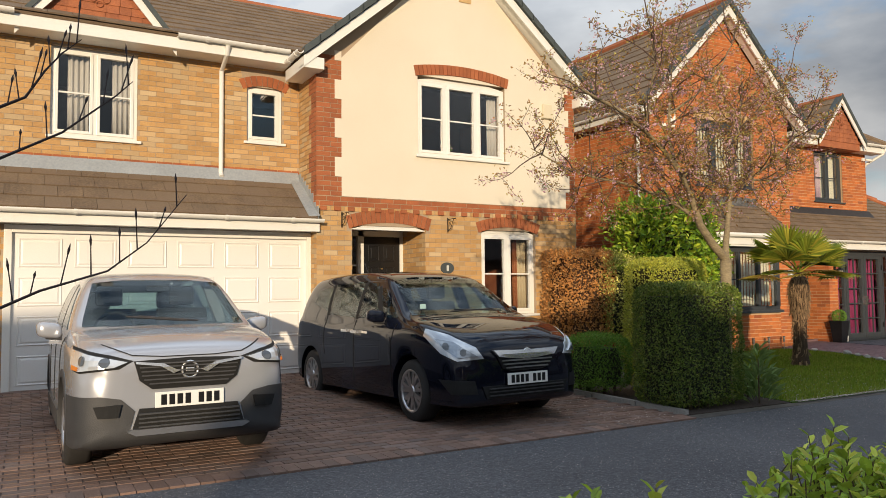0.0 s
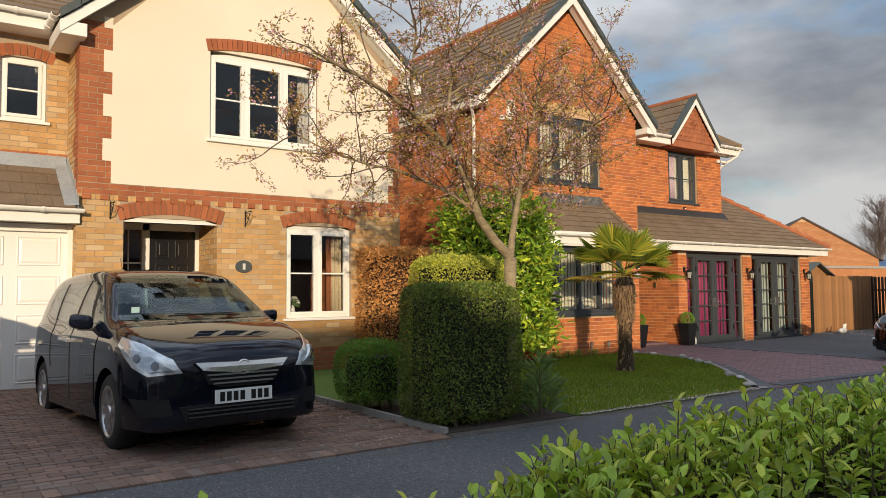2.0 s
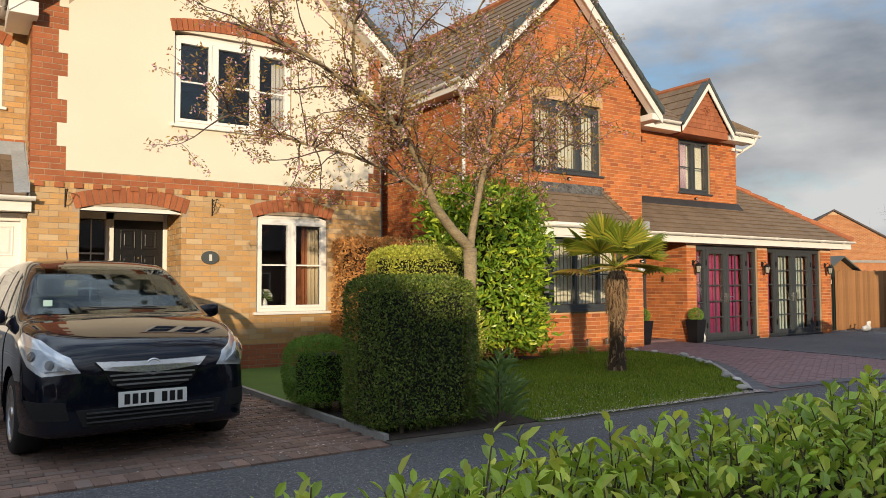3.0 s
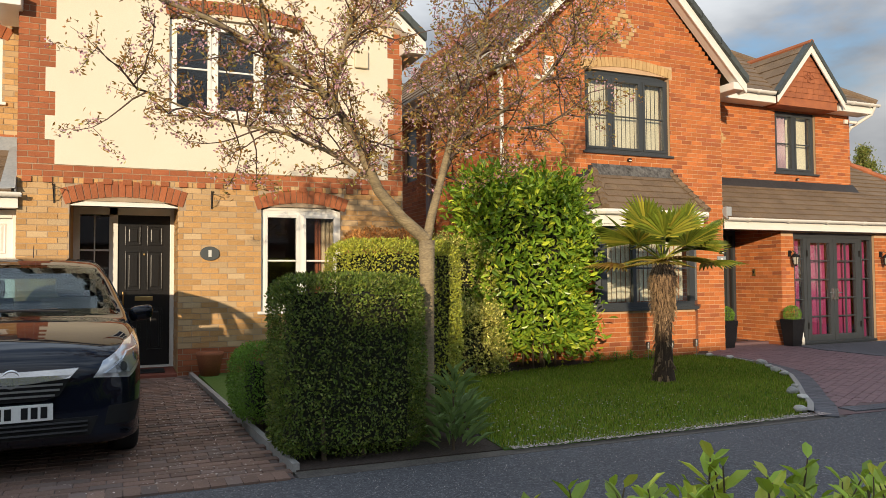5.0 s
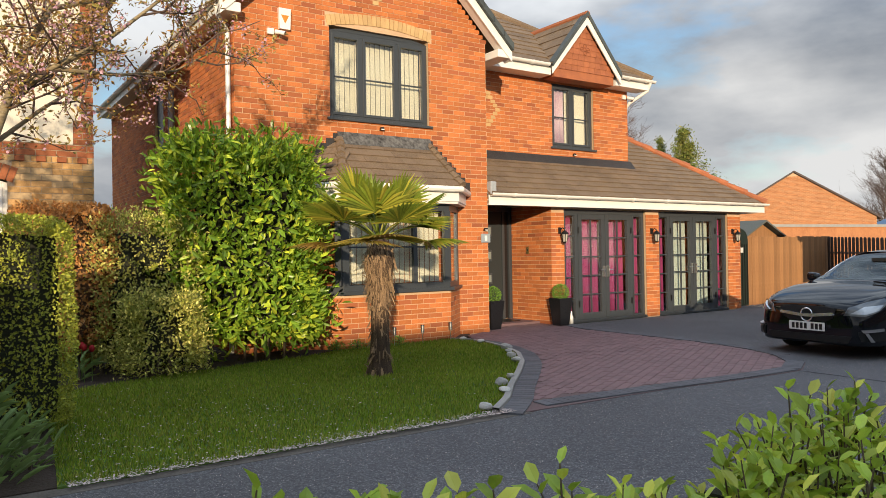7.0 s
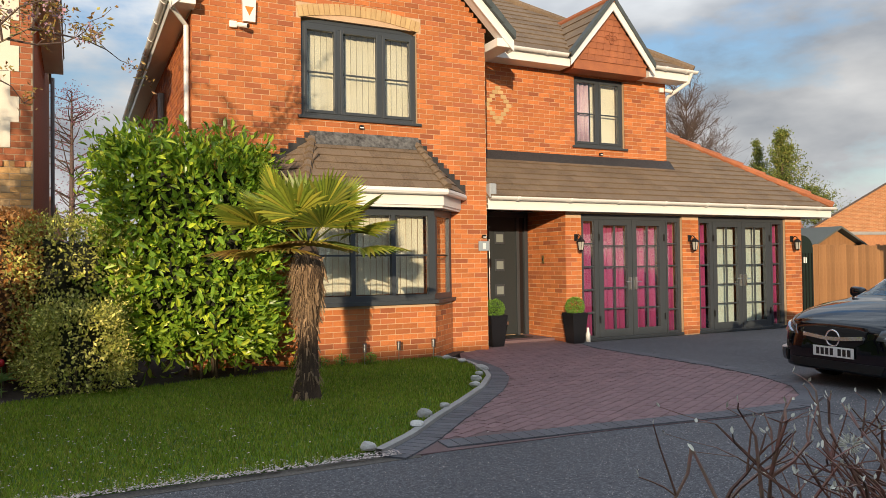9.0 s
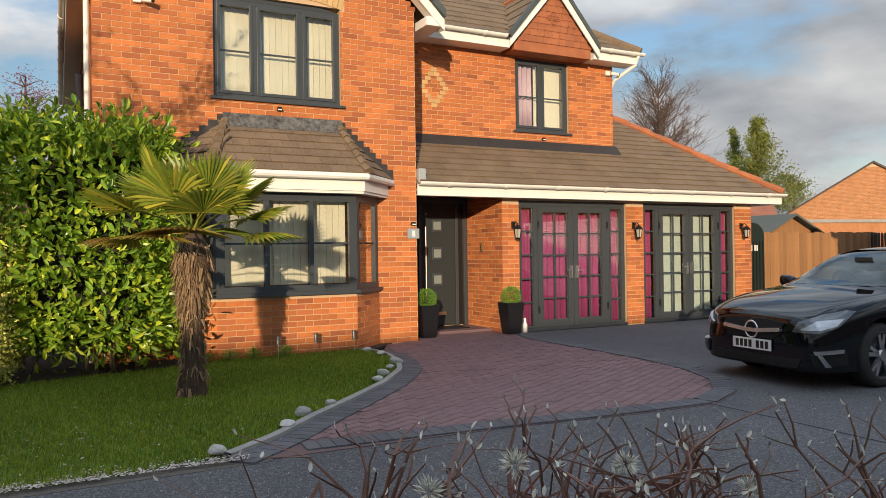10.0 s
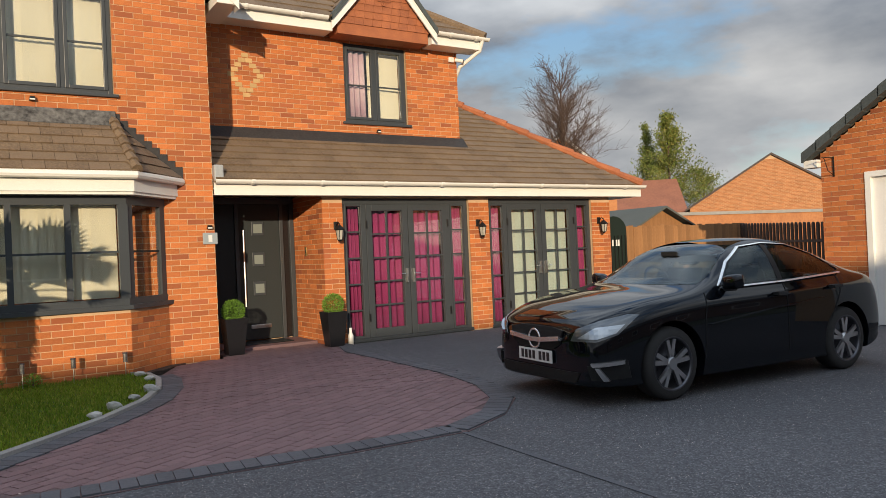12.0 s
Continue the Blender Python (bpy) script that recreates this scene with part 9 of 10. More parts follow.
# ---- wall fittings ----
def wall_lantern(x, y, z):
    t = thing("wall_lantern", "black wall lantern beside the french doors", "wall lamp", (x, y, z), "wall lanterns")
    part("wall_plate", boxed(x - 0.035, x + 0.035, y - 0.02, y, z - 0.05, z + 0.07, bevel=0.008), IRON, t)
    part("arm", tubed([(x, y - 0.01, z), (x, y - 0.08, z + 0.06), (x, y - 0.14, z + 0.03), (x, y - 0.14, z + 0.0)], 0.009, 8), IRON, t)
    bm = bmesh.new()
    rings = [[bm.verts.new((x + math.cos(a) * r, y - 0.14 + math.sin(a) * r, z + h)) for a in (2 * math.pi * k / 6 for k in range(6))] for h, r in ((0.01, 0.018), (-0.02, 0.05), (-0.055, 0.078), (-0.065, 0.070))]
    for a, b in zip(rings, rings[1:]):
        for k in range(6):
            bm.faces.new((a[k], a[(k + 1) % 6], b[(k + 1) % 6], b[k]))
    bm.faces.new(rings[0])
    bm.faces.new(rings[-1])
    part("hood", bm, IRON, t)
    bm = bmesh.new()
    tube(bm, [(x, y - 0.14, z - 0.065), (x, y - 0.14, z - 0.20)], [0.062, 0.042], 6)
    part("glass", bm, plain("lantern_glass", (0.42, 0.40, 0.34, 1), 0.2), t, "pale frosted lantern glass")
    for k in range(6):
        a = 2 * math.pi * k / 6
        part("rib", tubed([(x + math.cos(a) * 0.063, y - 0.14 + math.sin(a) * 0.063, z - 0.065), (x + math.cos(a) * 0.043, y - 0.14 + math.sin(a) * 0.043, z - 0.20)], 0.005, 5), IRON, t)
    part("foot", tubed([(x, y - 0.14, z - 0.20), (x, y - 0.14, z - 0.23)], [0.045, 0.02], 6), IRON, t)


for x in (17.40, 19.96, 22.70):
    wall_lantern(x, K - 0.008, 1.78)


def hanging_bracket(x, y, z, s=1.0):
    t = thing("hanging_bracket", "black wrought iron hanging basket bracket on the wall", "bracket", (x, y, z), "brackets")
    part("back_bar", boxed(x - 0.008, x + 0.008, y - 0.012, y, z - 0.12 * s, z + 0.12 * s), IRON, t)
    part("top_bar", tubed([(x, y - 0.006, z + 0.09 * s), (x, y - 0.26 * s, z + 0.09 * s), (x, y - 0.28 * s, z + 0.07 * s)], 0.006, 6), IRON, t)
    part("brace", tubed([(x, y - 0.006, z - 0.10 * s), (x, y - 0.10 * s, z - 0.06 * s), (x, y - 0.20 * s, z + 0.085 * s)], 0.005, 6), IRON, t)
    part("scroll", tubed([(x, y - 0.08 * s + 0.03 * math.cos(a) * s, z + 0.02 * s + 0.03 * math.sin(a) * s) for a in (i * 0.6 for i in range(10))], 0.004, 5), IRON, t)


hanging_bracket(4.80, F - 0.008, 2.44)
hanging_bracket(6.66, F - 0.008, 2.42)

plaque = thing("house_plaque", "oval dark slate house plaque with a pale bar", "plaque", (6.64, F, 1.71))
bm = bmesh.new()
bmesh.ops.create_cone(bm, cap_ends=True, segments=28, radius1=1, radius2=0.97, depth=0.02)
for v in bm.verts:
    v.co = Vector((v.co.x * 0.125 + 6.64, F - 0.018 - v.co.z, v.co.y * 0.095 + 1.71))
part("oval_board", bm, plain("slate_board", (0.06, 0.07, 0.07, 1), 0.6), plaque)
part("plain_bar", boxed(6.62, 6.66, F - 0.034, F - 0.029, 1.665, 1.755), plain("pale_mark", (0.6, 0.6, 0.55, 1), 0.6), plaque)
plaque2 = thing("house_plaque", "grey house plaque with a pale bar beside the front door", "plaque", (15.5, G, 1.64))
part("board", boxed(15.41, 15.60, G - 0.028, G - 0.008, 1.57, 1.72, bevel=0.004), plain("grey_board", (0.30, 0.34, 0.36, 1), 0.5), plaque2)
part("plain_bar", boxed(15.48, 15.53, G - 0.032, G - 0.027, 1.60, 1.69), plain("pale_mark2", (0.7, 0.7, 0.68, 1), 0.6), plaque2)


def spot(x, y, z):
    t = thing("spotlight", "small black solar spotlight fixed to the brick", "spotlight", (x, y, z), "solar spots")
    part("body", prismed([(x - 0.035, y, z), (x + 0.035, y, z), (x + 0.025, y, z + 0.05), (x - 0.025, y, z + 0.05)], (0, -0.05, 0)), BLACK, t)
    part("lens", boxed(x - 0.028, x + 0.028, y - 0.055, y - 0.048, z + 0.005, z + 0.02), UPVC, t)


spot(15.5, G - 0.008, 1.77)
spot(13.5, G - 0.008, 3.33)
spot(18.62, R - 0.008, 3.36)

alarm = thing("alarm_box", "white alarm box with an orange triangle", "alarm box", (11.95, G, 4.85))
part("case", prismed([(11.83, G - 0.008, 4.66), (11.99, G - 0.008, 4.66), (12.0, G - 0.008, 4.96), (11.82, G - 0.008, 4.96)], (0, -0.06, 0)), UPVC, alarm)
part("triangle", prismed([(11.85, G - 0.069, 4.86), (11.97, G - 0.069, 4.86), (11.91, G - 0.069, 4.74)], (0, -0.003, 0)), plain("orange_mark", (0.65, 0.22, 0.02, 1), 0.5), alarm)
alarm2 = thing("alarm_box", "cream alarm box on the rendered wall", "alarm box", (8.72, F, 4.5))
part("case", boxed(8.62, 8.82, F - 0.075, F - 0.014, 4.40, 4.66, bevel=0.012), plain("cream_plastic", (0.70, 0.62, 0.45, 1), 0.5), alarm2)
vent = thing("wall_vent", "pale brick-sized wall vent in the gable", "vent", (7.03, F, 6.3))
part("plate", boxed(6.92, 7.16, F - 0.03, F - 0.014, 6.22, 6.45, bevel=0.004), PALE, vent)


def camera_unit(x, y, z, way):
    t = thing("security_camera", "white security camera under the eaves", "security camera", (x, y, z), "security cameras")
    part("mount", boxed(x - 0.05, x + 0.05, y - 0.05, y, z - 0.04, z + 0.05, bevel=0.012), UPVC, t)
    part("barrel", tubed([(x + 0.06 * way, y - 0.06, z), (x + 0.17 * way, y - 0.15, z - 0.03)], 0.032, 12), UPVC, t)
    part("lens", tubed([(x + 0.168 * way, y - 0.148, z - 0.029), (x + 0.18 * way, y - 0.158, z - 0.032)], 0.026, 12), BLACK, t)


camera_unit(11.70, G - 0.008, 4.60, 1)
camera_unit(20.12, R - 0.008, 4.72, 1)
bell = thing("door_bell", "dark door bell with a brass back plate", "door bell", (PX, 10.9, 1.45))
part("plate", boxed(PX - 0.02, PX - 0.006, 10.85, 10.92, 1.36, 1.50, bevel=0.003), BRASS, bell)
part("button", boxed(PX - 0.026, PX - 0.02, 10.87, 10.90, 1.41, 1.46), BLACK, bell)


def planter(x, y, label, h=0.50):
    t = thing("planter", label, "planter", (x, y, rise(x, y)), "box balls in planters")
    bm = bmesh.new()
    z0 = rise(x, y) + 0.015
    rings = [[bm.verts.new((x + sx * r, y + sy * r, z0 + hh)) for sx, sy in ((-1, -1), (1, -1), (1, 1), (-1, 1))] for hh, r in ((0, 0.105), (h, 0.155), (h, 0.135), (h - 0.05, 0.13))]
    for a, b in zip(rings, rings[1:]):
        for k in range(4):
            bm.faces.new((a[k], a[(k + 1) % 4], b[(k + 1) % 4], b[k]))
    bm.faces.new(rings[0])
    bm.faces.new(rings[-1])
    part("pot", bm, plain("black_pot", (0.012, 0.012, 0.014, 1), 0.3), t, "tall glossy black tapered pot")
    rs_ = np.random.RandomState(int(x * 7))
    v = rs_.normal(0, 1, (2200, 3))
    v /= np.linalg.norm(v, axis=1, keepdims=True)
    c = np.array([x, y, z0 + h + 0.10])
    leaves("ball", c + v * rs_.uniform(0.12, 0.155, (2200, 1)), v + rs_.normal(0, 0.5, (2200, 3)), v, np.full(2200, 0.022), np.full(2200, 0.013), SMALL_LEAF, FRESH_BOX, t, "clipped box ball")


planter(17.22, 10.02, "tall black planter with a clipped box ball by the door")
planter(15.85, 10.30, "tall black planter with a clipped box ball by the door")
bottle = thing("bottle", "white plastic bottle standing against the pier", "bottle", (17.48, 10.0, 0.03))
part("body", tubed([(17.48, 10.02, 0.03), (17.48, 10.02, 0.17), (17.48, 10.02, 0.21), (17.48, 10.02, 0.28)], [0.04, 0.04, 0.022, 0.02], 12), UPVC, bottle, smooth=True)


def solar_stake(x, y):
    z = rise(x, y) + 0.03
    t = thing("garden_light", "small metal solar garden light on a stake", "garden light", (x, y, z), "solar garden lights")
    part("stake", tubed([(x, y, z - 0.03), (x, y, z + 0.17)], 0.006, 6), STEEL, t)
    part("lantern", tubed([(x, y, z + 0.16), (x, y, z + 0.26)], 0.026, 12), surface("mesh_metal", (0.35, 0.35, 0.34, 1), (0.1, 0.1, 0.1, 1), 0.4, 0.8, coarse=40, fine=200), t)
    part("cap", tubed([(x, y, z + 0.26), (x, y, z + 0.275)], [0.032, 0.028], 12), DARK_ALLOY, t)


for x, y in ((13.25, 9.28), (13.75, 9.30), (14.30, 9.36)):
    solar_stake(x, y)
tagged(part("pipe", tubed([(9.44, 15.4, 0.0), (9.44, 15.4, 4.9)], 0.035, 10), plain("pipe_grey", (0.22, 0.23, 0.24, 1), 0.5)), "grey downpipe on the pale house's far corner", "downpipe")
pot = thing("flower_pot", "terracotta pot beside the pale house's porch", "pot", (6.62, 9.72, 0.12))
bm = bmesh.new()
tube(bm, [(6.62, 9.70, 0.12), (6.62, 9.70, 0.36), (6.62, 9.70, 0.40), (6.62, 9.70, 0.44)], [0.11, 0.16, 0.175, 0.175], 18)
part("pot_body", bm, CLAY, pot, smooth=True)


# ---- beyond the red house ----
fence = thing("fence", "weathered orange-brown close-board fence", "fence", (24.8, 10.7, 0.0))
rnd = random.Random(2)
x = 23.75
shared_board = None
while x < 27.6:
    if shared_board is None:
        bm = bmesh.new()
        box(bm, 0, 0.128, -0.012, 0.012, 0.0, 1.66, 0.004)
        ob = part("board", bm, FENCE, fence)
        shared_board = ob.data
        ob.location = (x, 10.6, 0.02)
    else:
        ob = link("board", shared_board, fence)
        ob.location = (x, 10.6 + rnd.uniform(-0.004, 0.004), 0.02 + rnd.uniform(-0.015, 0.015))
    x += 0.13
part("rail", boxed(23.7, 27.6, 10.62, 10.66, 1.3, 1.38), FENCE, fence)
part("rail", boxed(23.7, 27.6, 10.62, 10.66, 0.35, 0.43), FENCE, fence)
picket = thing("picket_fence", "dark stained round-topped picket fence", "fence", (26.0, 8.5, 0.0))
DARKWOOD = surface("dark_wood", (0.045, 0.026, 0.017, 1), (0.03, 0.018, 0.012, 1), 0.8, fine=40, vary=0.2)
pa, pb = Vector((27.3, 10.5, 0)), Vector((24.2, 6.62, 0))
for i in range(26):
    c = pa.lerp(pb, i / 25)
    d = (pb - pa).normalized()
    bm = bmesh.new()
    n_ = Vector((-d.y, d.x, 0)) * 0.012
    w = 0.055
    h = 1.62 - 0.13 * i / 25
    pts = [c - d * w, c + d * w] + [c + Vector((0, 0, h)) + d * w * math.cos(a) + Vector((0, 0, w * math.sin(a))) for a in (math.pi * k / 6 for k in range(7))]
    prism(bm, [Vector(p) - n_ for p in pts], n_ * 2)
    part("picket", bm, DARKWOOD, picket)
for z in (0.4, 1.25):
    part("rail", tubed([pa + Vector((0, 0, z)), pb + Vector((0, 0, z))], 0.03, 4), DARKWOOD, picket)
gate = thing("garden_gate", "dark green arched metal garden gate with upright bars", "gate", (23.4, 10.5, 0.0))
GATE = plain("gate_green", (0.012, 0.022, 0.016, 1), 0.5)
part("gate_panel", prismed([(23.04, 10.5, 0.05), (23.72, 10.5, 0.05), (23.72, 10.5, 1.6)] + [(23.38 + 0.34 * math.cos(a), 10.5, 1.6 + 0.28 * math.sin(a)) for a in (math.pi * k / 10 for k in range(1, 11))], (0, 0.02, 0)), GATE, gate)
for i in range(7):
    x = 23.10 + i * 0.095
    part("bar", tubed([(x, 10.49, 0.08), (x, 10.49, 1.5)], 0.010, 6), IRON, gate)
for q in (23.30, 23.40, 23.46):
    part("plain_bar", boxed(q, q + 0.035, 10.475, 10.482, 1.30, 1.42), UPVC, gate)
shed = thing("shed", "small brown timber playhouse behind the fence", "shed", (26.0, 12.2, 0.0))
part("cabin", prismed([(25.1, 11.6, 0), (26.9, 11.6, 0), (26.9, 11.6, 1.65), (26.0, 11.6, 2.05), (25.1, 11.6, 1.65)], (0, 1.8, 0)), FENCE, shed)
for s in (-1, 1):
    part("roof_side", prismed([(26.0, 11.45, 2.10), (26.0 + s * 1.05, 11.45, 1.62), (26.0 + s * 1.05, 11.45, 1.66), (26.0, 11.45, 2.15)], (0, 2.1, 0)), surface("felt", (0.10, 0.11, 0.10, 1), rough=0.9, fine=60), shed)
tagged(petals("gravel", 2600, lambda r: (r.uniform(23.4, 27.0), r.uniform(8.6, 10.5), 0.03), 12, (0.010, 0.022), STONE), "pale gravel in front of the fence", "gravel", kind="stuff")
for i, (x, y) in enumerate(((24.05, 9.9), (24.35, 10.0))):
    t = thing("duck_ornament", "white stone duck ornament on the gravel", "ornament", (x, y, 0.03), "duck ornaments")
    bm = bmesh.new()
    bmesh.ops.create_uvsphere(bm, u_segments=12, v_segments=8, radius=0.1)
    for v in bm.verts:
        v.co = Vector((v.co.x * 1.4 + x, v.co.y * 0.8 + y, v.co.z * 0.8 + 0.11))
    tube(bm, [(x + 0.09, y, 0.14), (x + 0.12, y, 0.24), (x + 0.13, y, 0.28)], [0.035, 0.025, 0.035], 8)
    tube(bm, [(x + 0.13, y, 0.285), (x + 0.19, y, 0.28)], [0.02, 0.008], 6)
    part("body", bm, POT_WHITE, t, smooth=True)

# brick garage at the edge of the forecourt
GXF = 23.75
garage = thing("garage", "red brick garage with a white door and hanging bracket", "garage", (25.0, 3.6, 0.0))
bm = bmesh.new()
holed_wall(bm, 0.4, 6.5, 0.0, 2.55, [(1.2, 5.85, 0.0, 2.22)], west(GXF), 0.25)
prism(bm, [(GXF, 0.4, 2.55), (GXF, 6.5, 2.55), (GXF, 3.45, 4.6)], (0.25, 0, 0))
gw = part("wall", bm, MORTAR_RED, garage)
lay_bricks("red_bricks", lambda z: [(5.85, 6.5)] if z < 2.22 else [(3.45 - 3.05 * min(1, (4.6 - z) / 2.05), 3.45 + 3.05 * min(1, (4.6 - z) / 2.05))], 0.03, 4.4, west(GXF), RED, gw, start=0.4, pick=lambda u, z: u > 5.0)
part("side_wall", boxed(GXF + 0.25, 29.0, 6.25, 6.5, 0, 2.55), RED, garage)
part("side_wall", boxed(GXF + 0.25, 29.0, 0.4, 0.65, 0, 2.55), RED, garage)
part("door", boxed(GXF + 0.04, GXF + 0.09, 1.28, 5.77, 0.02, 2.14), GARAGE, garage, "white panelled garage door")
for a, b, c, d in ((1.2, 1.28, 0.0, 2.22), (5.77, 5.85, 0.0, 2.22), (1.28, 5.77, 2.14, 2.22)):
    part("door_frame", boxed(GXF - 0.02, GXF + 0.1, a, b, c, d), UPVC, garage)
for s in (-1, 1):
    part("roof_side", prismed([(GXF - 0.1, 3.45, 4.68), (GXF - 0.1, 3.45 + s * 3.25, 2.50), (GXF - 0.1, 3.45 + s * 3.25, 2.56), (GXF - 0.1, 3.45, 4.76)], (5.4, 0, 0)), TILE, garage)
    bm = bmesh.new()
    A, B = Vector((GXF - 0.14, 3.45 + s * 3.28, 2.50)), Vector((GXF - 0.14, 3.45, 4.70))
    for i in range(14):
        a, b = A.lerp(B, i / 14), A.lerp(B, min(1, (i + 1.05) / 14))
        prism(bm, [a + Vector((0, 0, 0.10)), b + Vector((0, 0, 0.085)), b + Vector((0, 0, -0.06)), a + Vector((0, 0, -0.05))], (0.16, 0, 0))
    part("verge_tiles", bm, SLATE, garage)
part("eave_end", boxed(GXF - 0.1, GXF + 0.1, 6.5, 6.72, 2.36, 2.48, bevel=0.01), UPVC, garage)
hb = thing("hanging_bracket", "black wrought iron hanging basket bracket on the garage", "bracket", (GXF, 6.3, 2.4), "brackets")
part("back_bar", boxed(GXF - 0.02, GXF - 0.008, 6.29, 6.31, 2.2, 2.5), IRON, hb)
part("top_bar", tubed([(GXF - 0.01, 6.3, 2.48), (GXF - 0.32, 6.3, 2.48)], 0.007, 6), IRON, hb)
part("brace", tubed([(GXF - 0.01, 6.3, 2.22), (GXF - 0.16, 6.3, 2.28), (GXF - 0.26, 6.3, 2.47)], 0.006, 6), IRON, hb)

# houses farther off
FARBRICK = surface("far_brick", (0.46, 0.20, 0.08, 1), (0.36, 0.145, 0.06, 1), 0.9, vary=0.15, coarse=2, fine=12, bump=0.2)
FARROOF = surface("far_roof", (0.10, 0.075, 0.065, 1), (0.07, 0.055, 0.05, 1), 0.9, coarse=1, fine=8, bump=0.2)
REDROOF = surface("far_red_roof", (0.30, 0.12, 0.07, 1), (0.22, 0.09, 0.055, 1), 0.9, coarse=1, fine=8, bump=0.2)


def far_house(x, y, turn, half, depth, eave, apex, label, roof=FARROOF, bricks=True, white=False):
    """A gabled house whose gable end looks along -y before it is turned."""
    t = thing("house", label, "house")
    bm = bmesh.new()
    prism(bm, [(-half, 0, 0), (half, 0, 0), (half, 0, eave), (0, 0, apex), (-half, 0, eave)], (0, depth, 0))
    w = part("wall", bm, MORTAR_RED if bricks else FARBRICK, t)
    if bricks:
        lay_bricks("brick_rest", lambda z: [(-half * min(1, (apex - z) / (apex - eave)), half * min(1, (apex - z) / (apex - eave)))], 1.2, apex - 0.2, lambda u, d, z: (u, -d, z), FARBRICK, w)
    for s in (-1, 1):
        sl_ = (apex - eave) / half
        part("roof_side", prismed([(0, -0.12, apex + 0.10), (s * (half + 0.25), -0.12, eave - 0.25 * sl_ + 0.10), (s * (half + 0.25), -0.12, eave - 0.25 * sl_ - 0.02), (0, -0.12, apex - 0.02)], (0, depth + 0.24, 0)), roof, t)
        if white:
            part("barge_board", prismed([(0, -0.16, apex), (s * (half + 0.25), -0.16, eave - 0.25 * sl_), (s * (half + 0.25), -0.16, eave - 0.25 * sl_ - 0.18), (0, -0.16, apex - 0.18)], (0, 0.03, 0)), UPVC, t)
    t.matrix_basis = pose(x, y, 0, 0, 0, turn)
    return t


far_house(50.5, 25.2, -51, 4.4, 9, 3.2, 5.95, "brick house gable with a dark tiled roof beyond the fence")
far_house(42, 33, -30, 3.2, 9, 5.2, 7.9, "distant house with white barge boards beyond the garage roof", white=True, bricks=False)
far_house(60, 40, 50, 4, 14, 3.6, 6.2, "distant house with a red tiled roof", REDROOF, False)
far_house(8.2, 62, 80, 5, 16, 4.0, 6.6, "distant house with a red tiled roof between the two houses", REDROOF, False)
far_house(62, 21, -50, 4.5, 10, 2.2, 4.0, "distant low outbuilding with a blue-grey roof", surface("blue_roof", (0.12, 0.22, 0.36, 1), rough=0.6), False)
wall_far = thing("garden_wall", "long low brick garden wall with a stone coping", "wall", (44, 20, 0))
part("brick_face", prismed([(34, 19.2, 0), (60, 14.0, 0), (60, 14.0, 2.3), (34, 19.2, 2.3)], (0.1, 0.25, 0)), FARBRICK, wall_far)
part("coping", prismed([(34, 19.15, 2.3), (60, 13.95, 2.3), (60, 13.95, 2.42), (34, 19.15, 2.42)], (0.1, 0.35, 0)), CONCRETE, wall_far)


def bare_tree(x, y, h, w, seed, label, trunk=0.18):
    rnd = random.Random(seed)
    t = thing("tree", label, "tree", (x, y, 0))
    part("trunk", tubed([(x, y, 0), (x + 0.1, y, h * 0.35), (x, y, h * 0.97)], [trunk, trunk * 0.55, trunk * 0.1], 8), TWIG, t)
    bm = bmesh.new()
    for i in range(80):
        z = h * rnd.uniform(0.22, 0.93)
        a = rnd.uniform(0, 6.283)
        reach = w * (0.34 + 0.80 * (1 - z / h))
        d = Vector((math.cos(a) * 0.55, math.sin(a) * 0.55, rnd.uniform(0.5, 0.9)))
        b1 = limb(bm, (x, y, z), d, reach * rnd.uniform(0.6, 1.0), 0.032, 0.008, rnd, 0.3, 6, 0.1)
        for _ in range(9):
            k = rnd.randrange(1, 7)
            b2 = limb(bm, b1[k], d + Vector((rnd.gauss(0, 0.5), rnd.gauss(0, 0.5), rnd.gauss(0.1, 0.3))), reach * rnd.uniform(0.2, 0.45), 0.010, 0.005, rnd, 0.4, 4)
            for _ in range(5):
                limb(bm, b2[rnd.randrange(1, 5)], d + Vector((rnd.gauss(0, 0.6), rnd.gauss(0, 0.6), rnd.gauss(0.1, 0.4))), reach * rnd.uniform(0.12, 0.28), 0.006, 0.003, rnd, 0.4, 3)
    part("crown", bm, TWIG, t, "fine bare twigs")
    return t


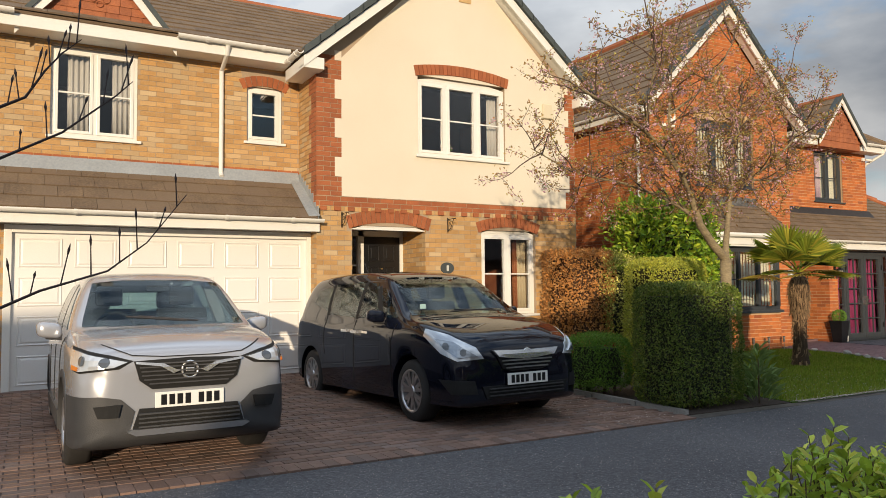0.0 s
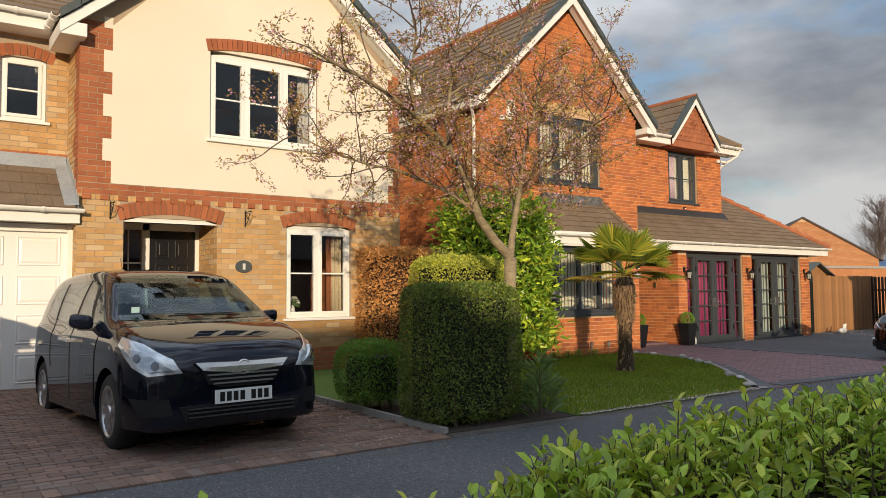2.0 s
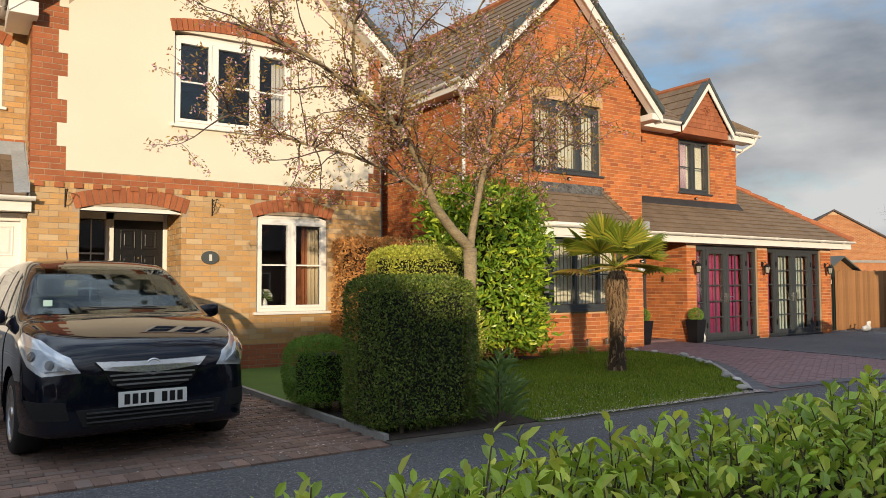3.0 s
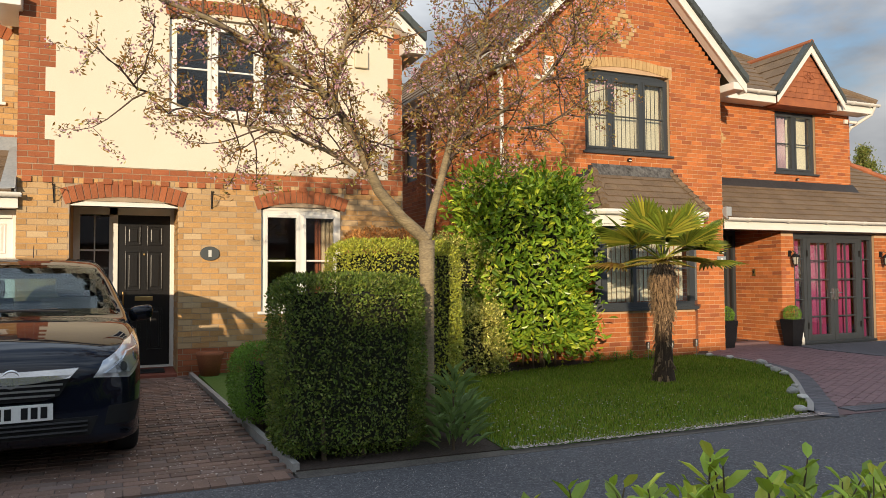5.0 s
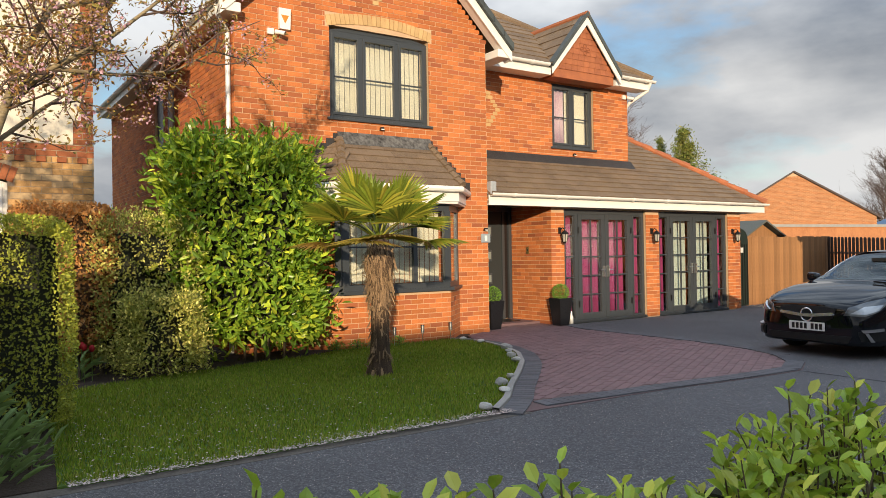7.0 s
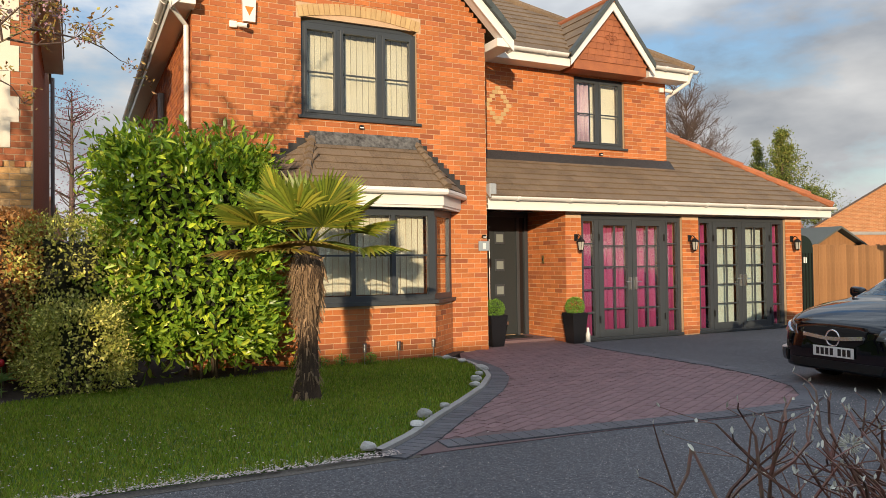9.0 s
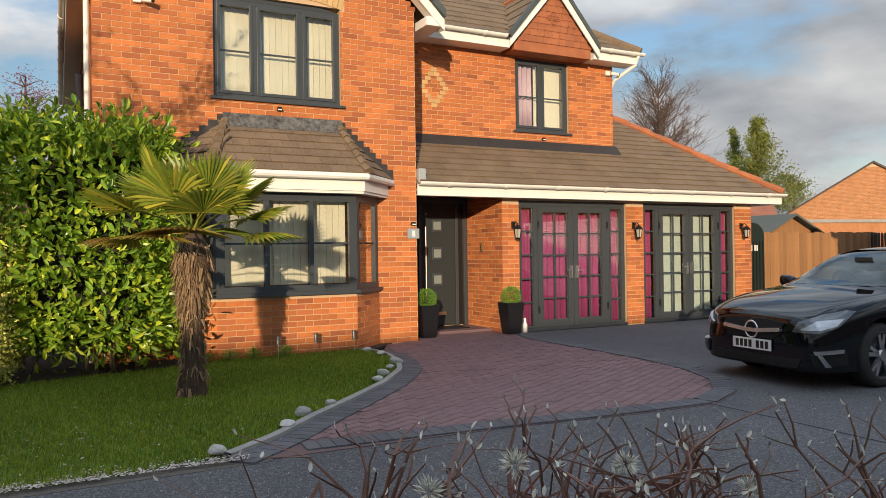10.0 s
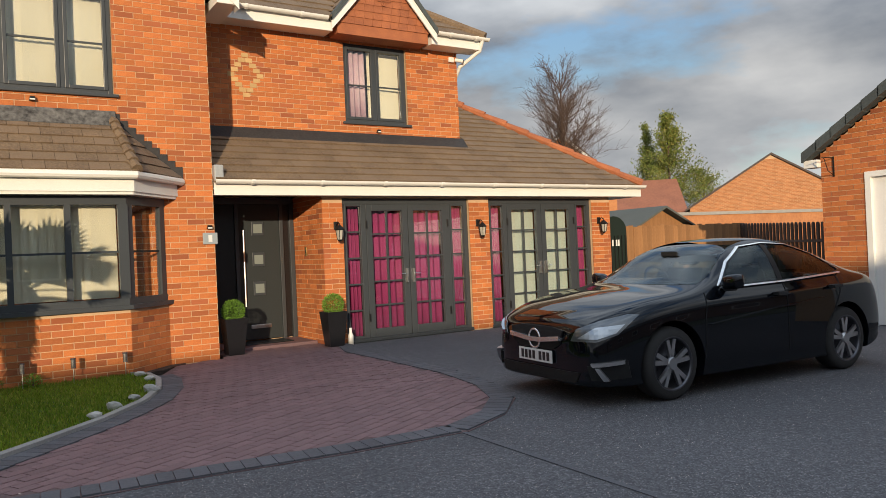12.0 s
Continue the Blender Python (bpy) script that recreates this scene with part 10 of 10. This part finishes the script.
def leafy_tree(x, y, h, w, seed, material, label, n=13000, cone=True, leaf=0.16):
    rs_ = np.random.RandomState(seed)
    rnd = random.Random(seed)
    t = thing("tree", label, "tree", (x, y, 0))
    part("trunk", tubed([(x, y, 0), (x, y, h * 0.5), (x, y, h * 0.95)], [0.16, 0.1, 0.03], 8), TWIG, t)
    bm = bmesh.new()
    pts = []
    for i in range(70):
        k = rnd.random()
        z = h * (0.12 + 0.84 * k)
        reach = w * (0.06 + (1 - k) ** 0.95 if cone else math.sin(math.pi * (0.15 + 0.8 * k))) * rnd.uniform(0.55, 1.15)
        a = rnd.uniform(0, 6.283)
        b = limb(bm, (x, y, z), (math.cos(a), math.sin(a), 0.45), max(0.3, reach), 0.03, 0.008, rnd, 0.3, 4)
        for p in b[1:]:
            m = n // 280
            pts.append(np.array(p) + rs_.normal(0, 0.16 + 0.05 * reach, (m, 3)))
    part("branches", bm, TWIG, t)["kind"] = "stuff"
    P = np.concatenate(pts)
    leaves("foliage", P, rs_.normal(0, 1, P.shape) + np.array([0, 0, 0.3]), rs_.normal(0, 1, P.shape), rs_.uniform(0.6, 1.2, len(P)) * leaf, rs_.uniform(0.3, 0.6, len(P)) * leaf, SMALL_LEAF, material, t)
    return t


EVERGREEN = leaf_mat("evergreen_leaf", (0.22, 0.26, 0.055, 1), (0.12, 0.17, 0.035, 1), 0.4, (0.34, 0.31, 0.08, 1))
bare_tree(39.5, 30.0, 10.9, 4.2, 3, "tall bare birch beyond the garage roof")
bare_tree(72, 30, 9.0, 4.0, 4, "distant bare tree behind the brick gable")
leafy_tree(61.0, 41.4, 12.0, 4.4, 5, EVERGREEN, "tall loose evergreen tree beyond the fence", 16000, True, 0.24)
leafy_tree(63.0, 45.6, 12.0, 2.3, 6, EVERGREEN, "slim evergreen tree beyond the fence", 9000, True, 0.22)
leafy_tree(63.2, 39.8, 7.2, 3.4, 7, EVERGREEN, "rounded evergreen shrub beyond the fence", 9000, False)
PURPLE = leaf_mat("purple_blossom", (0.30, 0.12, 0.15, 1), (0.22, 0.09, 0.11, 1), 0.3)
leafy_tree(9.7, 34.0, 9.0, 2.6, 8, PURPLE, "small purple-leaved tree between the two houses", 2400, False, 0.12)

# houses across the road, behind the walk: out of view, heights and gaps set to shape the sunlight
OPP = surface("opposite_brick", (0.24, 0.15, 0.11, 1), (0.18, 0.11, 0.085, 1), 0.9, coarse=1, fine=20, bump=0.2)


def opposite_house(x0, x1, ridge):
    t = thing("house", "plain brick house across the road, out of view, added to block sun", "house", ((x0 + x1) / 2, -15, 0), "houses across the road")
    part("wall", prismed([(x0, -19, 0), (x0, -11.5, 0), (x0, -11.5, ridge - 2.2), (x0, -15.3, ridge - 0.1), (x0, -19, ridge - 2.2)], (x1 - x0, 0, 0)), OPP, t)
    for ya in (-11.2, -19.4):
        part("roof_side", prismed([(x0 - 0.1, ya, ridge - 2.25), (x0 - 0.1, -15.3, ridge), (x0 - 0.1, -15.3, ridge - 0.08), (x0 - 0.1, ya, ridge - 2.35)], (x1 - x0 + 0.2, 0, 0)), FARROOF, t)
    n = int((x1 - x0) / 4)
    for i in range(n):
        for z in (0.9, 3.0):
            if z + 1.0 < ridge - 2.3:
                xc = x0 + 2 + i * 4
                w = part("window", boxed(xc - 0.7, xc + 0.7, -11.5, -11.44, z, z + 1.0), UPVC, t)
                part("pane", boxed(xc - 0.62, xc + 0.62, -11.445, -11.43, z + 0.08, z + 0.92), LAMP_DARK, w)


# sun blockers: each width and ridge is chosen for where its shadow falls
opposite_house(-60, -14, 6.2)
opposite_house(-7.9, -5.7, RIDGE)
opposite_house(-5.5, 12, 5.15)
opposite_house(12.8, 45, 5.15)
